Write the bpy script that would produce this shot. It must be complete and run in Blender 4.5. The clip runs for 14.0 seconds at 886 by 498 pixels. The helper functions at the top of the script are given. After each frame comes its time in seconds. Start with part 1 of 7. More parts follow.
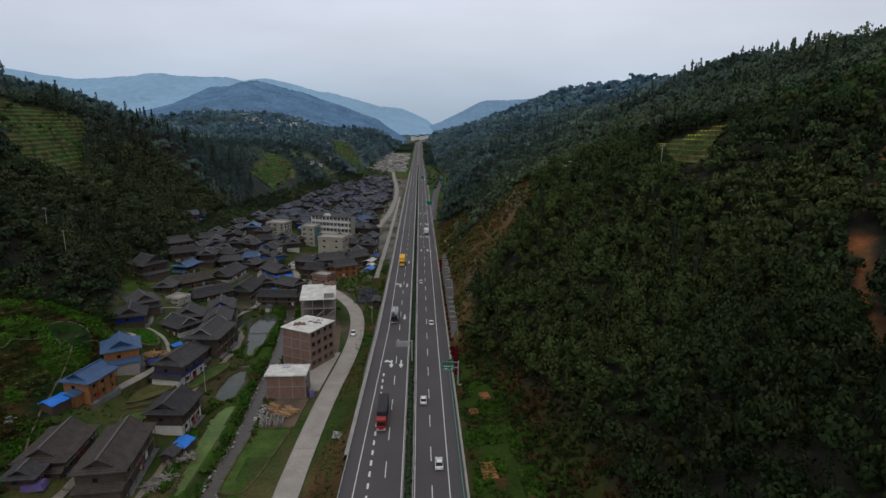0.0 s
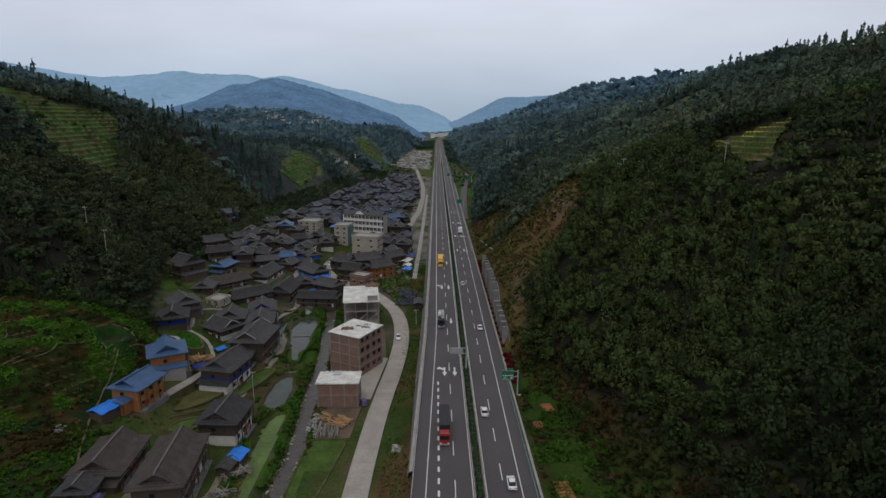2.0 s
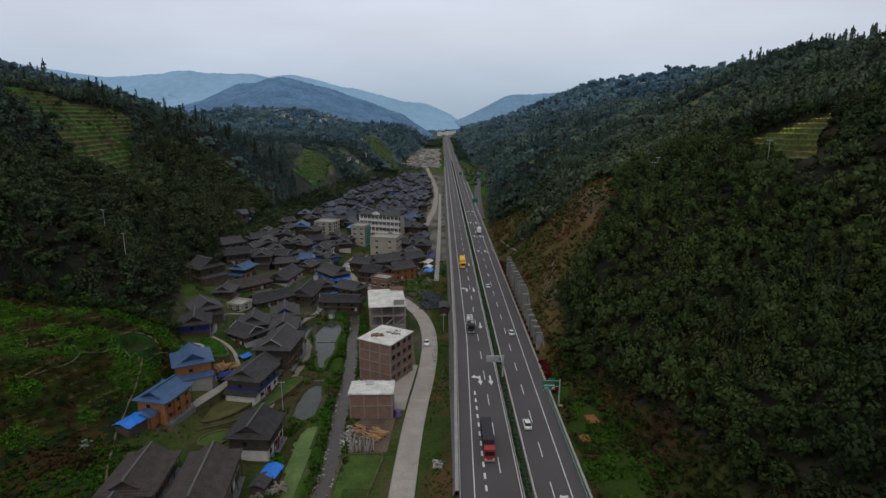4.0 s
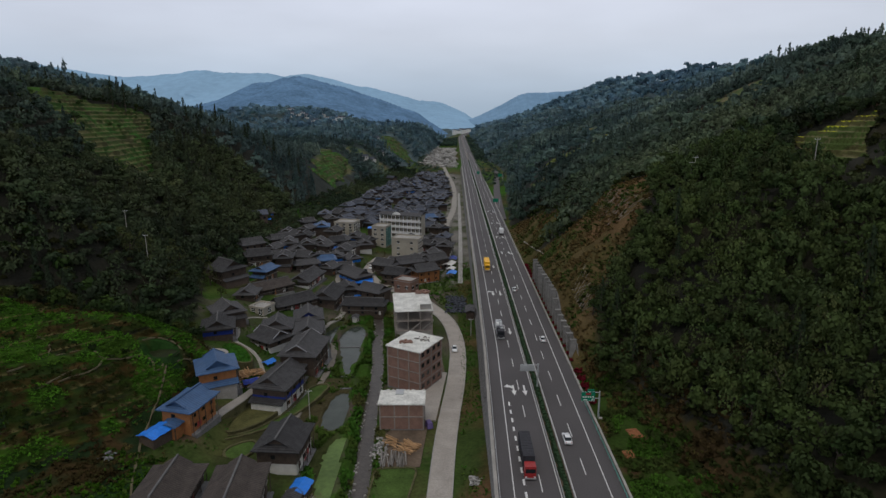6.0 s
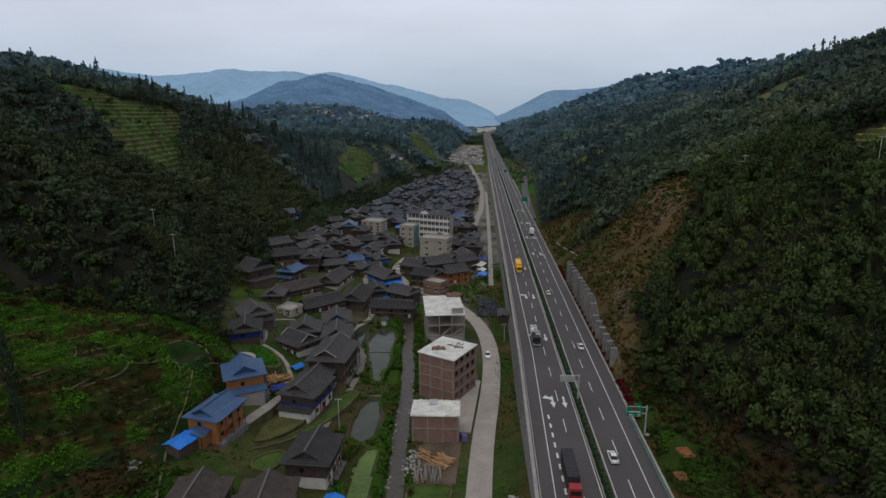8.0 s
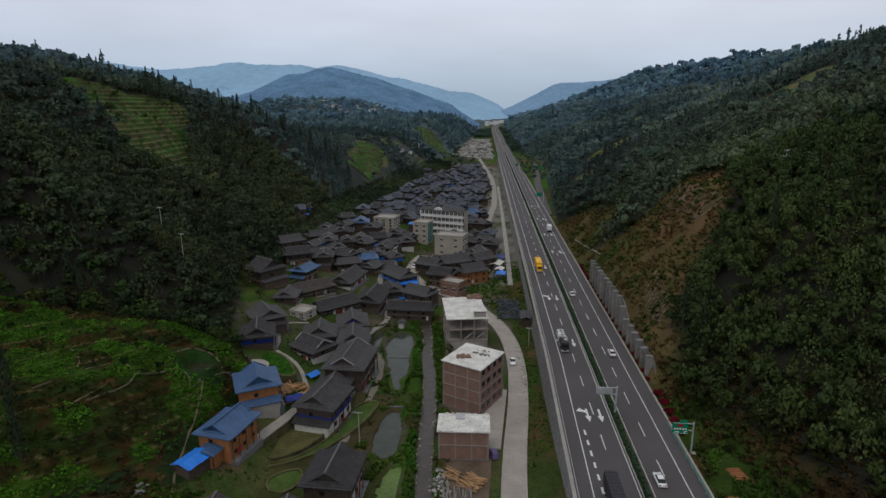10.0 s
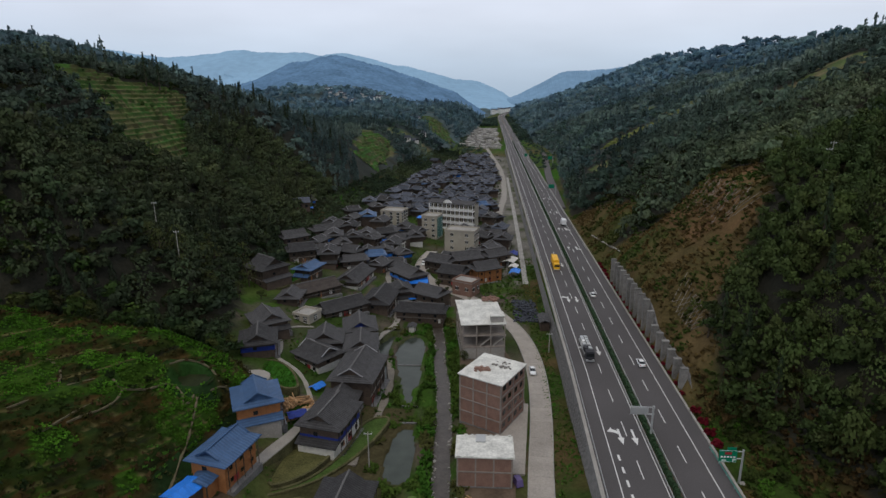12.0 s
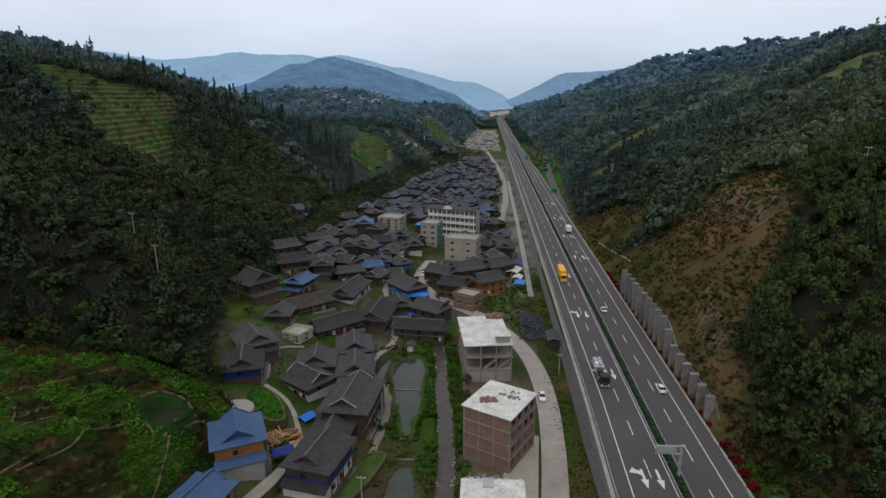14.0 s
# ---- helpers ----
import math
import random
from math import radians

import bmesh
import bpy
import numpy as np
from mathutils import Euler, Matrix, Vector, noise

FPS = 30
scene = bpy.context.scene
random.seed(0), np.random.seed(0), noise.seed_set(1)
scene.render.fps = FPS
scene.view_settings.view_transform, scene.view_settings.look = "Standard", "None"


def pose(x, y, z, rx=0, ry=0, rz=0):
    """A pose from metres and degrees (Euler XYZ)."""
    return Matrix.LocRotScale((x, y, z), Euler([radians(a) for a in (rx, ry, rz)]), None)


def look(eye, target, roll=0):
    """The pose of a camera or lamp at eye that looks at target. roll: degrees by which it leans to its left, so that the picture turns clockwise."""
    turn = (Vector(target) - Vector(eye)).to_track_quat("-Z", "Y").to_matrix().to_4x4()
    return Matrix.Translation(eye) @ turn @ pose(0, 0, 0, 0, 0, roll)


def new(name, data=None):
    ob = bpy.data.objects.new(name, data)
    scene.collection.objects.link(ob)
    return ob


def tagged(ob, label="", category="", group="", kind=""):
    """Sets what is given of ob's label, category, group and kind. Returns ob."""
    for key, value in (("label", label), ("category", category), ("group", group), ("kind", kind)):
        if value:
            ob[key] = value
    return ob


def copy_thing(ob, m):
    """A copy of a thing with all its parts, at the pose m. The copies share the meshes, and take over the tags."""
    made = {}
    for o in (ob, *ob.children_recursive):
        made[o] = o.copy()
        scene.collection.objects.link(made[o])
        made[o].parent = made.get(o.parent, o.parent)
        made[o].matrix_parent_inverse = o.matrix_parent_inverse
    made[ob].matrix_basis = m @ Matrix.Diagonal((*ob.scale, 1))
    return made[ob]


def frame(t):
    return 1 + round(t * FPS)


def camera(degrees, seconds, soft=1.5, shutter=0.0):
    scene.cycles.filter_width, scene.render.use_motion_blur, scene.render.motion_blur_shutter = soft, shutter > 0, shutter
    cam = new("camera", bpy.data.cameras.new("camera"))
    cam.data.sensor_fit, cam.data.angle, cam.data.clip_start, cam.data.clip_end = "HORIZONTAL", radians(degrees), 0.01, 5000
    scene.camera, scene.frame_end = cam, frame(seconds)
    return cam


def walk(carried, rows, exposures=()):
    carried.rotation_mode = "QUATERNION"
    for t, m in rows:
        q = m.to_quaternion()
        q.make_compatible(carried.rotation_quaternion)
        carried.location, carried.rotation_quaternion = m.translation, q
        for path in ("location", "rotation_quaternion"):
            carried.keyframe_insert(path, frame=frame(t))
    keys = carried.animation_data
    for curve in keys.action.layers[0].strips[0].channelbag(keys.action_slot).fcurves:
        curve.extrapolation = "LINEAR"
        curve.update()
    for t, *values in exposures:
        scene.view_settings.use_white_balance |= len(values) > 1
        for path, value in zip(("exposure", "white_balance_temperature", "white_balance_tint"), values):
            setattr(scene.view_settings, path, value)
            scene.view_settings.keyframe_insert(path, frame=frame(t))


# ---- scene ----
cam = camera(75.3, 14.0)
PATH = [
    (0, (-0.022, -2.063, 75.34), (0.059, -0.112, 74.906), 0.5),
    (0.5, (-3.027, 0.155, 75.261), (-2.952, 2.105, 74.824), 0.4),
    (1, (-6.018, 2.334, 75.192), (-5.96, 4.284, 74.752), 0.4),
    (1.5, (-8.978, 4.475, 75.122), (-8.937, 6.424, 74.678), 0.3),
    (2, (-11.828, 6.541, 75.064), (-11.803, 8.491, 74.62), 0.4),
    (2.5, (-14.408, 8.542, 75.018), (-14.396, 10.492, 74.572), 0.2),
    (3, (-16.59, 10.435, 75.007), (-16.592, 12.384, 74.558), 0.1),
    (5.5, (-24.726, 18.915, 75.053), (-24.704, 20.863, 74.601), -0.0),
    (6, (-25.701, 20.597, 74.999), (-25.741, 22.545, 74.544), -0.1),
    (6.5, (-26.303, 22.265, 74.9), (-26.377, 24.21, 74.442), -0.2),
    (7, (-26.954, 24.059, 74.802), (-27.054, 26.003, 74.344), -0.2),
    (7.5, (-27.944, 25.988, 74.722), (-28.059, 27.931, 74.262), -0.2),
    (8, (-29.271, 28.177, 74.654), (-29.392, 30.119, 74.192), -0.2),
    (10.5, (-36.458, 41.611, 74.307), (-36.606, 43.541, 73.804), -0.4),
    (11, (-37.601, 44.952, 74.315), (-37.755, 46.877, 73.794), -0.4),
    (11.5, (-38.524, 48.583, 74.276), (-38.679, 50.508, 73.756), -0.3),
    (12, (-39.272, 52.407, 74.224), (-39.428, 54.332, 73.704), -0.3),
    (12.5, (-39.869, 56.26, 74.166), (-40.024, 58.185, 73.646), -0.4),
    (13, (-40.385, 59.995, 74.148), (-40.539, 61.92, 73.629), -0.4),
    (13.5, (-40.772, 63.397, 74.131), (-40.925, 65.324, 73.616), -0.4),
    (14, (-41.046, 66.509, 74.12), (-41.198, 68.436, 73.606), -0.4),
]
walk(cam, [(t, look(eye, target, roll)) for t, eye, target, roll in PATH], [(0, 0.0), (6.5, 0.0), (8.5, 0.0), (10.5, 0.06), (12, 0.22), (14, 0.29)])

# ---------------------------------------------------------------- world and light
world = bpy.data.worlds.new("overcast")
scene.world = world
world.use_nodes = True
wn, wl = world.node_tree.nodes, world.node_tree.links
wn.clear()
w_out = wn.new("ShaderNodeOutputWorld")
w_bg = wn.new("ShaderNodeBackground")
w_sky = wn.new("ShaderNodeTexSky")
w_sky.sky_type = 'NISHITA'
w_sky.sun_disc = False
w_sky.sun_elevation, w_sky.sun_rotation = radians(50), radians(20)
w_sky.air_density, w_sky.dust_density = 1.5, 4.0
w_gain = wn.new("ShaderNodeVectorMath")
w_gain.operation = 'SCALE'
w_gain.inputs["Scale"].default_value = 0.055
w_co = wn.new("ShaderNodeTexCoord")
w_sep = wn.new("ShaderNodeSeparateXYZ")
w_ramp = wn.new("ShaderNodeValToRGB")
ramp = w_ramp.color_ramp
ramp.elements[0].position, ramp.elements[0].color = 0.0, (0.40, 0.51, 0.64, 1)
ramp.elements[1].position, ramp.elements[1].color = 1.0, (0.50, 0.535, 0.61, 1)
for at, col in ((0.05, (0.495, 0.605, 0.75, 1)), (0.12, (0.625, 0.69, 0.82, 1)), (0.20, (0.70, 0.745, 0.88, 1)), (0.40, (0.68, 0.71, 0.79, 1))):
    ramp.elements.new(at).color = col
w_map = wn.new("ShaderNodeMapping")
w_map.inputs["Scale"].default_value = (1.6, 1.6, 6.0)
w_noise = wn.new("ShaderNodeTexNoise")
w_noise.inputs["Scale"].default_value = 1.4
w_noise.inputs["Detail"].default_value = 4.0
w_nr = wn.new("ShaderNodeMapRange")
w_nr.inputs["From Min"].default_value, w_nr.inputs["From Max"].default_value = 0.3, 0.7
w_nr.inputs["To Min"].default_value, w_nr.inputs["To Max"].default_value = 0.90, 1.08
w_mul = wn.new("ShaderNodeVectorMath")
w_mul.operation = 'SCALE'
w_mix = wn.new("ShaderNodeMix")
w_mix.data_type = 'RGBA'
w_mix.inputs["Factor"].default_value = 0.88
wl.new(w_sky.outputs["Color"], w_gain.inputs[0])
wl.new(w_co.outputs["Generated"], w_sep.inputs[0])
wl.new(w_sep.outputs["Z"], w_ramp.inputs[0])
wl.new(w_co.outputs["Generated"], w_map.inputs[0])
wl.new(w_map.outputs[0], w_noise.inputs["Vector"])
wl.new(w_noise.outputs["Fac"], w_nr.inputs["Value"])
wl.new(w_ramp.outputs["Color"], w_mul.inputs[0])
wl.new(w_nr.outputs[0], w_mul.inputs["Scale"])
wl.new(w_gain.outputs[0], w_mix.inputs["A"])
wl.new(w_mul.outputs[0], w_mix.inputs["B"])
wl.new(w_mix.outputs["Result"], w_bg.inputs["Color"])
wl.new(w_bg.outputs[0], w_out.inputs["Surface"])
w_bg.inputs["Strength"].default_value = 1.0

sun = new("sun", bpy.data.lights.new("sun", 'SUN'))
sun.data.energy, sun.data.angle, sun.data.color = 0.65, radians(25), (1.0, 0.88, 0.73)
sun.matrix_world = look((0, 0, 400), (60, 190, 0))


# ---------------------------------------------------------------- materials
def material(name, color, rough=0.8, metal=0.0, vary=0.25, scale=0.6, fine=6.0, bump=0.15, attr="", tint="", island=0.0, rnd=0.0, emit=0.0, spec=0.3, trans=0.0, ribs=0.0):
    """A surface with a base colour, varied at two scales, with fine relief."""
    m = bpy.data.materials.new(name)
    m.use_nodes = True
    nt = m.node_tree
    n, l = nt.nodes, nt.links
    b = n["Principled BSDF"]
    b.inputs["Roughness"].default_value = rough
    b.inputs["Metallic"].default_value = metal
    b.inputs["Specular IOR Level"].default_value = spec
    co = n.new("ShaderNodeTexCoord")
    big, small = n.new("ShaderNodeTexNoise"), n.new("ShaderNodeTexNoise")
    big.inputs["Scale"].default_value, big.inputs["Detail"].default_value = scale, 5
    small.inputs["Scale"].default_value, small.inputs["Detail"].default_value = fine, 4
    geo = n.new("ShaderNodeNewGeometry")
    for t in (big, small):
        l.new(geo.outputs["Position"], t.inputs["Vector"])
    add = n.new("ShaderNodeMath")
    add.operation = 'ADD'
    l.new(big.outputs["Fac"], add.inputs[0])
    l.new(small.outputs["Fac"], add.inputs[1])
    last = add.outputs[0]
    if rnd or island:
        src = n.new("ShaderNodeObjectInfo").outputs["Random"] if rnd else geo.outputs["Random Per Island"]
        ma = n.new("ShaderNodeMath")
        ma.operation = 'MULTIPLY_ADD'
        l.new(src, ma.inputs[0])
        ma.inputs[1].default_value = rnd or island
        l.new(last, ma.inputs[2])
        sub = n.new("ShaderNodeMath")
        sub.operation = 'SUBTRACT'
        l.new(ma.outputs[0], sub.inputs[0])
        sub.inputs[1].default_value = (rnd or island) / 2
        last = sub.outputs[0]
    height = small.outputs["Fac"]
    if ribs:  # tile channels running down the slope
        sx = n.new("ShaderNodeSeparateXYZ")
        l.new(co.outputs["Object"], sx.inputs[0])
        fq, sn, am, hm = [n.new("ShaderNodeMath") for _ in range(4)]
        fq.operation, sn.operation, am.operation, hm.operation = 'MULTIPLY', 'SINE', 'MULTIPLY_ADD', 'MULTIPLY_ADD'
        l.new(sx.outputs["X"], fq.inputs[0])
        fq.inputs[1].default_value = 6.2832 / ribs
        l.new(fq.outputs[0], sn.inputs[0])
        for k, (node, gain, src) in enumerate(((am, 0.16, last), (hm, 0.5, height))):
            l.new(sn.outputs[0], node.inputs[0])
            node.inputs[1].default_value = gain
            l.new(src, node.inputs[2])
        last, height = am.outputs[0], hm.outputs[0]
    mr = n.new("ShaderNodeMapRange")
    mr.inputs["From Min"].default_value, mr.inputs["From Max"].default_value = 0.6, 1.4
    mr.inputs["To Min"].default_value, mr.inputs["To Max"].default_value = 1 - vary, 1 + vary
    l.new(last, mr.inputs["Value"])
    sc = n.new("ShaderNodeVectorMath")
    sc.operation = 'SCALE'
    l.new(mr.outputs[0], sc.inputs["Scale"])
    if attr:
        at = n.new("ShaderNodeAttribute")
        at.attribute_name = attr
        l.new(at.outputs["Color"], sc.inputs[0])
    else:
        sc.inputs[0].default_value = color
    l.new(sc.outputs[0], b.inputs["Base Color"])
    if bump:
        bp = n.new("ShaderNodeBump")
        bp.inputs["Strength"].default_value, bp.inputs["Distance"].default_value = bump, 0.3
        l.new(height, bp.inputs["Height"])
        l.new(bp.outputs[0], b.inputs["Normal"])
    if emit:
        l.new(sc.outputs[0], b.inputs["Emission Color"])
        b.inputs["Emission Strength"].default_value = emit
    if trans:
        out = n["Material Output"]
        tr = n.new("ShaderNodeBsdfTranslucent")
        l.new(sc.outputs[0], tr.inputs["Color"])
        mx = n.new("ShaderNodeMixShader")
        mx.inputs[0].default_value = trans
        l.new(b.outputs[0], mx.inputs[1])
        l.new(tr.outputs[0], mx.inputs[2])
        l.new(mx.outputs[0], out.inputs["Surface"])
    return m


M_GROUND = material("ground_cover", (0.1, 0.1, 0.05), 0.95, vary=0.45, scale=0.12, fine=1.3, bump=0.6, attr="cover", spec=0.03)
M_ASPHALT = material("asphalt", (0.077, 0.071, 0.071), 0.85, vary=0.2, scale=0.05, fine=3.0, bump=0.1)
M_PAINT = material("road_paint", (0.62, 0.62, 0.6), 0.6, vary=0.2, scale=1.5, bump=0.0)
M_CONC = material("concrete", (0.30, 0.285, 0.26), 0.85, vary=0.3, scale=0.25, fine=2.5, bump=0.15)
M_CONCROAD = material("concrete_slab", (0.315, 0.285, 0.25), 0.85, vary=0.28, scale=0.2, fine=2.5, bump=0.1, rnd=0.15)
M_STONE = material("masonry_stone", (0.15, 0.148, 0.145), 0.9, vary=0.45, scale=0.8, fine=3.0, bump=0.5)
M_STEEL = material("galvanised_steel", (0.42, 0.43, 0.43), 0.45, metal=0.4, vary=0.15)
M_GREENRAIL = material("green_rail_paint", (0.10, 0.30, 0.24), 0.5, vary=0.2)
M_SIGN = material("sign_green", (0.0, 0.17, 0.09), 0.4, vary=0.05, bump=0.0)
M_SIGNRED = material("sign_red", (0.30, 0.02, 0.03), 0.4, vary=0.05, bump=0.0)
M_WHITE = material("white_paint", (0.72, 0.72, 0.70), 0.6, vary=0.12, scale=1.0)
M_ROOFWHITE = material("white_roof_cement", (0.57, 0.565, 0.52), 0.75, vary=0.4, scale=0.35, fine=2.0, bump=0.05)
M_HEDGE = material("hedge_leaves", (0.022, 0.045, 0.02), 0.8, vary=0.6, scale=2.0, fine=8.0, bump=0.6, spec=0.1)
M_ROOF = material("grey_clay_tile", (0.048, 0.047, 0.048), 0.85, vary=0.5, scale=0.7, fine=4.0, bump=0.4, rnd=0.6, ribs=0.55)
M_ROOFBROWN = material("brown_clay_tile", (0.056, 0.046, 0.040), 0.9, vary=0.5, scale=0.5, fine=3.5, bump=0.4, ribs=0.55)
# grey tile with distance haze put into its blue; the slate heap shares it
M_ROOFFAR = material("haze_blue_tile_and_slate", (0.056, 0.063, 0.080), 0.85, vary=0.5, scale=0.5, fine=3.0, bump=0.4, rnd=0.8, ribs=0.55)
M_VERGE = material("limed_verge_tile", (0.26, 0.26, 0.27), 0.85, vary=0.35, scale=1.0)
M_RIDGE = material("weathered_ridge_tile", (0.105, 0.102, 0.10), 0.85, vary=0.3, scale=1.0)
M_BLUEROOF = material("blue_glazed_tile", (0.042, 0.090, 0.185), 0.55, vary=0.3, scale=0.5, fine=4.0, bump=0.25, ribs=0.7)
M_TARP = material("blue_tarpaulin", (0.015, 0.17, 0.62), 0.5, vary=0.25, scale=1.2, fine=4.0, bump=0.4)
M_DARKBLUE = material("blue_sheeting", (0.012, 0.03, 0.20), 0.6, vary=0.35, scale=1.5, bump=0.3)
M_WOODDARK = material("aged_dark_timber", (0.075, 0.055, 0.042), 0.85, vary=0.4, scale=1.0, fine=5.0, bump=0.3, rnd=0.5)
M_WOODNEW = material("fresh_orange_timber", (0.32, 0.135, 0.05), 0.75, vary=0.3, scale=1.0, fine=6.0, bump=0.2)
M_LIME = material("limewash_wall", (0.55, 0.54, 0.50), 0.85, vary=0.2, scale=0.8)
M_COLUMN = material("rough_cast_concrete", (0.235, 0.205, 0.18), 0.9, vary=0.3, scale=0.8, fine=3.0, bump=0.2)
M_BRICK = material("red_brick_wall", (0.215, 0.128, 0.098), 0.9, vary=0.28, scale=0.6, fine=4.0, bump=0.2)
M_BEIGE = material("beige_render", (0.36, 0.33, 0.27), 0.85, vary=0.2, scale=0.3, fine=2.0)
M_GLASSDARK = material("dark_window_glass", (0.015, 0.018, 0.02), 0.12, vary=0.1, bump=0.0, spec=0.5)
M_GREENGLASS = material("green_net_sheet", (0.06, 0.16, 0.14), 0.5, vary=0.2)
M_WATER = material("pond_water", (0.042, 0.052, 0.042), 0.12, vary=0.4, scale=0.25, bump=0.03, spec=0.2)
M_ALGAE = material("algae_pond_water", (0.095, 0.150, 0.040), 0.5, vary=0.4, scale=0.12, fine=1.0, bump=0.02, spec=0.15)
M_STREAM = material("stony_stream_bed", (0.070, 0.060, 0.052), 0.4, vary=0.35, scale=0.5, fine=2.0, bump=0.3)
M_BARK = material("bark", (0.06, 0.045, 0.035), 0.9, vary=0.3, scale=2.0)
M_LOG = material("cut_timber", (0.36, 0.22, 0.11), 0.8, vary=0.4, scale=1.0, rnd=0.8)
M_OLDLOG = material("grey_timber", (0.20, 0.185, 0.165), 0.85, vary=0.4, scale=1.0, rnd=0.8)
M_RUBBLE = material("rubble", (0.26, 0.25, 0.23), 0.9, vary=0.5, scale=0.5, fine=2.0, bump=0.5, island=0.8)
M_PATH = material("pale_path_cement", (0.27, 0.25, 0.22), 0.9, vary=0.25, scale=0.4)
M_PURPLE = material("purple_cover", (0.12, 0.09, 0.22), 0.6, vary=0.3)
M_REDPAINT = material("red_paint", (0.30, 0.025, 0.025), 0.4, vary=0.15, scale=1.5)
M_YELLOW = material("yellow_tarpaulin", (0.80, 0.44, 0.02), 0.5, vary=0.12, scale=1.0)
M_CARWHITE = material("white_car_paint", (0.75, 0.76, 0.76), 0.25, vary=0.03, bump=0.0, spec=0.5)
M_RUBBER = material("rubber", (0.02, 0.02, 0.02), 0.8, vary=0.2)
M_BLACK = material("black_load", (0.03, 0.03, 0.035), 0.7, vary=0.4, scale=1.5)
M_LEAF = material("broad_leaves", (0.03, 0.06, 0.02), 0.75, vary=0.35, scale=0.05, fine=0.5, bump=0.0, attr="tint", spec=0.12, trans=0.25)
M_STONEPATH = material("trodden_stone", (0.185, 0.165, 0.135), 0.9, vary=0.4, scale=0.6, fine=3.0, bump=0.3)
M_EARTHPATH = material("trodden_earth", (0.100, 0.086, 0.048), 0.95, vary=0.4, scale=0.5, fine=3.0, bump=0.3)
M_REDEARTH = material("orange_earth", (0.26, 0.105, 0.045), 0.95, vary=0.45, scale=0.25, fine=1.5, bump=0.4)
M_PILE = material("streaked_old_concrete", (0.175, 0.170, 0.16), 0.9, vary=0.45, scale=0.5, fine=2.5, bump=0.2, rnd=0.5)
# dark reflection of the greenery put into the base colour, surface kept rough
M_DARKWATER = material("dark_reflection_water", (0.020, 0.026, 0.010), 0.6, vary=0.5, scale=0.6, bump=0.05, spec=0.05)
M_DIRT = material("bare_earth", (0.11, 0.080, 0.055), 0.95, vary=0.4, scale=0.3, fine=2.0, bump=0.4)
# distant ranges: haze put into a blue base colour, lifted by a glow
M_FARHILL = material("distant_hazed_hill", (0.064, 0.116, 0.186), 0.95, vary=0.4, scale=0.012, fine=0.07, bump=0.0, emit=0.55, spec=0.0)
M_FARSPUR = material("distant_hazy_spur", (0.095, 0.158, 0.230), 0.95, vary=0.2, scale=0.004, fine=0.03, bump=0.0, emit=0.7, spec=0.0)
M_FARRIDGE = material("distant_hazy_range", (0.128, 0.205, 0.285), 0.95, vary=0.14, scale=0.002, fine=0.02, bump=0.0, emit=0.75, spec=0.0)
M_BUND = material("grassy_bund", (0.088, 0.084, 0.040), 0.95, vary=0.6, scale=0.4, fine=3.0, bump=0.6, spec=0.1)
M_STRAW = material("dry_straw", (0.16, 0.125, 0.075), 0.95, vary=0.4, scale=0.6, fine=4.0, bump=0.3)
M_CROP = material("crop_leaves", (0.05, 0.13, 0.02), 0.8, vary=0.35, scale=0.3, fine=2.0, bump=0.0, attr="tint", spec=0.04, trans=0.25)


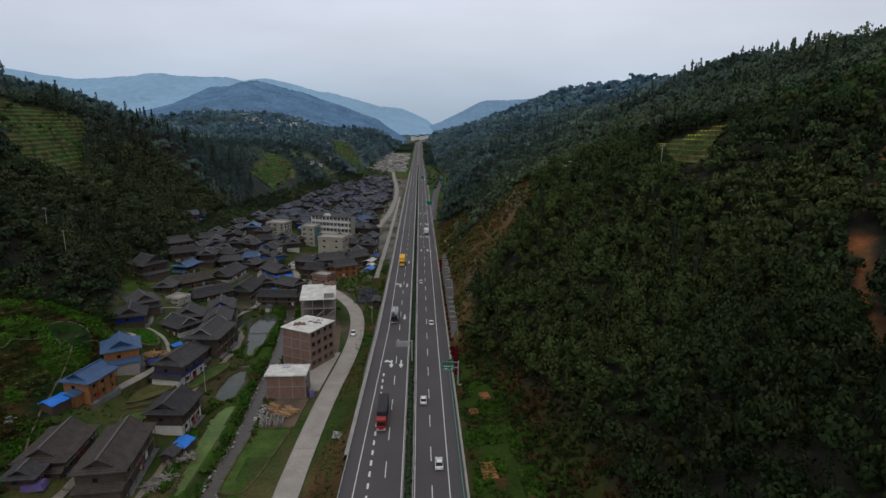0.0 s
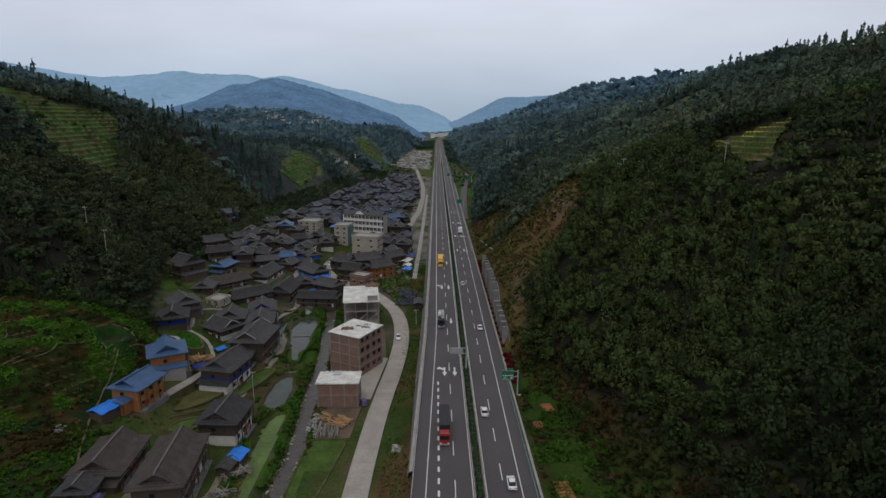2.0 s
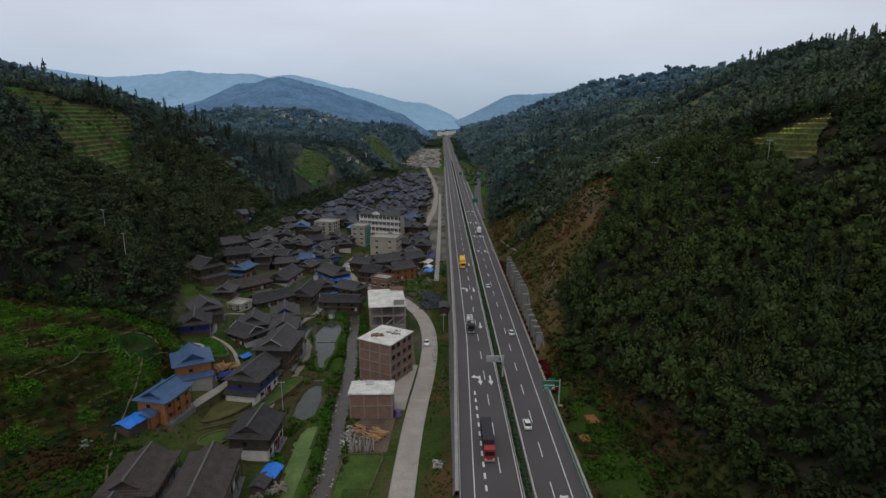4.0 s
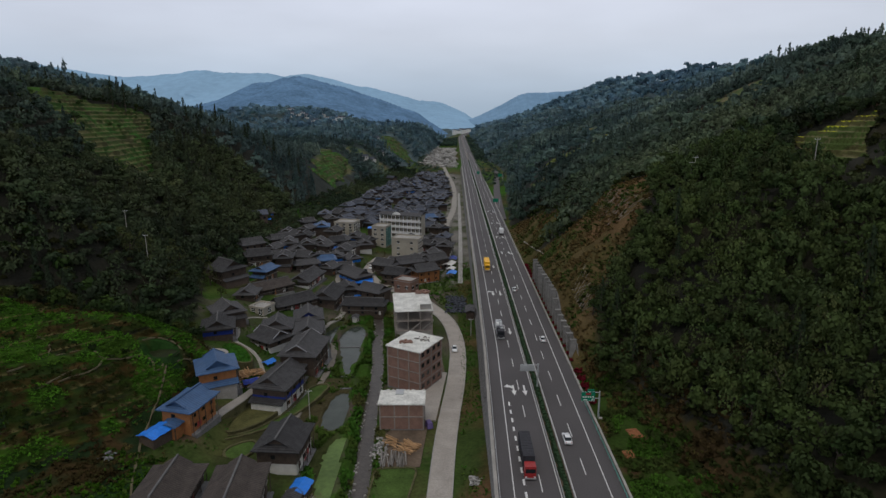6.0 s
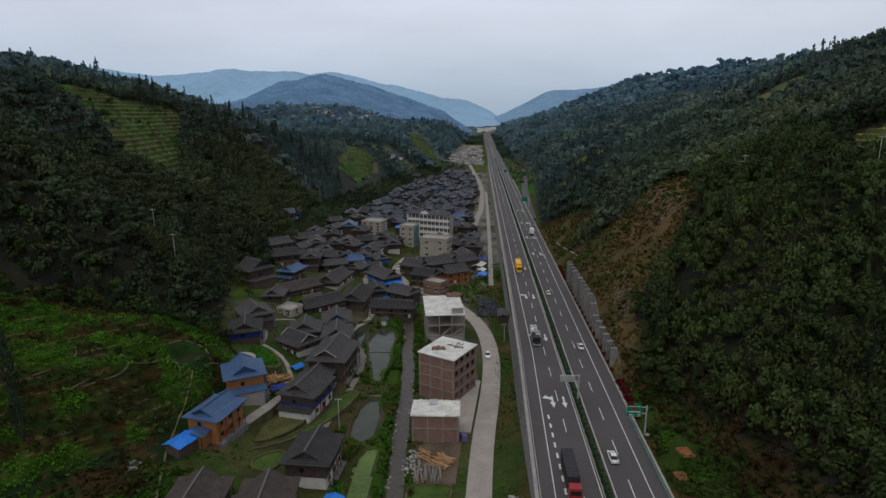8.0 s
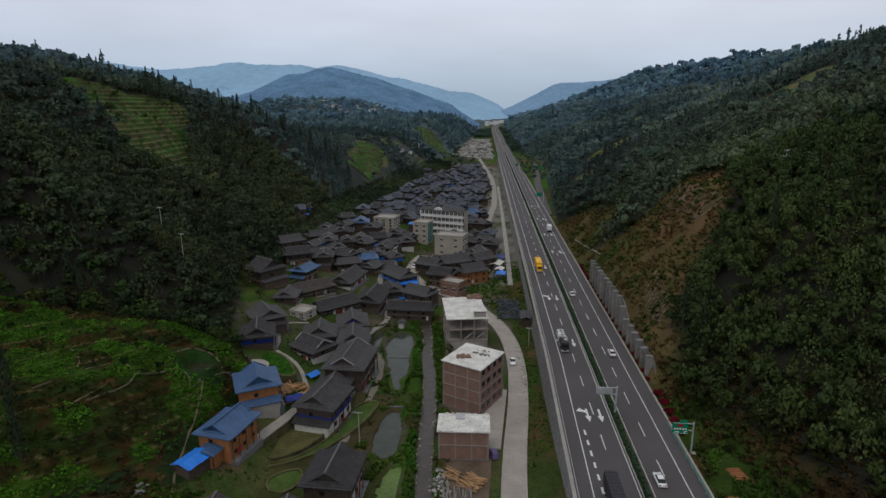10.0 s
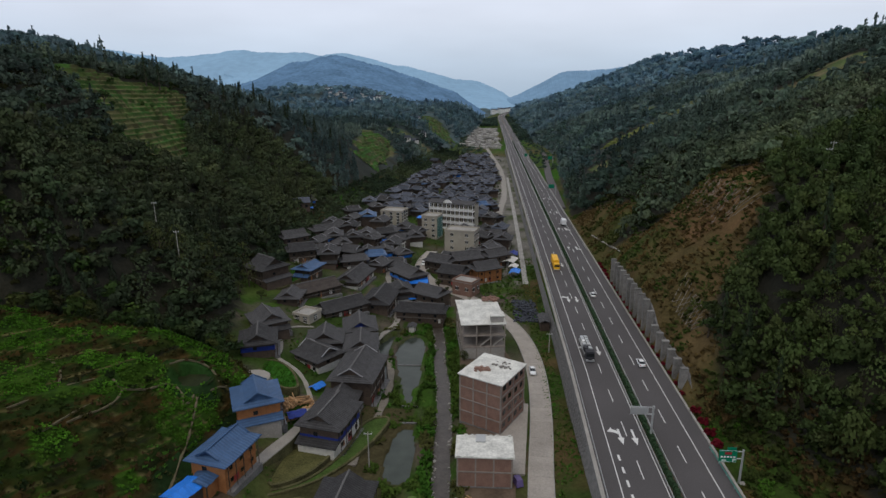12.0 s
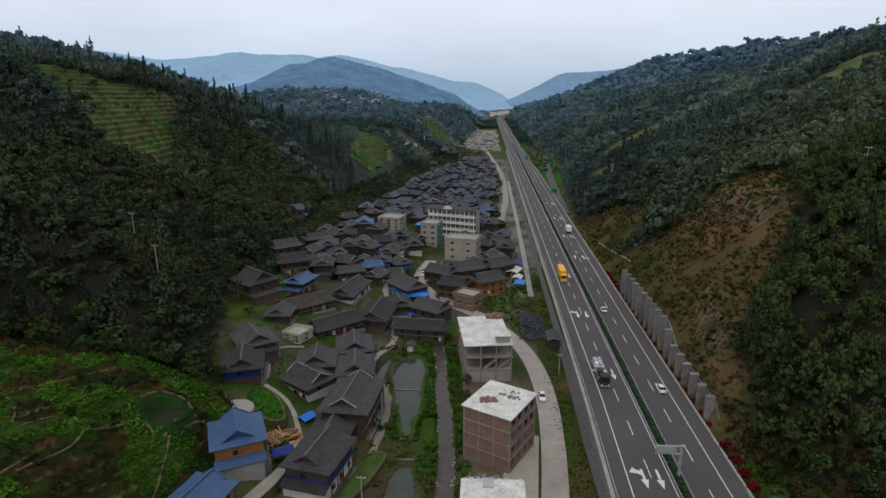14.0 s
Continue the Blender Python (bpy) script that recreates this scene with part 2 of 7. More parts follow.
# ---------------------------------------------------------------- mesh helpers
class Geo:
    """Collects the faces of one mesh."""

    def __init__(self):
        self.v, self.f = [], []

    def poly(self, pts, faces):
        k = len(self.v)
        self.v += [tuple(p) for p in pts]
        self.f += [tuple(k + i for i in f) for f in faces]
        return self

    def box(self, c, s, rz=0.0, taper=1.0):
        cx, cy, cz = c
        hx, hy, hz = s[0] / 2, s[1] / 2, s[2] / 2
        co, si = math.cos(radians(rz)), math.sin(radians(rz))
        pts = []
        for z, k in ((-hz, 1.0), (hz, taper)):
            for x, y in ((-hx, -hy), (hx, -hy), (hx, hy), (-hx, hy)):
                x, y = x * k, y * k
                pts.append((cx + x * co - y * si, cy + x * si + y * co, cz + z))
        return self.poly(pts, [(3, 2, 1, 0), (4, 5, 6, 7), (0, 1, 5, 4), (1, 2, 6, 5), (2, 3, 7, 6), (3, 0, 4, 7)])

    def tube(self, a, b, r0, r1=None, n=8):
        a, b = Vector(a), Vector(b)
        r1 = r0 if r1 is None else r1
        d = (b - a).normalized()
        u = d.orthogonal().normalized()
        w = d.cross(u)
        pts = []
        for p, r in ((a, r0), (b, r1)):
            for i in range(n):
                q = 2 * math.pi * i / n
                pts.append(p + u * (r * math.cos(q)) + w * (r * math.sin(q)))
        fs = [(i, (i + 1) % n, n + (i + 1) % n, n + i) for i in range(n)]
        fs += [tuple(range(n))[::-1], tuple(range(n, 2 * n))]
        return self.poly(pts, fs)

    def slab(self, pts, thick):
        """A sheet of any outline (counter-clockwise from above), made solid downwards."""
        n = len(pts)
        low = [(p[0], p[1], p[2] - thick) for p in pts]
        fs = [tuple(range(n)), tuple(range(n, 2 * n))[::-1]]
        fs += [(i, n + i, n + (i + 1) % n, (i + 1) % n) for i in range(n)]
        return self.poly(list(pts) + low, fs)

    def band(self, left, right, thick=0.0):
        """A ribbon between two edges, with a thickness."""
        n = len(left)
        pts = list(left) + list(right)
        fs = [(i, n + i, n + i + 1, i + 1) for i in range(n - 1)]
        if thick:
            low = [(p[0], p[1], p[2] - thick) for p in pts]
            m = 2 * n
            pts += low
            fs += [(i, i + 1, m + i + 1, m + i) for i in range(n - 1)]
            fs += [(n + i + 1, n + i, m + n + i, m + n + i + 1) for i in range(n - 1)]
            fs += [(n, 0, m, m + n), (n - 1, 2 * n - 1, m + 2 * n - 1, m + n - 1)]
        return self.poly(pts, fs)

    def mesh(self, name, mat, smooth=False):
        me = bpy.data.meshes.new(name)
        me.from_pydata(self.v, [], self.f)
        me.materials.append(mat)
        if smooth:
            me.polygons.foreach_set("use_smooth", [True] * len(me.polygons))
        me.update()
        return me


def part(name, geo, mat, parent, label="", smooth=False):
    """Links the collected faces as one mesh under a thing or a part."""
    me = geo if isinstance(geo, bpy.types.Mesh) else geo.mesh(name, mat, smooth)
    ob = new(name, me)
    ob.parent = parent
    if label:
        tagged(ob, label)
    return ob


def thing(name, m, label, category, group="", kind=""):
    ob = new(name)
    ob.empty_display_size = 0.5
    ob.matrix_basis = m
    return tagged(ob, label, category, group, kind)


def solid(name, geo, mat, label, category="", kind="structure", smooth=False):
    ob = new(name, geo.mesh(name, mat, smooth))
    return tagged(ob, label, category, "", kind)


def grid_mesh(name, X, Y, Z, mat, smooth=True):
    ny, nx = X.shape
    v = np.stack([X, Y, Z], -1).reshape(-1, 3)
    idx = np.arange(nx * ny).reshape(ny, nx)
    f = np.stack([idx[:-1, :-1], idx[:-1, 1:], idx[1:, 1:], idx[1:, :-1]], -1).reshape(-1, 4)
    me = bpy.data.meshes.new(name)
    me.vertices.add(len(v))
    me.vertices.foreach_set("co", v.astype(np.float32).ravel())
    me.loops.add(f.size)
    me.loops.foreach_set("vertex_index", f.astype(np.int32).ravel())
    me.polygons.add(len(f))
    me.polygons.foreach_set("loop_start", np.arange(0, f.size, 4, dtype=np.int32))
    me.polygons.foreach_set("use_smooth", np.full(len(f), smooth))
    me.materials.append(mat)
    me.update(calc_edges=True)
    return me


def paint(me, name, cols):
    at = me.attributes.new(name, 'FLOAT_COLOR', 'POINT')
    c = np.ones((len(cols), 4), np.float32)
    c[:, :3] = cols
    at.data.foreach_set("color", c.ravel())


# ---------------------------------------------------------------- the lie of the land
_rng = np.random.RandomState(5)
_TAB = _rng.rand(256, 256)


def vnoise(x, y):
    xi, yi = np.floor(x).astype(int), np.floor(y).astype(int)
    fx, fy = x - xi, y - yi
    fx, fy = fx * fx * (3 - 2 * fx), fy * fy * (3 - 2 * fy)
    a, b = _TAB[xi % 256, yi % 256], _TAB[(xi + 1) % 256, yi % 256]
    c, d = _TAB[xi % 256, (yi + 1) % 256], _TAB[(xi + 1) % 256, (yi + 1) % 256]
    return (a * (1 - fx) + b * fx) * (1 - fy) + (c * (1 - fx) + d * fx) * fy - 0.5


def fbm(x, y, octaves=4):
    s, a = 0.0, 1.0
    for k in range(octaves):
        s = s + a * vnoise(x * 2 ** k + 17.3 * k, y * 2 ** k + 5.1 * k)
        a *= 0.5
    return s


def bend(y):
    """How far the valley swings to the right, far off."""
    return np.maximum(0, np.asarray(y, float) - 1950) ** 2 / 9000


def smin(a, b, k):
    h = np.clip(0.5 + 0.5 * (b - a) / k, 0, 1)
    return b * (1 - h) + a * h - k * h * (1 - h)


def left_foot(y):
    return np.interp(y, [0, 100, 200, 250, 300, 400, 500, 650, 800, 1000, 1300, 2400], [-100, -100, -112, -128, -131, -138, -130, -117, -98, -84, -66, -48])


def right_foot(y):
    return np.interp(y, [0, 90, 120, 150, 170, 185, 420, 500, 600, 750, 880, 1000, 2400], [30, 28, 26, 22, 16, 12.8, 13, 19, 27, 40, 38, 28, 24])


def pile_top(y):
    """Height of the ground held back by the row of piles."""
    return np.interp(y, [187, 193, 222, 231, 284, 297], [0, 4.6, 5.0, 9.4, 8.4, 0])


def floor_level(y):
    return np.interp(y, [0, 100, 150, 200, 1000, 1500, 2400], [-4.2, -4.5, -5.0, -5.3, -5.2, -4, -2])


def stream_x(y):
    return np.interp(y, [0, 100, 121, 134, 158, 183, 200, 218, 233, 262], [-44, -46.6, -47, -46.6, -48.6, -49.8, -51.3, -54, -55.2, -60])


def ground(x, y):
    x, y = np.broadcast_arrays(np.asarray(x, float), np.asarray(y, float))
    x = x - bend(y)
    zf = floor_level(y)
    # valley floor, rising gently to the foot of the hill
    lf = left_foot(y)
    z = zf + 0.2 * np.clip(-66 - x, 0, -66 - lf)
    edge = zf + 0.2 * (-66 - lf)
    # wooded hill on the far side of the village
    d = np.maximum(0, lf - x)
    crest = np.interp(y, [0, 250, 336, 400, 485, 540, 650, 800, 950, 1300, 2400], [84, 84, 86, 82, 66, 47, 36, 35, 38, 38, 30])
    hill = smin(edge + 0.76 * d, crest + 0.03 * d, 22) - 0.0016 * np.maximum(0, d - 190) ** 1.5
    hill = hill - 1.0 * np.maximum(0, 212 - y)
    hill = np.where(d > 0, hill, -50)
    # terraced knoll in front of it
    knoll = np.interp(-x, [92, 98, 104, 119, 140, 160, 200, 400], [-3, 5, 11, 17, 19.5, 22, 27, 50]) - 0.16 * np.maximum(0, 176 - y) - 0.2 * np.maximum(0, 140 - y) - 0.75 * np.maximum(0, y - 180)
    knoll = np.where(x < -92, knoll, -50)
    spur = np.interp(x, [-1200, -900, -600, -420, -330, -220, -110], [10, 40, 76, 84, 70, 40, -5]) * np.exp(-((y - 1500) / 260) ** 2)
    z = np.maximum(z, np.maximum(hill, np.maximum(knoll, np.where((d > 0) & (y > 900), spur, -50))))
    # higher ridge behind the terraced hill
    back = np.interp(x, [-900, -600, -428, -406, -379, -338, -316, -294, -270, -235], [90, 140, 119, 114, 104, 96, 88, 79, 68, 35]) - 0.0009 * np.abs(y - 520) ** 2
    z = np.where(d > 60, np.maximum(z, back), z)
    # wooded hill above the road
    rf = right_foot(y)
    dx = np.maximum(0, x - rf)
    s1 = np.interp(y, [0, 90, 165, 200, 230, 285, 310, 500, 1000, 2400], [0.8, 0.8, 0.85, 1.1, 1.0, 1.0, 1.1, 0.8, 0.7, 0.6])
    s2 = np.interp(y, [0, 200, 350, 480, 560, 640, 750, 900, 1300, 2400], [0.37, 0.37, 0.41, 0.475, 0.46, 0.40, 0.36, 0.33, 0.26, 0.2])
    rise = s1 * np.minimum(dx, 33) + s2 * np.clip(dx - 33, 0, 210) - 0.3 * np.maximum(0, dx - 250) + 4.5 * np.exp(-((dx - 75) / 45) ** 2) * np.interp(y, [120, 160, 260, 300], [0, 1, 1, 0])
    # long ridge behind the wooded shoulder
    crest = np.interp(y, [400, 700, 1000, 1150, 1600, 2100, 3300, 3500], [80, 130, 158, 164, 170, 180, 182, 150])
    rise = np.maximum(rise, crest * np.clip(1 - np.abs(x - 520) / 495, 0, 1) ** 1.15 * (y > 300))
    right = np.where(x > 10.5, -1.2 + rise + pile_top(y) * np.clip((x - 13.3) / 0.8, 0, 1), -0.6)
    fade = np.clip((2150 - y) / 400, 0, 1)
    right = np.where(x > 14, -1 + (right + 1) * np.clip((3700 - y) / 500, 0, 1), right)
    z = np.where(x < lf, edge + (z - edge) * fade, z)
    rough = np.clip(d / 40, 0, 1) * np.clip((y - 190) / 30, 0.15, 1) + np.clip(dx / 40, 0, 1) * np.clip((4000 - y) / 500, 0, 1)
    z = np.where(x > -16.6, right, z)
    # bank under the road's outer edge
    top = np.interp(y, [0, 100, 130, 160, 190], [-0.8, -1.0, -1.6, -3.6, -5.0])
    bank = np.clip((x + 24) / 7.0, 0, 1)
    z = np.where((x <= -16.6) & (x > -24), zf * (1 - bank) + np.maximum(top, zf) * bank, z)
    z = z + rough * (9 * fbm(x / 90, y / 90, 3) + 2.0 * fbm(x / 18, y / 18, 2))
    # flat stepped fields below the blue-roofed houses
    z = np.where((y > 139) & (y < 183) & (x < -62) & (x > -93), np.minimum(z, -4.4 + 1.0 * np.maximum(0, -83 - x) + 0.5 * np.maximum(0, y - 169) * np.clip((-72 - x) / 6, 0, 1)), z)
    # stream bed
    off = np.abs(x - stream_x(y))
    z = np.where((y < 262), np.minimum(z, -7.0 + 1.5 * np.maximum(0, off - np.interp(y, [118, 134], [3.4, 1.9]))), z)
    return z


def gz(x, y):
    return float(ground(x, y))


HIGH_TERRACE = [(-268, 352), (-247, 358), (-242, 380), (-223, 407), (-205, 368), (-193, 336), (-180, 316), (-188, 293), (-201, 295), (-210, 304), (-220, 302), (-230, 315), (-240, 306)]


SLOPE_TERRACE = [(96, 222), (100, 246), (112, 247), (124, 250), (138, 252), (130, 238), (117, 226), (106, 208), (99, 211)]


def inside(x, y, pts):
    """Which places lie within a closed outline."""
    ok = np.zeros(np.shape(x), bool)
    for (ax, ay), (bx, by) in zip(pts, pts[1:] + pts[:1]):
        if ay != by:
            ok ^= ((ay > y) != (by > y)) & (x < ax + (y - ay) * (bx - ax) / (by - ay))
    return ok


PONDS = [  # outline, level
    ([(-68, 217.6), (-68.1, 224.2), (-66.1, 229.7), (-62.9, 232.4), (-60.2, 230.1), (-59.2, 224.7), (-59, 211.4), (-58, 200.5), (-59.5, 196), (-59.1, 189), (-60.7, 189.6), (-63.4, 200), (-65.6, 208.4)], -5.7),
    ([(-74, 220), (-74, 226), (-71.4, 231.8), (-69.6, 234), (-70.2, 226.3), (-70.2, 217.5), (-70.2, 212), (-66.8, 203), (-65.2, 194.5), (-66.6, 193.6), (-68.6, 200), (-71.8, 212)], -5.6),
    ([(-61.5, 157.7), (-61.9, 165), (-60.8, 175), (-58.5, 177.5), (-56.8, 176.3), (-54.9, 164), (-55.3, 157.7), (-57.7, 155)], -5.7),
    ([(-54.3, 112), (-55.9, 127.8), (-57, 137.8), (-57.3, 148), (-55.6, 152), (-53.5, 152.2), (-52.9, 143.4), (-52.2, 131.7), (-52.2, 112)], -5.5),
    ([(-111.6, 169.9), (-108.9, 171.6), (-106, 171.5), (-103.9, 170), (-103.7, 167.6), (-105, 165.6), (-108.4, 165.4), (-110.8, 167.2)], 10.3)]


def outside(x, y, pts):
    """How far places lie outside a closed outline; negative within it."""
    x, y = np.broadcast_arrays(np.asarray(x, float), np.asarray(y, float))
    best = np.full(x.shape, 1e9)
    for (ax, ay), (bx, by) in zip(pts, pts[1:] + pts[:1]):
        ex, ey = bx - ax, by - ay
        k = np.clip(((x - ax) * ex + (y - ay) * ey) / (ex * ex + ey * ey), 0, 1)
        best = np.minimum(best, np.hypot(x - ax - k * ex, y - ay - k * ey))
    return np.where(inside(x, y, pts), -best, best)


def in_pond(x, y, grow=0.0):
    s = np.zeros(np.shape(x), bool)
    for pts, lev in PONDS:
        s |= outside(x, y, pts) < grow
    return s


def cut_ponds(x, y, z):
    for pts, lev in PONDS:
        px, py = [p[0] for p in pts], [p[1] for p in pts]
        near = (x > min(px) - 4) & (x < max(px) + 4) & (y > min(py) - 4) & (y < max(py) + 4)
        k = outside(x[near], y[near], pts) + 0.5 * fbm(x[near] / 3, y[near] / 3, 2)
        zn = z[near]
        z = z.copy()
        z[near] = np.where(k < 0, np.minimum(zn, lev - 0.5), np.where(k < 1.3, np.maximum(zn, lev + 0.4), zn))
    return z


def spread(stops):
    out = [np.arange(a, b, s) for a, b, s in stops]
    return np.unique(np.round(np.concatenate(out), 3))


def scar(x, y):
    """Bare cut slopes above the road, 0 to 1."""
    dx = x - right_foot(y)
    top = np.interp(y, [165, 185, 205, 235, 262, 285, 300, 318, 335, 380, 420], [0, 6, 10, 36, 46, 38, 20, 8, 24, 18, 0]) + 5 * fbm(x / 15, y / 15, 2)
    return np.clip((top - dx) / 4, 0, 1) * (dx > -1.5)


def earth_track(x, y):
    """The bare track high on the right-hand slope."""
    px = np.interp(y, [98, 110, 121, 130, 143, 149, 164, 190], [89, 95.4, 101, 108, 114.5, 121, 136, 163])
    return np.where((y > 97) & (y < 190), np.abs(x - px), 99.0)


def terraces(x, y):
    """Where the slopes are stepped for crops, 0 to 1."""
    w = 10 * fbm(x / 25 + 3, y / 25, 2)
    a = inside(x + 0.5 * w, y + 0.4 * w, HIGH_TERRACE)
    b = inside(x + 0.2 * w, y + 0.2 * w, SLOPE_TERRACE)
    c = (np.abs(x - 160 - 0.5 * (y - 650)) < 13 + w / 2) & (np.abs(y - 655) < 34 + w)
    c |= (np.abs(x - 105 - 0.9 * (y - 620)) < 14 + w / 2) & (np.abs(y - 620) < 36 + w)
    d = (np.abs(x + 150 + 0.1 * (y - 600)) < 13 + 1.2 * w) & (np.abs(y - 600) < 70 + w)
    e = (np.abs(x + 135 + 0.25 * (y - 1010)) < 22 + 1.5 * w) & (np.abs(y - 1010) < 110 + w)
    return (a | b | c | d | e)


def knoll_fields(x, y):
    return (x < -94) & (x > -230) & (y < 184) & (y > 40)


def clearing(x, y):
    """Open fields in the woods, far off."""
    return vnoise(x / 38 + 5, y / 62 + 3) - 0.0006 * np.abs(y - 650)


def scrub_width(y):
    """Width of the brown scrub between the roadside gardens and the wood."""
    return np.interp(y, [80, 100, 120, 140, 160, 175], [7, 8, 8, 6, 3, 0.5])


def land_colour(x, y):
    n1, n2, n3 = fbm(x / 22, y / 22, 4), fbm(x / 6 + 40, y / 6, 3), fbm(x / 60 + 9, y / 60, 3)
    def c(*a):
        return np.array(a, float)
    grass, dry, earth, wood, lush = c(0.034, 0.060, 0.014), c(0.080, 0.070, 0.030), c(0.085, 0.060, 0.040), c(0.026, 0.026, 0.020), c(0.035, 0.105, 0.010)
    def mix(a, b, k):
        k = np.clip(k, 0, 1)[..., None]
        return a * (1 - k) + b * k
    col = np.broadcast_to(wood, x.shape + (3,)).copy()
    # far woodland ground fades to blue-grey: distance haze put into the cover colour
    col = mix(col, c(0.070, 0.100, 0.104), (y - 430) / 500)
    col = mix(col, dry * 0.4, (n1 - 0.05) * 1.2)
    xv = x - bend(y)
    patch = (y > 415) & (x < 300) & (np.abs(x) > 40) & (clearing(x, y) > 0.17)
    col = np.where(patch[..., None], mix(np.broadcast_to(c(0.070, 0.100, 0.036), col.shape), c(0.13, 0.105, 0.062), 0.3 + 2 * n2), col)
    valley = (xv > left_foot(y) - 2) & (xv < right_foot(y))
    v = mix(np.broadcast_to(grass, col.shape), dry, 0.35 + 1.6 * n1)
    v = mix(v, earth, (n2 - 0.25) * 3)
    v = mix(v, lush, (n3 + 0.0) * 2)
    col = np.where(valley[..., None], v, col)
    town = valley & (xv < -20) & (xv > -130) & (y > 180) & (y < 800) & (n2 > -0.15)
    col = np.where(town[..., None], mix(np.broadcast_to(c(0.085, 0.070, 0.055), col.shape), grass, 0.5 + 2 * n1), col)
    k = scar(x, y)
    s = mix(np.broadcast_to(c(0.100, 0.070, 0.032), col.shape), c(0.052, 0.058, 0.018), 0.45 + 1.8 * n1)
    col = mix(col, mix(s, c(0.125, 0.072, 0.036), (y > 232) * (y < 300) * (x > 28) * (0.5 + n2)), k)
    stony = (xv > -33) & (xv < -15) & (y > 285) & (y < 820)
    col = np.where(stony[..., None], mix(np.broadcast_to(c(0.15, 0.14, 0.125), col.shape), c(0.05, 0.065, 0.025), 0.2 + 2.5 * n2), col)
    kf = knoll_fields(x, y)
    f = mix(np.broadcast_to(c(0.014, 0.026, 0.005), col.shape), c(0.016, 0.044, 0.005), 0.3 + 2.2 * n1)
    f = mix(f, c(0.042, 0.028, 0.012), (n2 - 0.12) * 4)
    kf = kf | ((x < -85 - 0.15 * (y - 100)) & (x > -230) & (y < 132) & (y > 40))
    col = np.where(kf[..., None], f, col)
    foot = (x > right_foot(y) + 2) & (x < right_foot(y) + scrub_width(y) + 2)
    col = np.where(foot[..., None], mix(np.broadcast_to(c(0.044, 0.030, 0.014), col.shape), c(0.034, 0.042, 0.012), 0.3 + 2 * n1), col)
    strip = (x > 10.5) & (x < right_foot(y) + 3) & (y < 180)
    g = mix(np.broadcast_to(c(0.028, 0.050, 0.010), col.shape), c(0.075, 0.040, 0.024), (n2 + vnoise(x / 4, y / 9) - 0.25) * 6)
    col = np.where(strip[..., None], g, col)
    verge = (x > -24.5) & (x < -16) & (y < 320)
    g = mix(np.broadcast_to(c(0.032, 0.050, 0.013), col.shape), c(0.085, 0.050, 0.026), 0.25 + 2.5 * vnoise(x / 30, y / 24) + n2)
    col = np.where(verge[..., None], g, col)
    paddy = (np.abs(x + 69) < 13) & (np.abs(y - 160) < 26)
    col = np.where(paddy[..., None], mix(np.broadcast_to(c(0.032, 0.046, 0.013), col.shape), c(0.060, 0.052, 0.026), 0.3 + 1.8 * n1), col)
    bank = (np.abs(x - stream_x(y)) < 7.5) & (y < 262)
    col = np.where(bank[..., None], mix(np.broadcast_to(c(0.034, 0.074, 0.011), col.shape), c(0.07, 0.058, 0.042), 0.2 + 2 * n2), col)
    bare = np.clip((2.2 + 4 * fbm(x / 9, y / 9, 2) - earth_track(x, y)) / 2.0, 0, 1)
    bare = np.maximum(bare, np.clip(1.2 - np.hypot((x - 150) / 9, (y - 258) / 14) + n2, 0, 1) * 0.7)
    col = mix(col, mix(np.broadcast_to(c(0.21, 0.085, 0.036), col.shape), c(0.10, 0.060, 0.030), 0.3 + 2 * n2), bare)
    return np.clip(col, 0.01, 0.8)


gx = spread([(-2200, -450, 45), (-450, -330, 8), (-330, -130, 3), (-130, 64, 2), (64, 160, 2), (160, 300, 4), (300, 620, 16), (620, 1800, 45), (-17.2, -16.0, 0.55), (-76, -44, 0.75), (-112, -100, 0.8)])
gy = spread([(-500, 30, 25), (30, 330, 2.5), (126, 234, 1.25), (330, 700, 8), (700, 1400, 16), (1400, 2000, 30), (2000, 4700, 60)])
GX, GY = np.meshgrid(gx, gy)
GZ = cut_ponds(GX, GY, ground(GX, GY))
GZ = GZ - 3.6 * terraces(GX, GY) - 1.6 * (knoll_fields(GX, GY) & (GZ > 4.5) & ~in_pond(GX, GY, 3.2))
me = grid_mesh("ground", GX, GY, GZ, M_GROUND)
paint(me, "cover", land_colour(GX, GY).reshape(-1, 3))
tagged(new("ground", me), "valley floor and hillsides of grass, earth and scrub", "ground", "", "structure")


# ---------------------------------------------------------------- distant ranges
def far_range(name, mat, y0, profile, depth, label, seed, rough=1.0):
    """A wooded range across the end of the valley: crest heights against x, with spurs and gullies running down from it."""
    xs = np.linspace(profile[0][0], profile[-1][0], 620)
    crest = np.interp(xs, [p[0] for p in profile], [p[1] for p in profile])
    crest = crest + rough * (0.012 * depth * fbm(xs / (depth * 0.14) + seed, xs * 0 + seed, 4) + 4 * (_rng.rand(620) - 0.5))
    rows = np.linspace(0, 1, 34)
    X = np.repeat(xs[None], 34, 0)
    r = rows[:, None]
    gully = np.abs(fbm(X / (0.24 * depth) + 0.8 * r + seed, r * 1.6 + seed, 4))
    Y = y0 - depth * (1 - r) + 0.28 * depth * (1 - r) * (0.5 - 2 * gully) + 0 * X
    Z = -12 + (crest[None] + 12) * r ** 0.85 * (1 - 0.5 * (1 - r) * gully)
    tagged(new(name, grid_mesh(name, X, Y, Z, mat)), label, "mountain range", "", "structure")


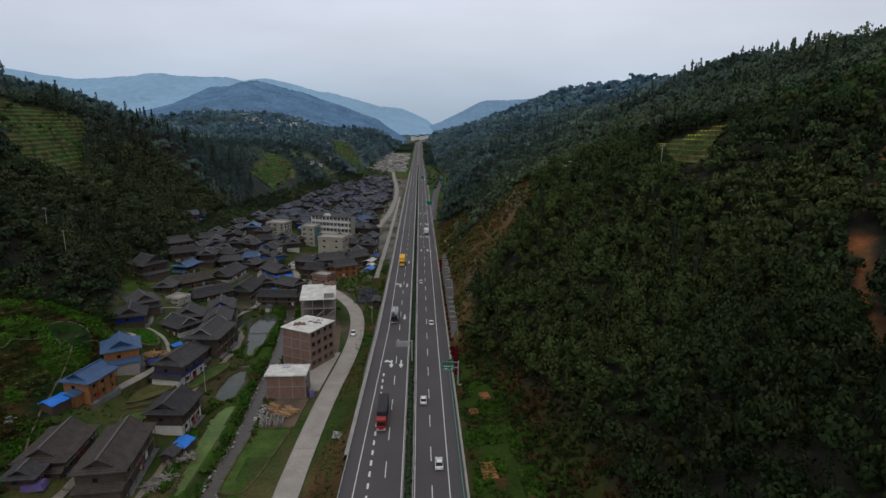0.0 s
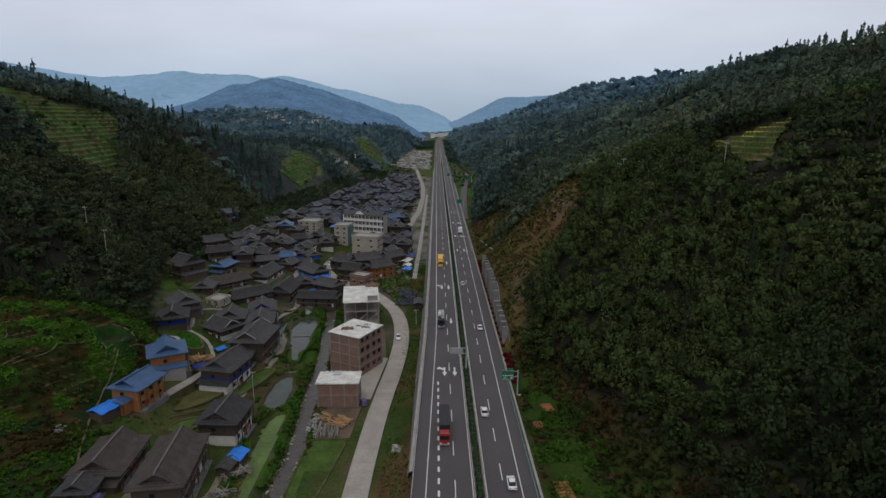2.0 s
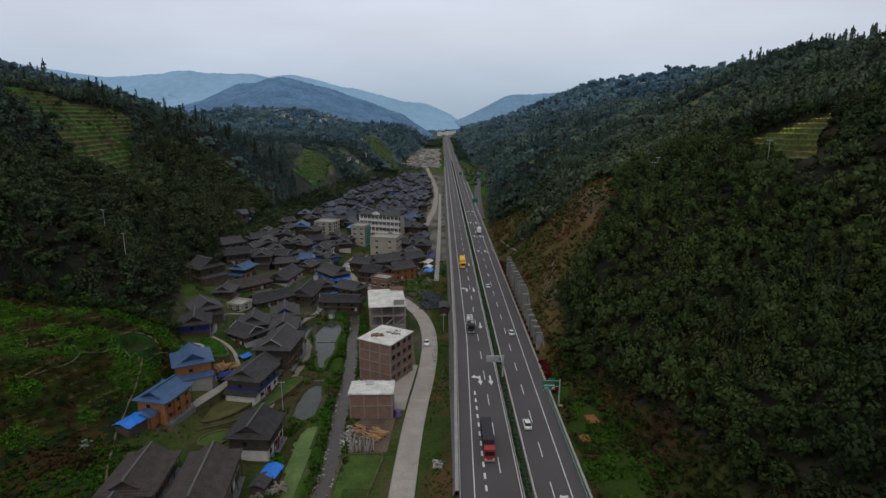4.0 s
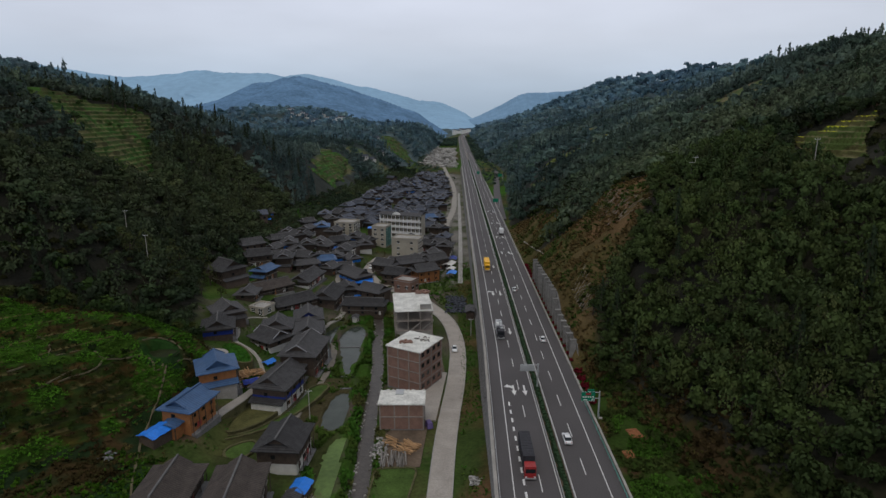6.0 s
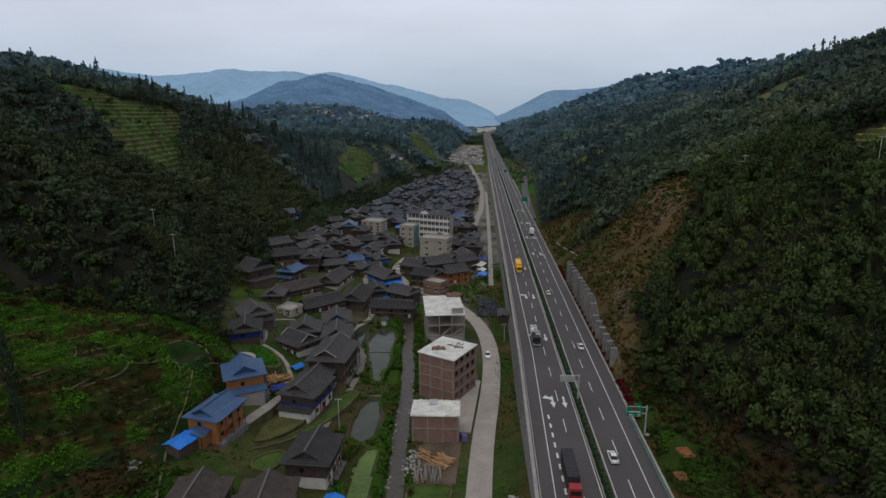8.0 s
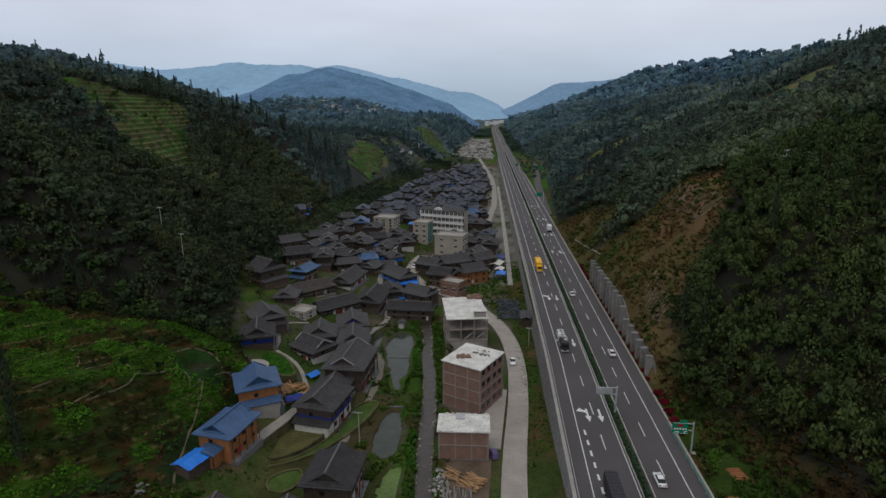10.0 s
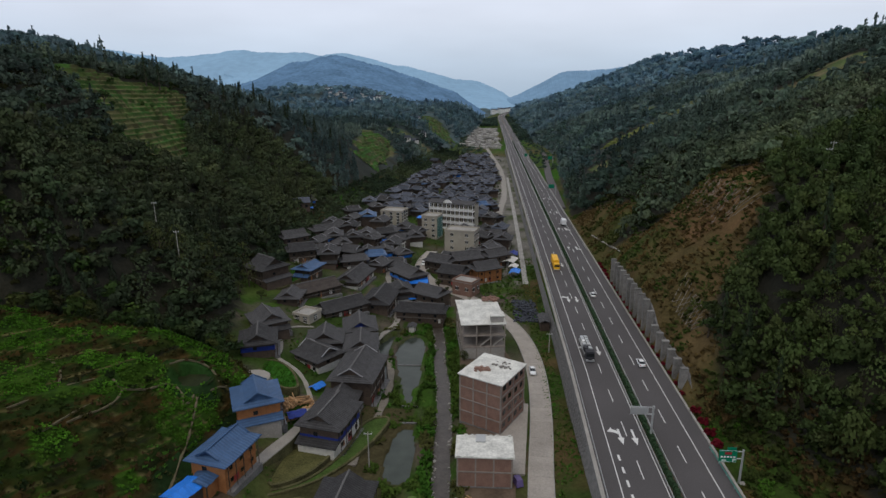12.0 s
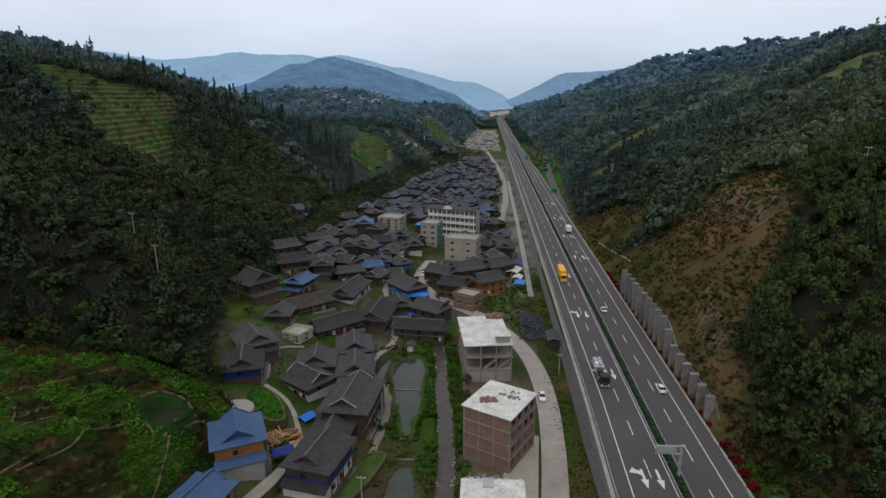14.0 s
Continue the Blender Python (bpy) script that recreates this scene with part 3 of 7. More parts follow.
# backdrop ranges, hazed by their blue glowing materials
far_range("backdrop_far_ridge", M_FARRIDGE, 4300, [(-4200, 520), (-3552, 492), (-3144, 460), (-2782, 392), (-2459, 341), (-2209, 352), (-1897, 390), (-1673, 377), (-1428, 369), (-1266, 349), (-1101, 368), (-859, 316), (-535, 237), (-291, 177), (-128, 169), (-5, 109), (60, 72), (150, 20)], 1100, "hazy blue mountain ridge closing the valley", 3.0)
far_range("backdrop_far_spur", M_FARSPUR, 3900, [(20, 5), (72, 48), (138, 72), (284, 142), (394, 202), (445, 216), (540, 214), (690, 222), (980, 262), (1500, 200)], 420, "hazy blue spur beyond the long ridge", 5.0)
far_range("backdrop_wooded_hill", M_FARHILL, 2600, [(-2600, 60), (-1700, 40), (-1380, 62), (-1207, 105), (-1028, 153), (-899, 205), (-773, 233), (-699, 235), (-578, 209), (-432, 168), (-285, 120), (-186, 84), (-137, 48), (-75, 10), (-40, -8)], 950, "wooded hill at the valley's end, coloured blue for haze", 8.0)


# ---------------------------------------------------------------- expressway
def road_edge_left(y):
    return np.interp(y, [0, 100, 200, 290, 3000], [-17.0, -17.0, -15.2, -14.9, -14.9])


def line_left(y):
    return np.interp(y, [0, 102, 200, 3000], [-13.9, -13.9, -11.5, -11.4])


def ribbon(name, x0, x1, y0, y1, z, mat, step=25.0, thick=0.0):
    ys = np.append(np.arange(y0, y1, step), y1)
    f = [a if callable(a) else (lambda y, a=a: a + 0 * y) for a in (x0, x1)]
    L = [(float(f[0](y) + bend(y)), float(y), z) for y in ys]
    R = [(float(f[1](y) + bend(y)), float(y), z) for y in ys]
    return Geo().band(L, R, thick)


solid("road", ribbon("road", road_edge_left, 9.6, -300, 3050, 0.0, M_ASPHALT, thick=0.5), M_ASPHALT, "grey asphalt expressway with two carriageways", "road")
ramp_y = np.arange(440, 900, 20.0)
ramp_x = np.interp(ramp_y, [440, 520, 600, 680, 760, 900], [6.2, 9.5, 13.5, 19, 25, 34])
solid("slip_road", Geo().band([(float(a), float(b), 0.012) for a, b in zip(ramp_x, ramp_y)], [(float(a) + 6.5, float(b), 0.012) for a, b in zip(ramp_x, ramp_y)], 1.6), M_ASPHALT, "asphalt slip road leaving the expressway", "road")
marks = thing("road_markings", pose(0, 0, 0), "white painted lane lines and arrows on the expressway", "road marking", "", "structure")
for nm, a, b in (("edge_line", lambda y: line_left(y) - 0.1, lambda y: line_left(y) + 0.1), ("edge_line", -4.0, -3.8), ("edge_line", -1.2, -1.0), ("edge_line", 6.15, 6.35)):
    part(nm, ribbon(nm, a, b, -300, 3050, 0.006, M_PAINT), M_PAINT, marks)
dash = Geo().slab([(-0.1, -3, 0.008), (0.1, -3, 0.008), (0.1, 3, 0.008), (-0.1, 3, 0.008)], 0.006).mesh("lane_dash", M_PAINT)
for x0, y0 in ((-7.55, 6.8), (2.57, 12.8)):
    for k in range(95):
        ob = part("lane_dash", dash, None, marks)
        ob.location = (x0, y0 + 15 * k, 0)
block = Geo().slab([(-0.23, -1.0, 0.008), (0.23, -1.0, 0.008), (0.23, 1.0, 0.008), (-0.23, 1.0, 0.008)], 0.006).mesh("slow_mark", M_PAINT)
for k in range(24):
    part("slow_mark", block, None, marks).location = (-11.0, 64.0 + 4.2 * k, 0)


def arrow(turn):
    g = Geo()
    z = 0.009
    g.slab([(-0.25, 0, z), (-0.25, -3.6, z), (0.25, -3.6, z), (0.25, 0, z)], 0.006)
    g.slab([(-0.75, -3.4, z), (0.0, -6.2, z), (0.75, -3.4, z)], 0.006)
    if turn:
        g.slab([(-1.9, -0.9, z), (-0.2, -2.1, z), (-0.2, -0.9, z), (-1.3, -0.1, z)], 0.006)
        g.slab([(-2.6, -1.2, z), (-1.2, -1.5, z), (-1.5, 0.6, z)], 0.006)
    return g.mesh("lane_arrow", M_PAINT)


AR, ART = arrow(False), arrow(True)
for y in (171.5, 216.3, 261.0, 306.0):
    part("lane_arrow", AR, None, marks).location = (-5.95, y, 0)
    part("lane_arrow", ART, None, marks).location = (-9.0, y, 0)
for y in (330.0, 372.0, 420.0, 470.0):
    for x, a in ((0.8, AR), (4.6, ART)):
        ob = part("lane_arrow", a, None, marks)
        ob.location, ob.rotation_euler = (x, y, 0), (0, 0, math.pi)

# median: planted strip between two rails
solid("median", ribbon("median", -3.5, -1.5, -300, 3050, 0.12, M_HEDGE, thick=0.12), M_DIRT, "earth strip between the carriageways", "median")
hedge = Geo()
ys = np.arange(-100, 1000, 1.1)
for y in ys:
    w, h = 0.55 + 0.2 * random.random(), 0.9 + 0.5 * random.random()
    hedge.box((-2.5 + random.uniform(-0.15, 0.15), y, h / 2), (w * 2, 1.5, h), random.uniform(-25, 25), 0.55)
hd = solid("median_hedge", hedge, M_HEDGE, "dark clipped evergreen hedge along the median", "hedge", "stuff")


def guard_rail(x, y0, y1, mat, label, fx=None, z0=0.0):
    ob = thing("guard_rail", pose(0, 0, 0), label, "guard rail", "", "structure")
    f = fx or (lambda y: x + 0 * y)
    ys = np.append(np.arange(y0, y1, 12.0), y1)
    sec = [(-0.04, 0.45), (0.04, 0.50), (-0.02, 0.60), (0.04, 0.70), (-0.04, 0.76), (-0.10, 0.76), (-0.10, 0.45)]
    pts, fs, n = [], [], len(sec)
    for y in ys:
        pts += [(float(f(y) + bend(y)) + a, float(y), z0 + b) for a, b in sec]
    for i in range(len(ys) - 1):
        fs += [(i * n + k, i * n + (k + 1) % n, (i + 1) * n + (k + 1) % n, (i + 1) * n + k) for k in range(n)]
    part("rail_beam", Geo().poly(pts, fs), mat, ob)
    post = Geo().box((0, 0, 0.36), (0.12, 0.12, 0.74)).mesh("rail_post", M_STEEL)
    for y in np.arange(max(y0, 80), min(y1, 380), 4.0):
        part("rail_post", post, None, ob).location = (float(f(y)), float(y), z0)
    return ob


guard_rail(-3.55, -200, 1500, M_STEEL, "galvanised steel guard rail beside the median hedge")
guard_rail(-1.45, -200, 1500, M_STEEL, "galvanised steel guard rail beside the median hedge")
guard_rail(9.1, -100, 165, M_GREENRAIL, "pale green guard rail along the road's outer edge")
guard_rail(9.1, 330, 700, M_STEEL, "steel guard rail along the road's outer edge")
guard_rail(0, -100, 1500, M_STEEL, "steel guard rail on the retaining wall", fx=lambda y: road_edge_left(y) + 0.25)


# ---------------------------------------------------------------- woods
def crown_template(kind, cards, seed):
    """Leaf clumps as small bent cards over several lobes: points, normals, quads, for a crown about 1 wide and 1 high."""
    r = np.random.RandomState(seed)
    P, N = [], []
    if kind == "broad":
        lobes = [(r.uniform(-0.24, 0.24), r.uniform(-0.24, 0.24), r.uniform(0.42, 0.78), r.uniform(0.17, 0.27)) for _ in range(7)]
        for k in range(cards):
            lx, ly, lz, lr = lobes[k % 7]
            d = r.normal(size=3)
            d[2] = abs(d[2]) * 0.9 - 0.25
            d /= np.linalg.norm(d)
            P.append(np.array([lx, ly, lz]) + d * lr * np.array([1, 1, 0.85]) * r.uniform(0.75, 1.1))
            N.append(d)
    elif kind == "fir":
        for k in range(cards):
            h = 0.12 + 0.88 * (k + 0.5) / cards
            q = k * 2.4 + r.uniform(-0.4, 0.4)
            rad = 0.5 * (1.02 - h) ** 0.85 * r.uniform(0.35, 1.0) * (0.8 + 0.3 * math.sin(h * 40))
            P.append(np.array([rad * math.cos(q), rad * math.sin(q), h]))
            d = np.array([math.cos(q), math.sin(q), 0.55])
            N.append(d / np.linalg.norm(d))
    else:  # plume: bamboo
        for k in range(cards):
            q, h = k * 2.4, r.uniform(0.25, 1.0)
            rad = (0.12 + 0.38 * math.sin(h * 2.9)) * r.uniform(0.5, 1.05)
            P.append(np.array([rad * math.cos(q), rad * math.sin(q), h - 0.25 * rad]))
            d = np.array([math.cos(q), math.sin(q), 0.7])
            N.append(d / np.linalg.norm(d))
    P, N = np.array(P), np.array(N)
    size = {"broad": 0.132, "fir": 0.085, "plume": 0.092}[kind] * math.sqrt(110 / cards)
    V, VN = [], []
    for p, nrm in zip(P, N):
        nn = nrm + r.normal(size=3) * 0.33
        nn /= np.linalg.norm(nn)
        u = np.cross(nn, r.normal(size=3))
        u /= np.linalg.norm(u)
        w = np.cross(nn, u)
        a, b = size * r.uniform(0.7, 1.25), size * r.uniform(0.6, 1.1)
        if kind == "fir":
            a, b = a * 1.5, b * 0.8
        for i, j in ((-1, -0.6), (1, -0.9), (0.8, 0.9), (-0.9, 0.7)):
            V.append(p + u * a * i * 0.5 + w * b * j * 0.5 - nn * 0.12 * size * (i * i))
            VN.append(nrm * 0.85 + nn * 0.3)
    VN = np.array(VN)
    VN /= np.linalg.norm(VN, axis=1)[:, None]
    return np.array(V), VN


def leaf_mesh(name, V, N, C, mat, soft=True):
    n = len(V)
    me = bpy.data.meshes.new(name)
    me.vertices.add(n)
    me.vertices.foreach_set("co", V.astype(np.float32).ravel())
    me.loops.add(n)
    me.loops.foreach_set("vertex_index", np.arange(n, dtype=np.int32))
    me.polygons.add(n // 4)
    me.polygons.foreach_set("loop_start", np.arange(0, n, 4, dtype=np.int32))
    me.polygons.foreach_set("use_smooth", np.ones(n // 4, bool))
    me.materials.append(mat)
    me.update(calc_edges=True)
    paint(me, "tint", C)
    if soft:
        me.normals_split_custom_set_from_vertices(N.astype(np.float32))
    return me


TEMPLATES = {(k, c): [crown_template(k, c, 11 * i + c) for i in range(4)] for k, c in (("broad", 320), ("fir", 240), ("plume", 260), ("broad", 190), ("broad", 100), ("fir", 170), ("plume", 170), ("broad", 120), ("broad", 60), ("broad", 28), ("fir", 110), ("fir", 60), ("fir", 26), ("plume", 110), ("plume", 60))}
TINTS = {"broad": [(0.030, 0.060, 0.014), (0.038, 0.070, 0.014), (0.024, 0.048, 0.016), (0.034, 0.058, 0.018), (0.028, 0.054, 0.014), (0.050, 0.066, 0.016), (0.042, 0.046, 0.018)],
         "fir": [(0.018, 0.033, 0.014), (0.022, 0.036, 0.013)],
         "plume": [(0.058, 0.078, 0.020), (0.048, 0.072, 0.020)]}


def wood(name, trees, label, tone=1.0, hue=None):
    """One object of many trees: rows of kind, cards, x, y, z, width, height."""
    VV, NN, CC = [], [], []
    trunks = Geo()
    r = np.random.RandomState(len(trees))
    for kind, cards, x, y, z, w, h in trees:
        V, N = TEMPLATES[(kind, cards)][r.randint(4)]
        q = r.uniform(0, 6.283)
        c, s = math.cos(q), math.sin(q)
        R = np.array([[c, s, 0], [-s, c, 0], [0, 0, 1]])
        VV.append((V * (w, w, h)) @ R + (x, y, z - 0.04 * h))
        NN.append(N @ R)
        t = np.array(TINTS[kind][r.randint(len(TINTS[kind]))]) * r.uniform(0.6, 1.45) * (1.2, 1.12, 1.12) * tone * (1.0 + 0.9 * float(fbm(x / 70 + 2, y / 70, 2)))
        lo, hi = (0.78, 1.25) if cards > 30 else (0.88, 1.15)
        # hue makes up most of the leaf colour; far woods hold their haze here
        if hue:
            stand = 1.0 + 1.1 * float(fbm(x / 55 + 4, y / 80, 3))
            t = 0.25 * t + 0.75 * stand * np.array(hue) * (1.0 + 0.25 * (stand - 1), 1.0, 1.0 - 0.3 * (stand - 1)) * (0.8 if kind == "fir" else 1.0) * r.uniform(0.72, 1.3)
        CC.append(np.repeat(t * r.uniform(lo, hi, (len(V) // 4, 1)), 4, 0))
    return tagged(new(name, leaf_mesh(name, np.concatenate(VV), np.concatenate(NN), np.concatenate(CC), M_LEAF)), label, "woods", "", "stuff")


def plant_slope(x0, x1, y0, y1, step, cards, w, keep, seed, fir=0.2, plume=0.0, tall=1.0):
    r = np.random.RandomState(seed)
    nx, ny = int((x1 - x0) / step), int((y1 - y0) / step)
    X, Y = np.meshgrid(np.linspace(x0, x1, nx), np.linspace(y0, y1, ny))
    X = (X + r.uniform(-0.55, 0.55, X.shape) * step).ravel()
    Y = (Y + r.uniform(-0.55, 0.55, Y.shape) * step).ravel()
    Z = ground(X, Y)
    ok = keep(X, Y) & ~terraces(X, Y) & ~((Y > 380) & (terraces(X + 4 * np.sign(X), Y + 14) | terraces(X + 9 * np.sign(X), Y + 28) | terraces(X + 14 * np.sign(X), Y + 44))) & ~((X > 0) & (Y < 300) & (terraces(X + 4, Y + 9) | terraces(X + 8, Y + 18))) & ((Y < 415) | (X > 300) | (clearing(X, Y) < 0.19)) & (scar(X, Y) < 0.4) & (earth_track(X, Y) > 2.0 + 4 * fbm(X / 9, Y / 9, 2)) & (np.hypot((X - 150) / 9, (Y - 258) / 14) > 0.8)
    rows = []
    zone = fbm(X / 45 + 7, Y / 45, 3)
    for x, y, z, k in zip(X[ok], Y[ok], Z[ok], zone[ok]):
        s = w * r.uniform(0.65, 1.35)
        u = r.rand()
        if u < fir * (1 + 5 * k):
            rows.append(("fir", cards[1], x, y, z, s * 1.0, s * r.uniform(1.2, 1.9)))
        elif u > 1 - plume - 0.3 * max(0, -k):
            rows.append(("plume" if cards[0] > 30 else "broad", {320: 260, 190: 170, 100: 110, 60: 60, 28: 28}[cards[0]], x, y, z, s * 1.2, s * 1.5 * tall))
        else:
            rows.append(("broad", cards[0], x, y, z, s * 1.15, s * tall * r.uniform(0.75, 1.35)))
    return rows


def in_right(x, y):
    d = x - bend(y) - right_foot(y)
    return (d > np.where(y < 180, 2.0 + scrub_width(y), 1.5)) & (d < 262)


def in_left(x, y):
    d = left_foot(y) - (x - bend(y))
    return (d > 3) & (d < 235) & ~((y < 190) & (x > -240)) & ((y > 196) | (x < -115))


wood("wood_beside_road", plant_slope(12, 92, 52, 262, 3.3, (190, 170), 5.3, in_right, 9, 0.05, 0.09, 1.3), "dense dark green broadleaf wood on the steep slope beside the road", (1.0, 1.0, 1.0), (0.040, 0.060, 0.019))
wood("wood_above_road", plant_slope(92, 150, 50, 260, 3.8, (100, 110), 5.6, in_right, 1, 0.05, 0.08, 1.25), "dense dark green broadleaf wood on the steep slope above the road", (0.9, 0.9, 1.0), (0.034, 0.051, 0.020))
wood("wood_upper_slope", plant_slope(150, 300, 90, 260, 5.0, (60, 60), 6.6, in_right, 2, 0.02), "dark green mixed wood on the upper slope", (0.8, 0.82, 1.0))
# farther woods: aerial haze put into the leaf hue, bluer and paler with distance
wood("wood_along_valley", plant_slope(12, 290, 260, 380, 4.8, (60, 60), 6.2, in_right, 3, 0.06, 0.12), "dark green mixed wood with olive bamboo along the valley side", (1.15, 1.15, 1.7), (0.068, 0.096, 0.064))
wood("wood_further_on", plant_slope(12, 290, 380, 520, 5.2, (28, 26), 6.4, in_right, 13, 0.30, 0.05), "dark mixed wood further along the valley side, leaves tinted blue for haze", 1.3, (0.080, 0.116, 0.098))
wood("wood_far_slope", plant_slope(12, 300, 520, 1000, 7.0, (28, 26), 8.0, in_right, 4, 0.2), "dark wooded slope far along the road, leaves tinted blue for haze", 1.4, (0.098, 0.148, 0.152))
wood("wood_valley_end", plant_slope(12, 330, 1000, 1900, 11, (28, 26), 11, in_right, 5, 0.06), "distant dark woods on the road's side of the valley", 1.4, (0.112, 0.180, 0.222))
wood("wood_long_ridge", plant_slope(300, 640, 560, 1250, 12, (28, 26), 12, lambda x, y: x > 0.31 * y, 25, 0.02), "wood along the long ridge with haze blue put into its leaves", 1.4, (0.088, 0.158, 0.215))
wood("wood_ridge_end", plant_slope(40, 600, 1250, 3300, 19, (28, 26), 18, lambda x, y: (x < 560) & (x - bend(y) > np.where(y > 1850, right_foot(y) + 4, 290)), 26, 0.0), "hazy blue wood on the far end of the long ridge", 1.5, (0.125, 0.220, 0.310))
wood("wood_above_village", plant_slope(-200, -105, 188, 420, 3.7, (100, 110), 6.3, in_left, 6, 0.16, 0.12), "dark wood with bamboo on the hill above the village", (0.95, 1.0, 1.2), (0.038, 0.051, 0.028))
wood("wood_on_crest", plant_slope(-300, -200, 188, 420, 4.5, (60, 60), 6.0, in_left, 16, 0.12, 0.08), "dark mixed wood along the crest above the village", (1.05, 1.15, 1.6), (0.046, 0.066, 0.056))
wood("wood_back_ridge", plant_slope(-520, -250, 420, 620, 6.5, (28, 26), 8.0, lambda x, y: left_foot(y) - x > 120, 17, 0.08), "wood on the ridge behind the terraced hill with haze blue put into its leaves", 1.2, (0.082, 0.132, 0.160))
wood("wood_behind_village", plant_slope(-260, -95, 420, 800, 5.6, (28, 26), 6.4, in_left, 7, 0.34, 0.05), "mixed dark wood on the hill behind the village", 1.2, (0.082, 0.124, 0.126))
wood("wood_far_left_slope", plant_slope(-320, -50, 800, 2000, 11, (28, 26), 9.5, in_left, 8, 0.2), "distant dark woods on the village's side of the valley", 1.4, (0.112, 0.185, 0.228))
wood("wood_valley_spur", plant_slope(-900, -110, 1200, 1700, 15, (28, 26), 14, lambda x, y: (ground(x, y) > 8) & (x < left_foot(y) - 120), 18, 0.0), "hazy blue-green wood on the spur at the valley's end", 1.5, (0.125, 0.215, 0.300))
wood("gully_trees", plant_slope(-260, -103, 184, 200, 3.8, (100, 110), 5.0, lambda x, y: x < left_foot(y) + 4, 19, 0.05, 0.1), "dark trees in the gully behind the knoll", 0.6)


# ---------------------------------------------------------------- retaining walls, piles and roadside
def wall_blocks(name, xf, y0, y1, zlow, ztop, label, thick=0.7, face=-1):
    """A masonry wall along the road: backing, coping, and courses of rough stone blocks."""
    ob = thing(name, pose(0, 0, 0), label, "wall", "", "structure")
    ys = np.append(np.arange(y0, y1, 10.0), y1)
    g = Geo()
    L = [(float(xf(y)) + face * thick, float(y), ztop - 0.1) for y in ys]
    R = [(float(xf(y)), float(y), ztop - 0.1) for y in ys]
    pts = []
    for (a, b) in zip(L, R):
        lo = float(zlow(a[1]))
        batter = face * 0.34 * (ztop - lo)
        pts += [(a[0] + batter, a[1], lo), a, b, (b[0], b[1], lo)]
    fs = []
    for i in range(len(ys) - 1):
        for k in range(3):
            fs.append((4 * i + k, 4 * i + k + 1, 4 * i + k + 5, 4 * i + k + 4))
    part("backing", g.poly(pts, fs), M_STONE, ob)
    cop = [(p[0] - 0.1 * -face, p[1], ztop + 0.02) for p in L]
    cop2 = [(p[0], p[1], ztop + 0.02) for p in R]
    part("coping", Geo().band(cop, cop2, 0.25), M_CONC, ob, "pale concrete coping")
    return ob


wall_blocks("retaining_wall", lambda y: road_edge_left(y) - 0.02, 118, 900, lambda y: min(-1.5, float(floor_level(y)) - 0.6), -0.03, "grey stone retaining wall carrying the road above the village")
# stone courses on the stretch beside the village street
stone = Geo().box((0, 0, 0), (0.16, 1.35, 0.62), 0, 0.93).mesh("stone", M_STONE)
wall_ob = thing("retaining_wall_facing", pose(0, 0, 0), "rough grey stone facing of the retaining wall", "wall", "", "structure")
rr = random.Random(4)
for row in range(6):
    for k in range(50):
        y = 166 + 1.42 * k + (row % 2) * 0.7
        z = -0.62 - 0.68 * row
        if z < gz(float(road_edge_left(y)) - 1.6, y):
            continue
        x = float(road_edge_left(y)) - 0.74 - 0.34 * -z
        ob = part("stone", stone, None, wall_ob)
        ob.location, ob.rotation_euler = (x + rr.uniform(-0.03, 0.03), y, z), (0, math.radians(-19), rr.uniform(-0.03, 0.03))

solid("drain_kerb", ribbon("drain_kerb", 9.75, 10.3, 60, 700, 0.05, M_CONC, thick=0.9), M_CONC, "broken pale concrete drain edge beside the road", "kerb")


def pile(y, top, x):
    z0 = gz(x, y) - 0.3
    ob = thing("retaining_pile", pose(x, y, 0), "tall square weathered concrete pile holding the cut slope", "concrete pile", "concrete piles beside the road")
    h = top - z0
    g = Geo().box((0, 0, z0 + h / 2), (1.9, 1.25, h))
    part("shaft", g, M_PILE, ob)
    part("cap", Geo().box((0, 0, top + 0.12), (2.05, 1.4, 0.24)), M_PILE, ob)


for k in range(17):
    y = 193.5 + 5.6 * k
    pile(y, float(pile_top(y)) + 0.2, 12.3)
ys = np.arange(187, 298, 3.0)
pts, fs = [], []
for y in ys:
    t = float(pile_top(y)) - 0.9
    pts += [(12.9, float(y), -1.6), (13.35, float(y), t), (14.3, float(y), t), (14.3, float(y), -1.6)]
for i in range(len(ys) - 1):
    fs += [(4 * i + k, 4 * i + k + 1, 4 * i + k + 5, 4 * i + k + 4) for k in range(3)]
solid("pile_wall", Geo().poly(pts, fs), M_STONE, "grey stone retaining wall between the concrete piles", "wall")

# lattice beams on the cut slope
lat = thing("slope_lattice", pose(0, 0, 0), "pale concrete lattice beams on the bare brown slope", "slope lattice", "", "structure")
for k in range(9):
    for sgn in (1, -1):
        y0, x0 = 208 + 2.2 * k, 18.0
        a = (x0, y0, gz(x0, y0) + 0.1)
        x1, y1 = x0 + 5.5, y0 + sgn * 5.0
        part("beam", Geo().tube(a, (x1, y1, gz(x1, y1) + 0.1), 0.09, n=4), M_OLDLOG, lat)
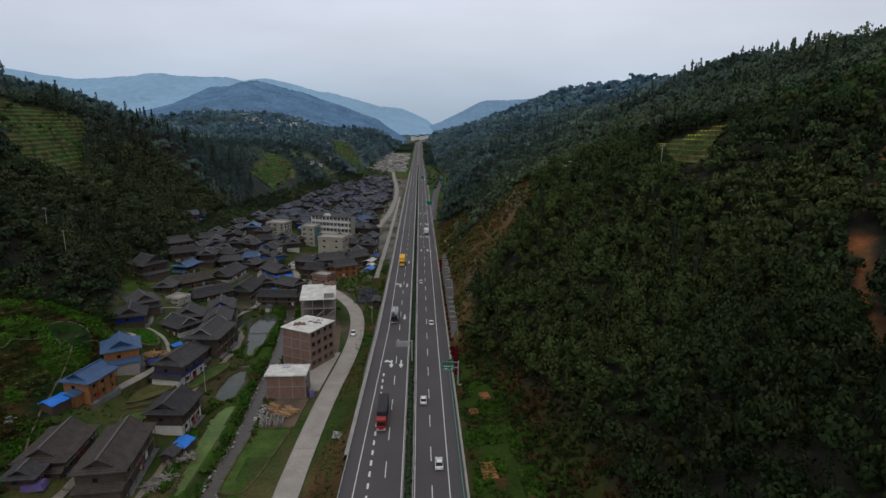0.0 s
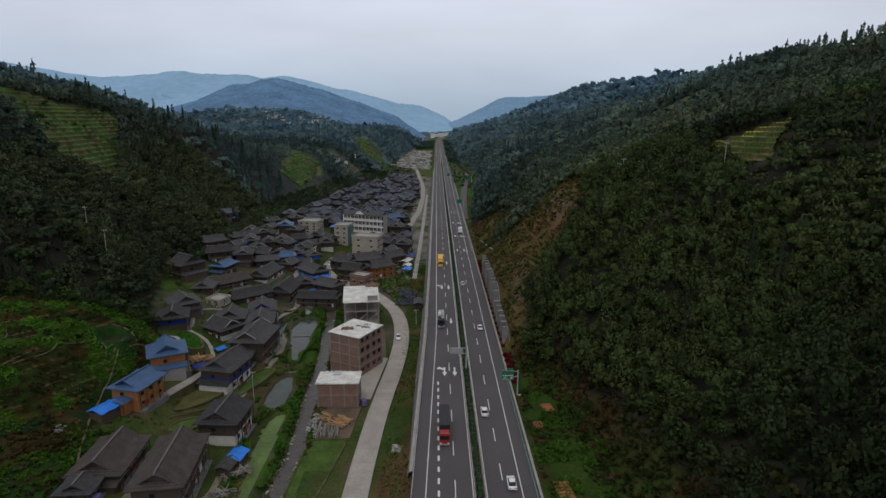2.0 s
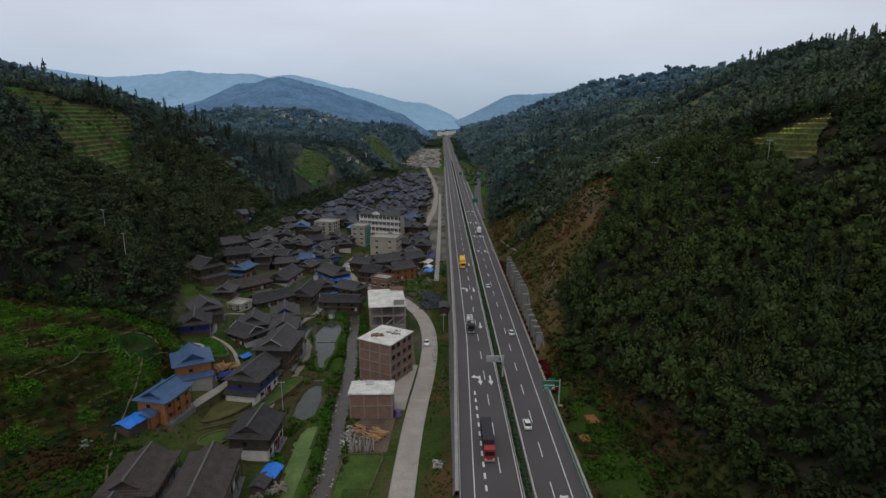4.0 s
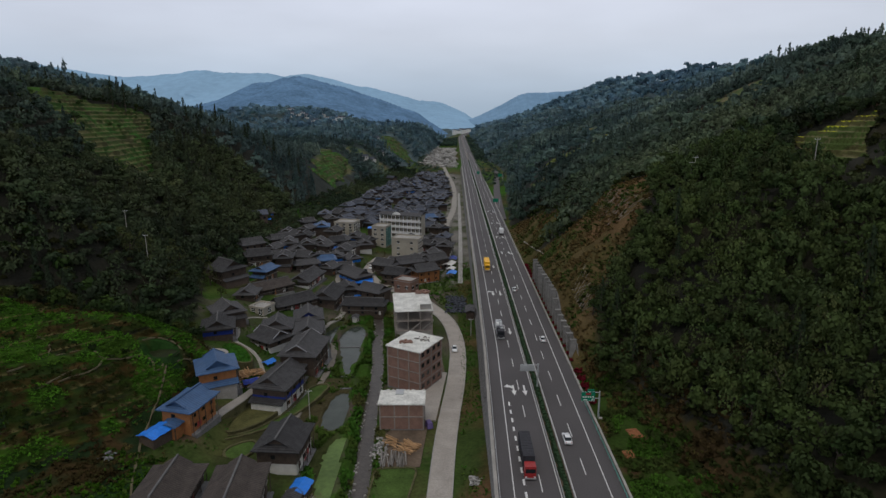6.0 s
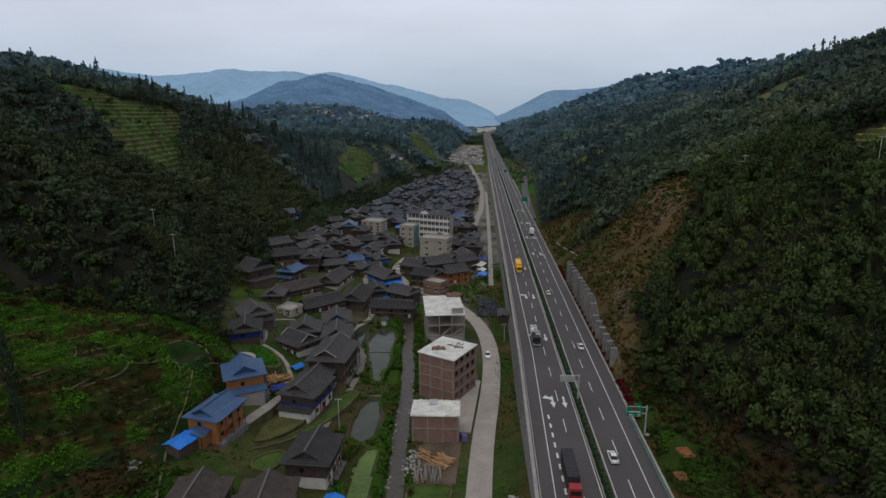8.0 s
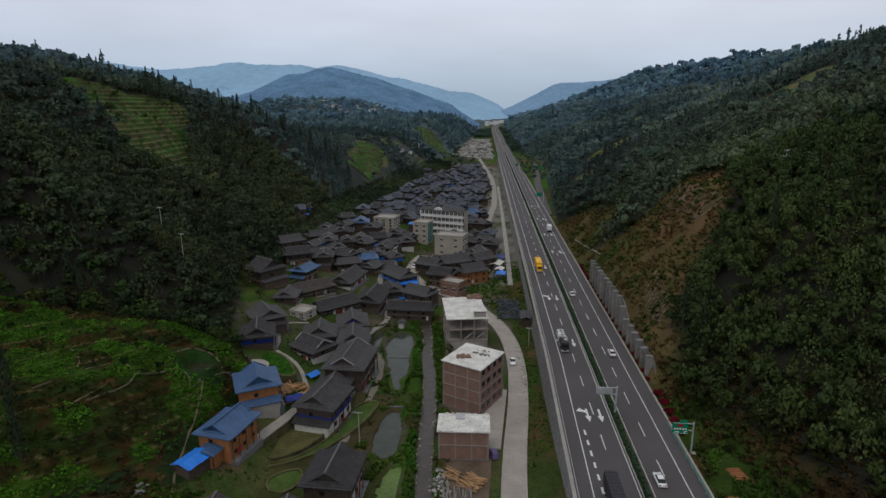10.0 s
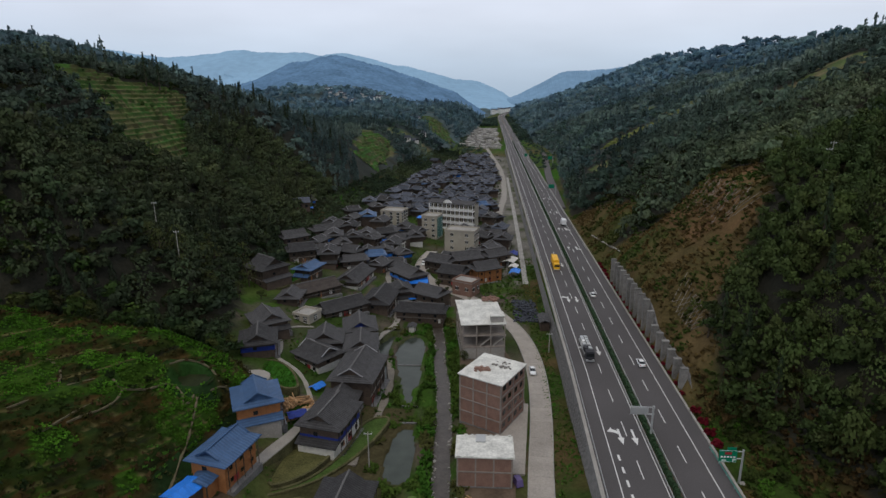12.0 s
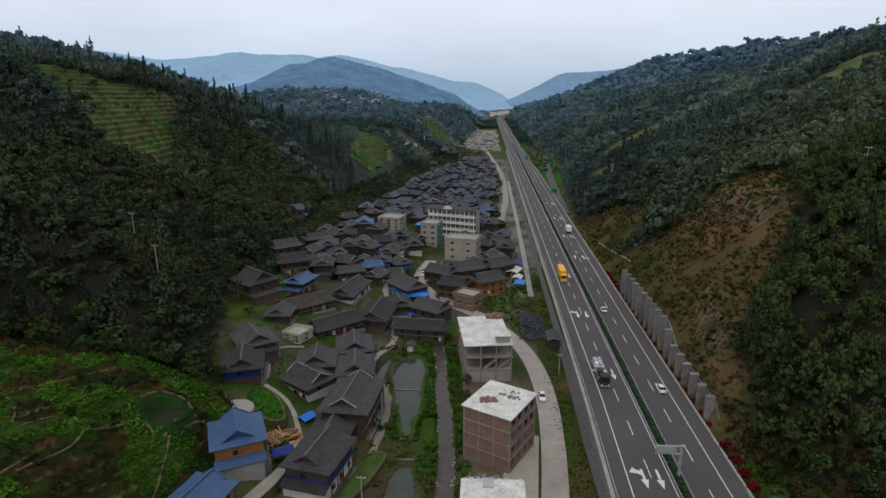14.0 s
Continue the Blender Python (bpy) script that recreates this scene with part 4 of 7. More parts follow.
for k in range(24):
    y0 = 240 + 3.6 * (k // 2)
    x0 = 37 + 2 * math.sin(k)
    x1, y1 = x0 + 9, y0 + (-6 if k % 2 else 6)
    n = 4
    for i in range(n):
        p = [(x0 + (x1 - x0) * j / n, y0 + (y1 - y0) * j / n) for j in (i, i + 1)]
        part("beam", Geo().tube((p[0][0], p[0][1], gz(*p[0]) + 0.1), (p[1][0], p[1][1], gz(*p[1]) + 0.1), 0.09, n=4), M_OLDLOG, lat)
# stepped drain down the slope
dr = Geo()
for k in range(30):
    y = 306 + 1.6 * k
    x = 19.5 - 0.13 * k
    dr.box((x, y, gz(x, y) + 0.12), (0.9, 1.5, 0.5), 5)
solid("slope_drain", dr, M_PATH, "pale concrete stepped drain down the slope", "drain")


def gantry():
    ob = thing("cantilever_gantry", pose(-2.5, 168.3, 0), "grey steel cantilever sign post seen from behind, in the median", "sign post")
    part("column", Geo().tube((0, 0, 0), (0, 0, 8.0), 0.26, 0.2, 10), M_STEEL, ob)
    part("base_plate", Geo().box((0, 0, 0.06), (1.0, 1.0, 0.12)), M_STEEL, ob)
    for z in (7.7, 6.0):
        part("arm", Geo().tube((0.3, 0, z), (-4.9, 0, z), 0.13, n=8), M_STEEL, ob)
    part("sign_panel", Geo().box((-3.0, -0.2, 6.85), (3.9, 0.08, 1.5)), M_STEEL, ob, "grey back of a sign panel")
    for k in range(3):
        part("stiffener", Geo().box((-4.5 + 1.5 * k, -0.1, 6.85), (0.1, 0.12, 1.9)), M_STEEL, ob)


gantry()


def green_sign(x, y, z0, h, w, ph, side=-1, detail=True):
    ob = thing("road_sign", pose(x, y, z0), "green road sign with white markings on a grey cantilever post" if detail else "small green road sign on a grey post", "road sign", "road signs")
    part("column", Geo().tube((0, 0, 0), (0, 0, h), 0.24, 0.18, 10), M_STEEL, ob)
    part("footing", Geo().box((0, 0, 0.1), (2.6, 1.2, 0.5)), M_CONC, ob)
    for z in (h - 0.4, h - 2.0):
        part("arm", Geo().tube((0, 0, z), (side * 3.4, 0, z), 0.1, n=8), M_STEEL, ob)
    cx = side * (1.2 + w / 2)
    pan = part("sign_panel", Geo().box((cx, -0.18, h - 1.4), (w, 0.1, ph)), M_SIGN, ob, "green sign panel")
    if detail:
        for q in (1, -1):
            part("border", Geo().box((cx, -0.235, h - 1.4 + q * (ph / 2 - 0.1)), (w - 0.1, 0.02, 0.07)), M_WHITE, pan)
        part("red_plate", Geo().box((cx, -0.245, h - 0.75), (1.3, 0.03, 0.55)), M_SIGNRED, pan)
        for i in range(5):
            part("marking", Geo().box((cx - 1.2 + 0.6 * i, -0.245, h - 1.55), (0.36, 0.03, 0.36)), M_WHITE, pan, "plain white bar")
        for u, v, ww, hh in ((-0.7, 2.3, 0.9, 0.22), (1.0, 2.3, 0.22, 0.5), (1.35, 2.15, 0.5, 0.14)):
            part("marking", Geo().box((cx + u, -0.245, h - v), (ww, 0.03, hh)), M_WHITE, pan, "plain white bar")
        part("tab_panel", Geo().box((cx + 0.6, -0.18, h - 1.4 + ph / 2 + 0.32), (1.7, 0.1, 0.6)), M_SIGN, ob)
    return ob


green_sign(11.3, 155.1, -1.2, 7.9, 3.4, 2.7)
green_sign(11.5, 492, -0.8, 8.5, 4.4, 3.0, -1, False)
green_sign(31.0, 700, -0.8, 8.0, 4.4, 3.4, -1, False)
green_sign(6.5, 742, 0.0, 6.0, 3.2, 3.2, -1, False)


# ---------------------------------------------------------------- village road, street, paths
def along(pts, width, lift=0.12, step=3.0, wob=0.0):
    P = [Vector((p[0], p[1], 0)) for p in pts]
    # smooth the way through the points
    for _ in range(2):
        Q = [P[0]]
        for a, b in zip(P[:-1], P[1:]):
            Q += [a * 0.75 + b * 0.25, a * 0.25 + b * 0.75]
        P = Q + [P[-1]]
    D, acc = [P[0]], 0.0
    for a, b in zip(P[:-1], P[1:]):
        n = max(1, int((b - a).length / step))
        D += [a.lerp(b, (i + 1) / n) for i in range(n)]
    L, R = [], []
    for i, p in enumerate(D):
        t = (D[min(i + 1, len(D) - 1)] - D[max(i - 1, 0)]).normalized()
        s = Vector((-t.y, t.x, 0))
        w = width / 2 + wob * math.sin(i * 1.7)
        z = max(gz(p.x, p.y), gz(p.x + s.x * w, p.y + s.y * w), gz(p.x - s.x * w, p.y - s.y * w)) + lift
        L.append((p.x + s.x * w, p.y + s.y * w, z))
        R.append((p.x - s.x * w, p.y - s.y * w, z))
    return L, R


ROADWAY = [(-29.5, 60), (-29.2, 108), (-28.7, 131), (-27.6, 156), (-24.8, 185), (-24.2, 212), (-27.2, 235), (-33.5, 251), (-41, 265), (-52, 277), (-64, 290), (-70, 302), (-71, 318), (-68, 338)]
RL, RR = along(ROADWAY, 5.6, 0.14, 4.5)
ob = thing("village_road", pose(0, 0, 0), "pale grey concrete village road of cast slabs", "road", "", "structure")
part("road_bed", Geo().band([(a[0], a[1], a[2] - 0.05) for a in RL], [(a[0], a[1], a[2] - 0.05) for a in RR], 1.2), M_STONE, ob)
for i in range(len(RL) - 1):
    g = Geo()
    k = 0.003
    a, b, c, d = RL[i], RR[i], RR[i + 1], RL[i + 1]
    def lerp3(p, q, t):
        return tuple(p[j] * (1 - t) + q[j] * t for j in range(3))
    g.slab([lerp3(a, d, k), lerp3(b, c, k), lerp3(c, b, k), lerp3(d, a, k)], 0.2)
    part("slab", g, M_CONCROAD, ob)
for edge, s in ((RL, 1), (RR, -1)):
    o = [(a[0] - 0.25 * s * -1, a[1], a[2] + 0.12) for a in edge]
    i2 = [(a[0], a[1], a[2] + 0.12) for a in edge]
    part("kerb", Geo().band(i2 if s > 0 else o, o if s > 0 else i2, 0.5), M_CONC, ob)


def path(pts, width, mat, label, lift=0.08, wob=0.06, name="footpath"):
    L, R = along(pts, width, lift, 2.0, wob)
    return solid(name, Geo().band(L, R, 0.35), mat, label, "path")


path([(-33, 430), (-31, 460), (-26.5, 510), (-25.5, 600), (-27, 690), (-34, 790), (-44, 950)], 4.6, M_PATH, "pale unpaved village street along the stream", wob=0.6, name="village_street")
path([(-22.8, 290), (-22.0, 360), (-21.6, 450), (-21.5, 620)], 2.3, M_RUBBLE, "pale stony channel at the wall's foot", 0.15, 0.1, name="stony_channel")
TERRACE = [(-91.0, 140.5), (-88.0, 147), (-85.4, 155), (-82.7, 162.5), (-81.2, 169.5), (-81.6, 176), (-83.2, 176.4), (-83.1, 170.5), (-84.9, 165), (-87.2, 159), (-88.2, 155), (-90.4, 148), (-92.6, 142.5)]
solid("terrace_path", Geo().slab([(a, b, -0.6) for a, b in TERRACE], 0.25), M_PATH, "pale cement terrace path past the blue-roofed houses", "path")
solid("terrace_wall", Geo().slab([(a, b, -0.85) for a, b in TERRACE], 3.6), M_BUND, "grassy earth bank carrying the terrace path", "wall")
path([(-83, 180), (-85.6, 185), (-88, 190), (-93, 196), (-100, 199.5), (-99.5, 205), (-104.5, 215), (-102, 221), (-96, 224)], 1.1, M_PATH, "winding pale footpath between the houses")
path([(-78, 205), (-75, 228), (-70, 240), (-76, 262), (-82, 285), (-84, 300)], 2.2, M_PATH, "pale lane between the timber houses", wob=0.25)
path([(-68.5, 160), (-67.5, 170), (-66.5, 180), (-66, 200), (-69, 212)], 1.8, M_STONEPATH, "stone terrace path in front of the houses", wob=0.2)
path([(-76, 104), (-75.4, 120), (-75.5, 132)], 2.4, M_STONEPATH, "pale lane between two long houses", wob=0.2)
path([(-61.3, 104), (-60.3, 120), (-61.5, 130)], 1.6, M_STONEPATH, "earth path beside the long house", wob=0.2)
for pts in ([(-139.8, 162.5), (-137.4, 163), (-134, 161.3), (-131.3, 159), (-130.1, 156.5), (-129.2, 154)],
            [(-134, 147), (-129, 154.5), (-126.4, 157), (-123.5, 159.2), (-120.8, 160), (-118.6, 158.6), (-117, 157.7), (-114.6, 159.2), (-112.7, 160.5), (-110.8, 164), (-108.4, 164), (-106.3, 162.3), (-105.2, 159.7)],
            [(-105.2, 159.7), (-104.2, 161.5), (-104.6, 163.6), (-104.6, 164.8), (-102.8, 166.5), (-102.2, 169), (-100.8, 171.5)],
            [(-103.7, 163.3), (-103, 161), (-102, 156.9), (-100.9, 152.5), (-100.3, 147.2), (-98.3, 138.7), (-95.5, 132.3), (-93.2, 125.5), (-88.2, 115.7)],
            [(-113, 169.5), (-111.4, 172.3), (-108.8, 173.6), (-105.4, 173.4), (-102.4, 171)],
            [(-117, 157.7), (-116.3, 155), (-117, 151.4), (-121, 146)], [(-124, 142), (-122.4, 146.5), (-121.1, 149.8), (-119.2, 153.1)]):
    path(pts, 0.38, M_EARTHPATH, "narrow trodden path winding over the terraced knoll", 0.22, 0.1)
# stepped fields between the houses, each a level bed with a grassy edge
def field(pts, z, mat, label, edge=M_BUND, drop=1.6, wide=0.55):
    P = [Vector((p[0], p[1], 0)) for p in pts]
    for _ in range(3):
        P = [v for a, b in zip(P, P[1:] + P[:1]) for v in (a * 0.75 + b * 0.25, a * 0.25 + b * 0.75)]
    area = sum(a.x * b.y - b.x * a.y for a, b in zip(P, P[1:] + P[:1]))
    if area < 0:
        P = P[::-1]
    mid = sum(P, Vector()) / len(P)
    ob = thing("field", pose(mid.x, mid.y, z), label, "field", "stepped fields between the houses", "structure")
    part("bed", Geo().slab([(p.x - mid.x, p.y - mid.y, 0.0) for p in P], drop), mat, ob)
    rim = Geo()
    n = len(P)
    for i in range(n):
        a, b = P[i] - mid, P[(i + 1) % n] - mid
        d = b - a
        rim.box(((a.x + b.x) / 2, (a.y + b.y) / 2, 0.10 - drop / 2 + 0.03 * math.sin(i * 1.9)), (d.length + 0.35, wide + 0.12 * math.sin(i * 2.3), drop + 0.28), math.degrees(math.atan2(d.y, d.x)))
    part("bund", rim, edge, ob, "grassy earth bund")


M_PADDY = material("stubble_paddy", (0.088, 0.086, 0.032), 0.95, vary=0.55, scale=0.25, fine=2.5, bump=0.5, spec=0.1)
M_GREENPLOT = material("young_green_crop", (0.052, 0.088, 0.020), 0.95, vary=0.55, scale=0.35, fine=3.0, bump=0.6, spec=0.1)
M_LUSHPLOT = material("lush_leafy_crop", (0.030, 0.115, 0.012), 0.95, vary=0.6, scale=0.6, fine=3.0, bump=0.9, spec=0.1)
field([(-84.5, 158), (-82.5, 165.0), (-78.5, 166.5), (-72.6, 165), (-75.5, 156.5), (-80, 152.0), (-84.2, 150.5)], -3.5, M_PADDY, "brown-green stubble paddy field with a curved bund")
field([(-69.5, 177.5), (-62.4, 180.4), (-64.6, 171), (-67.6, 163.5), (-71.5, 157.0), (-76, 152.2), (-86, 147.0), (-86, 149.2), (-78.5, 151.6), (-73.2, 158.5), (-70.2, 167)], -4.15, M_GREENPLOT, "long curved green paddy field below the houses")
field([(-82, 144.6), (-75.8, 149.2), (-73.6, 145.2), (-75.4, 140.5), (-79.3, 139.6)], -4.1, M_GREENPLOT, "small green vegetable plot with a low bund")
field([(-83.5, 138.5), (-76.5, 138.0), (-75.6, 131.5), (-82, 131)], -4.4, M_PADDY, "small brown-green plot between the timber houses")
LUSH = [(-105.5, 194.6), (-102, 197.2), (-98.2, 197.2), (-92.4, 192.2), (-88.2, 185), (-87.4, 181.8), (-91.3, 181.5), (-95.4, 185.6), (-99.9, 190.4)]
field(LUSH, 1.6, M_LUSHPLOT, "lush green leafy crop beside the round cement floor", drop=5.0)
field([(-121.0, 262), (-120.5, 272), (-114.3, 284), (-110.5, 278), (-111.0, 266), (-114, 250), (-118, 247)], 5.2, M_LUSHPLOT, "bright green crop on a terrace among the houses", drop=3.0)
field([(-43.8, 137.8), (-42, 138.2), (-36, 138.8), (-34.2, 138.0), (-34.6, 134), (-36.6, 120), (-38.4, 111.5), (-40, 110.5), (-43.5, 110.8), (-44.6, 112), (-44.2, 124), (-43.9, 134)], -4.75, M_GREENPLOT, "bright green grass plot beside the village road", drop=1.2, wide=0.4)
# yard beside the unfinished houses
solid("yard", Geo().slab([(-33.4, 160, -4.68), (-30.6, 160, -4.68), (-28.0, 189.5, -4.72), (-29.4, 189.5, -4.72), (-37, 174, -4.7)], 0.8), M_CONCROAD, "grey concrete yard beside the unfinished houses", "yard")
solid("building_ground", Geo().slab([(-43.0, 139, -4.75), (-33.6, 139, -4.7), (-32.5, 160, -4.75), (-28.5, 188, -4.85), (-31, 214, -5.0), (-38, 240, -5.1), (-49, 238, -5.1), (-46.4, 200, -5.0), (-45.0, 180, -4.9), (-44.0, 158, -4.8)], 1.2), M_DIRT, "bare grey-brown earth round the unfinished houses", "ground")


# ---------------------------------------------------------------- water
def pond_sheet(i, mat, label):
    pts, lev = PONDS[i]
    P = [Vector((a, b, 0)) for a, b in pts]
    mid = sum(P, Vector()) / len(P)
    for _ in range(2):
        P = [v for a, b in zip(P, P[1:] + P[:1]) for v in (a * 0.75 + b * 0.25, a * 0.25 + b * 0.75)]
    out = []
    for a, b, c in zip(P[-1:] + P[:-1], P, P[1:] + P[:1]):
        t = (c - a).normalized()
        o = Vector((t.y, -t.x, 0))
        o = o if not inside(np.array([b.x + 0.3 * o.x]), np.array([b.y + 0.3 * o.y]), pts)[0] else -o
        out.append((b.x + 1.1 * o.x, b.y + 1.1 * o.y, lev))
    area = sum(a[0] * b[1] - b[0] * a[1] for a, b in zip(out, out[1:] + out[:1]))
    solid("water", Geo().slab(out if area > 0 else out[::-1], 0.2), mat, label, "pond")


pond_sheet(0, M_WATER, "still grey fish pond beside the stream")
pond_sheet(1, M_WATER, "narrow grey pond below the houses")
pond_sheet(2, M_WATER, "still grey-green fish pond")
pond_sheet(3, M_ALGAE, "long fish pond covered with bright green algae")
pond_sheet(4, M_DARKWATER, "small dark pond on the knoll")
for x0, x1, y, z in ((-66.2, -58.6, 211.2, -5.55), (-61.2, -57.0, 186.5, -5.0), (-60.6, -56.2, 178.6, -5.0)):
    solid("dam", Geo().box(((x0 + x1) / 2, y, z - 0.3), (x1 - x0, 0.5, 0.7), 3), M_STONE, "low stone dam across the fish ponds", "dam")
ys = np.arange(60, 262, 3.0)
L = [(float(stream_x(y)) - float(np.interp(y, [118, 134], [3.9, 2.5])), float(y), -6.75) for y in ys]
R = [(float(stream_x(y)) + float(np.interp(y, [118, 134], [3.9, 2.5])), float(y), -6.75) for y in ys]
solid("stream", Geo().band(L, R), M_STREAM, "shallow grey-brown stream over a stony bed", "stream")
rk = Geo()
rr = random.Random(7)
for _ in range(260):
    y = rr.uniform(95, 258)
    x = float(stream_x(y)) + rr.choice((-1, 1)) * rr.uniform(1.3, 2.4)
    s = rr.uniform(0.2, 0.7)
    rk.box((x, y, -6.7), (s * 1.4, s, s * 0.7), rr.uniform(0, 90), 0.6)
solid("stream_stones", rk, M_RUBBLE, "scattered pale stones along the stream", "stones", "stuff")


# ---------------------------------------------------------------- vehicles on the expressway
def wheel(parent, x, y, r=0.33, w=0.22):
    ob = part("wheel", Geo().tube((x - w / 2, y, r), (x + w / 2, y, r), r, n=12), M_RUBBER, parent)
    part("rim", Geo().tube((x - w / 2 - 0.01, y, r), (x + w / 2 + 0.01, y, r), r * 0.55, n=10), M_STEEL, ob)


def car(x, y, turn, label, mat):
    ob = thing("car", pose(x, y, 0.01, 0, 0, turn), label, "car", "cars on the expressway")
    g = Geo()
    sec = [(-2.2, 0.35, 0.55, 0.86), (-2.15, 0.35, 0.95, 0.9), (-1.0, 0.3, 1.0, 0.92), (1.0, 0.3, 0.98, 0.92), (2.1, 0.32, 0.78, 0.88), (2.3, 0.36, 0.55, 0.82)]
    pts, fs = [], []
    for y1, z0, z1, hw in sec:
        pts += [(-hw, y1, z0), (-hw * 0.97, y1, z1 - 0.12), (-hw * 0.85, y1, z1), (hw * 0.85, y1, z1), (hw * 0.97, y1, z1 - 0.12), (hw, y1, z0)]
    for i in range(len(sec) - 1):
        fs += [(6 * i + k, 6 * i + (k + 1) % 6, 6 * i + 6 + (k + 1) % 6, 6 * i + 6 + k) for k in range(6)]
    fs += [(5, 4, 3, 2, 1, 0), tuple(6 * (len(sec) - 1) + k for k in range(6))]
    body = part("body", g.poly(pts, fs), mat, ob, "", True)
    cab = [(-1.75, -0.78, 0.98), (-1.75, 0.78, 0.98), (1.15, 0.78, 0.98), (1.15, -0.78, 0.98), (-1.0, -0.6, 1.42), (-1.0, 0.6, 1.42), (0.25, 0.6, 1.44), (0.25, -0.6, 1.44)]
    part("window", Geo().poly([(b, a, c) for a, b, c in cab], [(0, 1, 5, 4), (1, 2, 6, 5), (2, 3, 7, 6), (3, 0, 4, 7)]), M_GLASSDARK, ob, "dark glass")
    part("roof", Geo().box((0, -0.375, 1.45), (1.16, 1.24, 0.06)), mat, ob)
    for sx in (-0.6, 0.6):
        part("headlight", Geo().box((sx, 2.22, 0.66), (0.34, 0.14, 0.14)), M_WHITE, body)
        part("tail_light", Geo().box((sx, -2.18, 0.78), (0.34, 0.1, 0.16)), M_REDPAINT, body)
    for wx in (-0.84, 0.84):
        for wy in (-1.35, 1.4):
            wheel(ob, wx, wy)
    return ob


def truck(x, y, turn, label, cabmat, loadmat, length, load="box"):
    ob = thing("truck", pose(x, y, 0.01, 0, 0, turn), label, "truck", "trucks on the expressway")
    cab = part("cab", Geo().box((0, length / 2 - 1.1, 1.85), (2.45, 2.2, 2.7), 0, 0.94), cabmat, ob)
    part("windscreen", Geo().box((0, length / 2 - 0.02, 2.25), (2.1, 0.12, 0.9)), M_GLASSDARK, cab)
    for sx in (-0.9, 0.9):
        part("headlight", Geo().box((sx, length / 2 + 0.02, 0.9), (0.4, 0.12, 0.22)), M_WHITE, cab)
    part("bumper", Geo().box((0, length / 2 + 0.04, 0.55), (2.4, 0.2, 0.3)), M_STEEL, cab)
    part("chassis", Geo().box((0, -0.5, 0.85), (1.1, length - 1.6, 0.3)), M_RUBBER, ob)
    bl = length - 2.9
    cy = -length / 2 + bl / 2
    if load == "box":
        bx = part("cargo_box", Geo().box((0, cy, 2.55), (2.5, bl, 2.8)), loadmat, ob, "tarpaulin-covered cargo box")
        g = Geo()
        for k in range(int(bl / 1.1)):
            g.box((0, cy - bl / 2 + 0.6 + 1.1 * k, 2.56), (2.56, 0.07, 2.84))
        part("bow", g, loadmat, bx)
    else:
        part("cargo_bed", Geo().box((0, cy, 1.25), (2.5, bl, 0.5)), M_STEEL, ob)
        r = random.Random(int(y))
        for k in range(int(bl / 1.7)):
            for sx in (-0.6, 0.6):
                part("load_sack", Geo().box((sx, cy - bl / 2 + 0.9 + 1.7 * k, 2.0 + r.uniform(-0.2, 0.3)), (1.15, 1.5, 1.3), r.uniform(-12, 12), 0.8), r.choice([M_STEEL, M_BLACK, M_STEEL, M_WHITE]), ob, "wrapped bundle")
    for wy in (length / 2 - 1.3, -length / 2 + 1.0, -length / 2 + 2.3, length / 2 - 3.6):
        for wx in (-1.05, 1.05):
            wheel(ob, wx, wy, 0.5, 0.35)
    return ob


truck(-9.6, 134.0, 180, "red-cabbed lorry with a long black covered load", M_REDPAINT, M_BLACK, 13.0)
truck(-9.7, 212.0, 180, "lorry with a dark cab and silver wrapped bundles", M_BLACK, M_STEEL, 13.5, "sacks")
truck(-9.4, 300.0, 180, "lorry with a bright yellow covered box", M_YELLOW, M_YELLOW, 13.0)
truck(4.4, 385.0, 0, "white box lorry on the expressway", M_CARWHITE, M_CARWHITE, 8.0)
car(4.3, 113.0, 0, "white saloon car on the expressway", M_CARWHITE)
car(1.0, 143.0, 0, "white hatchback car in the inner lane", M_CARWHITE)
car(4.4, 205.0, 0, "white saloon car on the expressway", M_CARWHITE)
car(0.6, 262.0, 0, "white car in the inner lane", M_CARWHITE)
car(4.6, 470.0, 0, "white car far along the expressway", M_CARWHITE)
ob = car(-25.6, 208.0, 182, "white car parked on the village road", M_CARWHITE)
ob.location.z = max(a[2] for a in RL if abs(a[1] - 208) < 6) + 0.01
ob["group"] = "cars on the village road"
for x, y, turn, label, mat in ((-69.6, 312.0, 175, "white van parked on the village lane", M_CARWHITE), (-71.8, 305.0, 170, "dark car parked on the village lane", M_BLACK)):
    ob = car(x, y, turn, label, mat)
    ob.location.z = max(a[2] for a in RL if abs(a[1] - y) < 6) + 0.01
    ob["group"] = "cars on the village road"


# bare plots and bean rows in the strip of gardens beside the road
for x, y, l, w, turn in ((15.5, 112.5, 6.5, 3.6, 4), (18.5, 148.0, 4.0, 3.0, 10), (14.5, 139.0, 3.0, 2.4, 6)):
    g = Geo()
    n = 6
    for i in range(n):
        g.box((0, -l / 2 + l * (i + 0.5) / n, 0.0), (w, l / n * 0.8, 0.3), 0, 0.9)
    ob = new("garden_plot", g.mesh("garden_plot", M_REDEARTH if x > 0 else M_DIRT))
    ob.matrix_basis = pose(x, y, gz(x, y) + 0.12, 0, 0, turn)
    tagged(ob, "ridged bed of bare reddish earth among the green gardens", "garden bed", "garden beds", "structure")


# ---------------------------------------------------------------- timber houses
BUILT = []  # centre and reach of what stands already


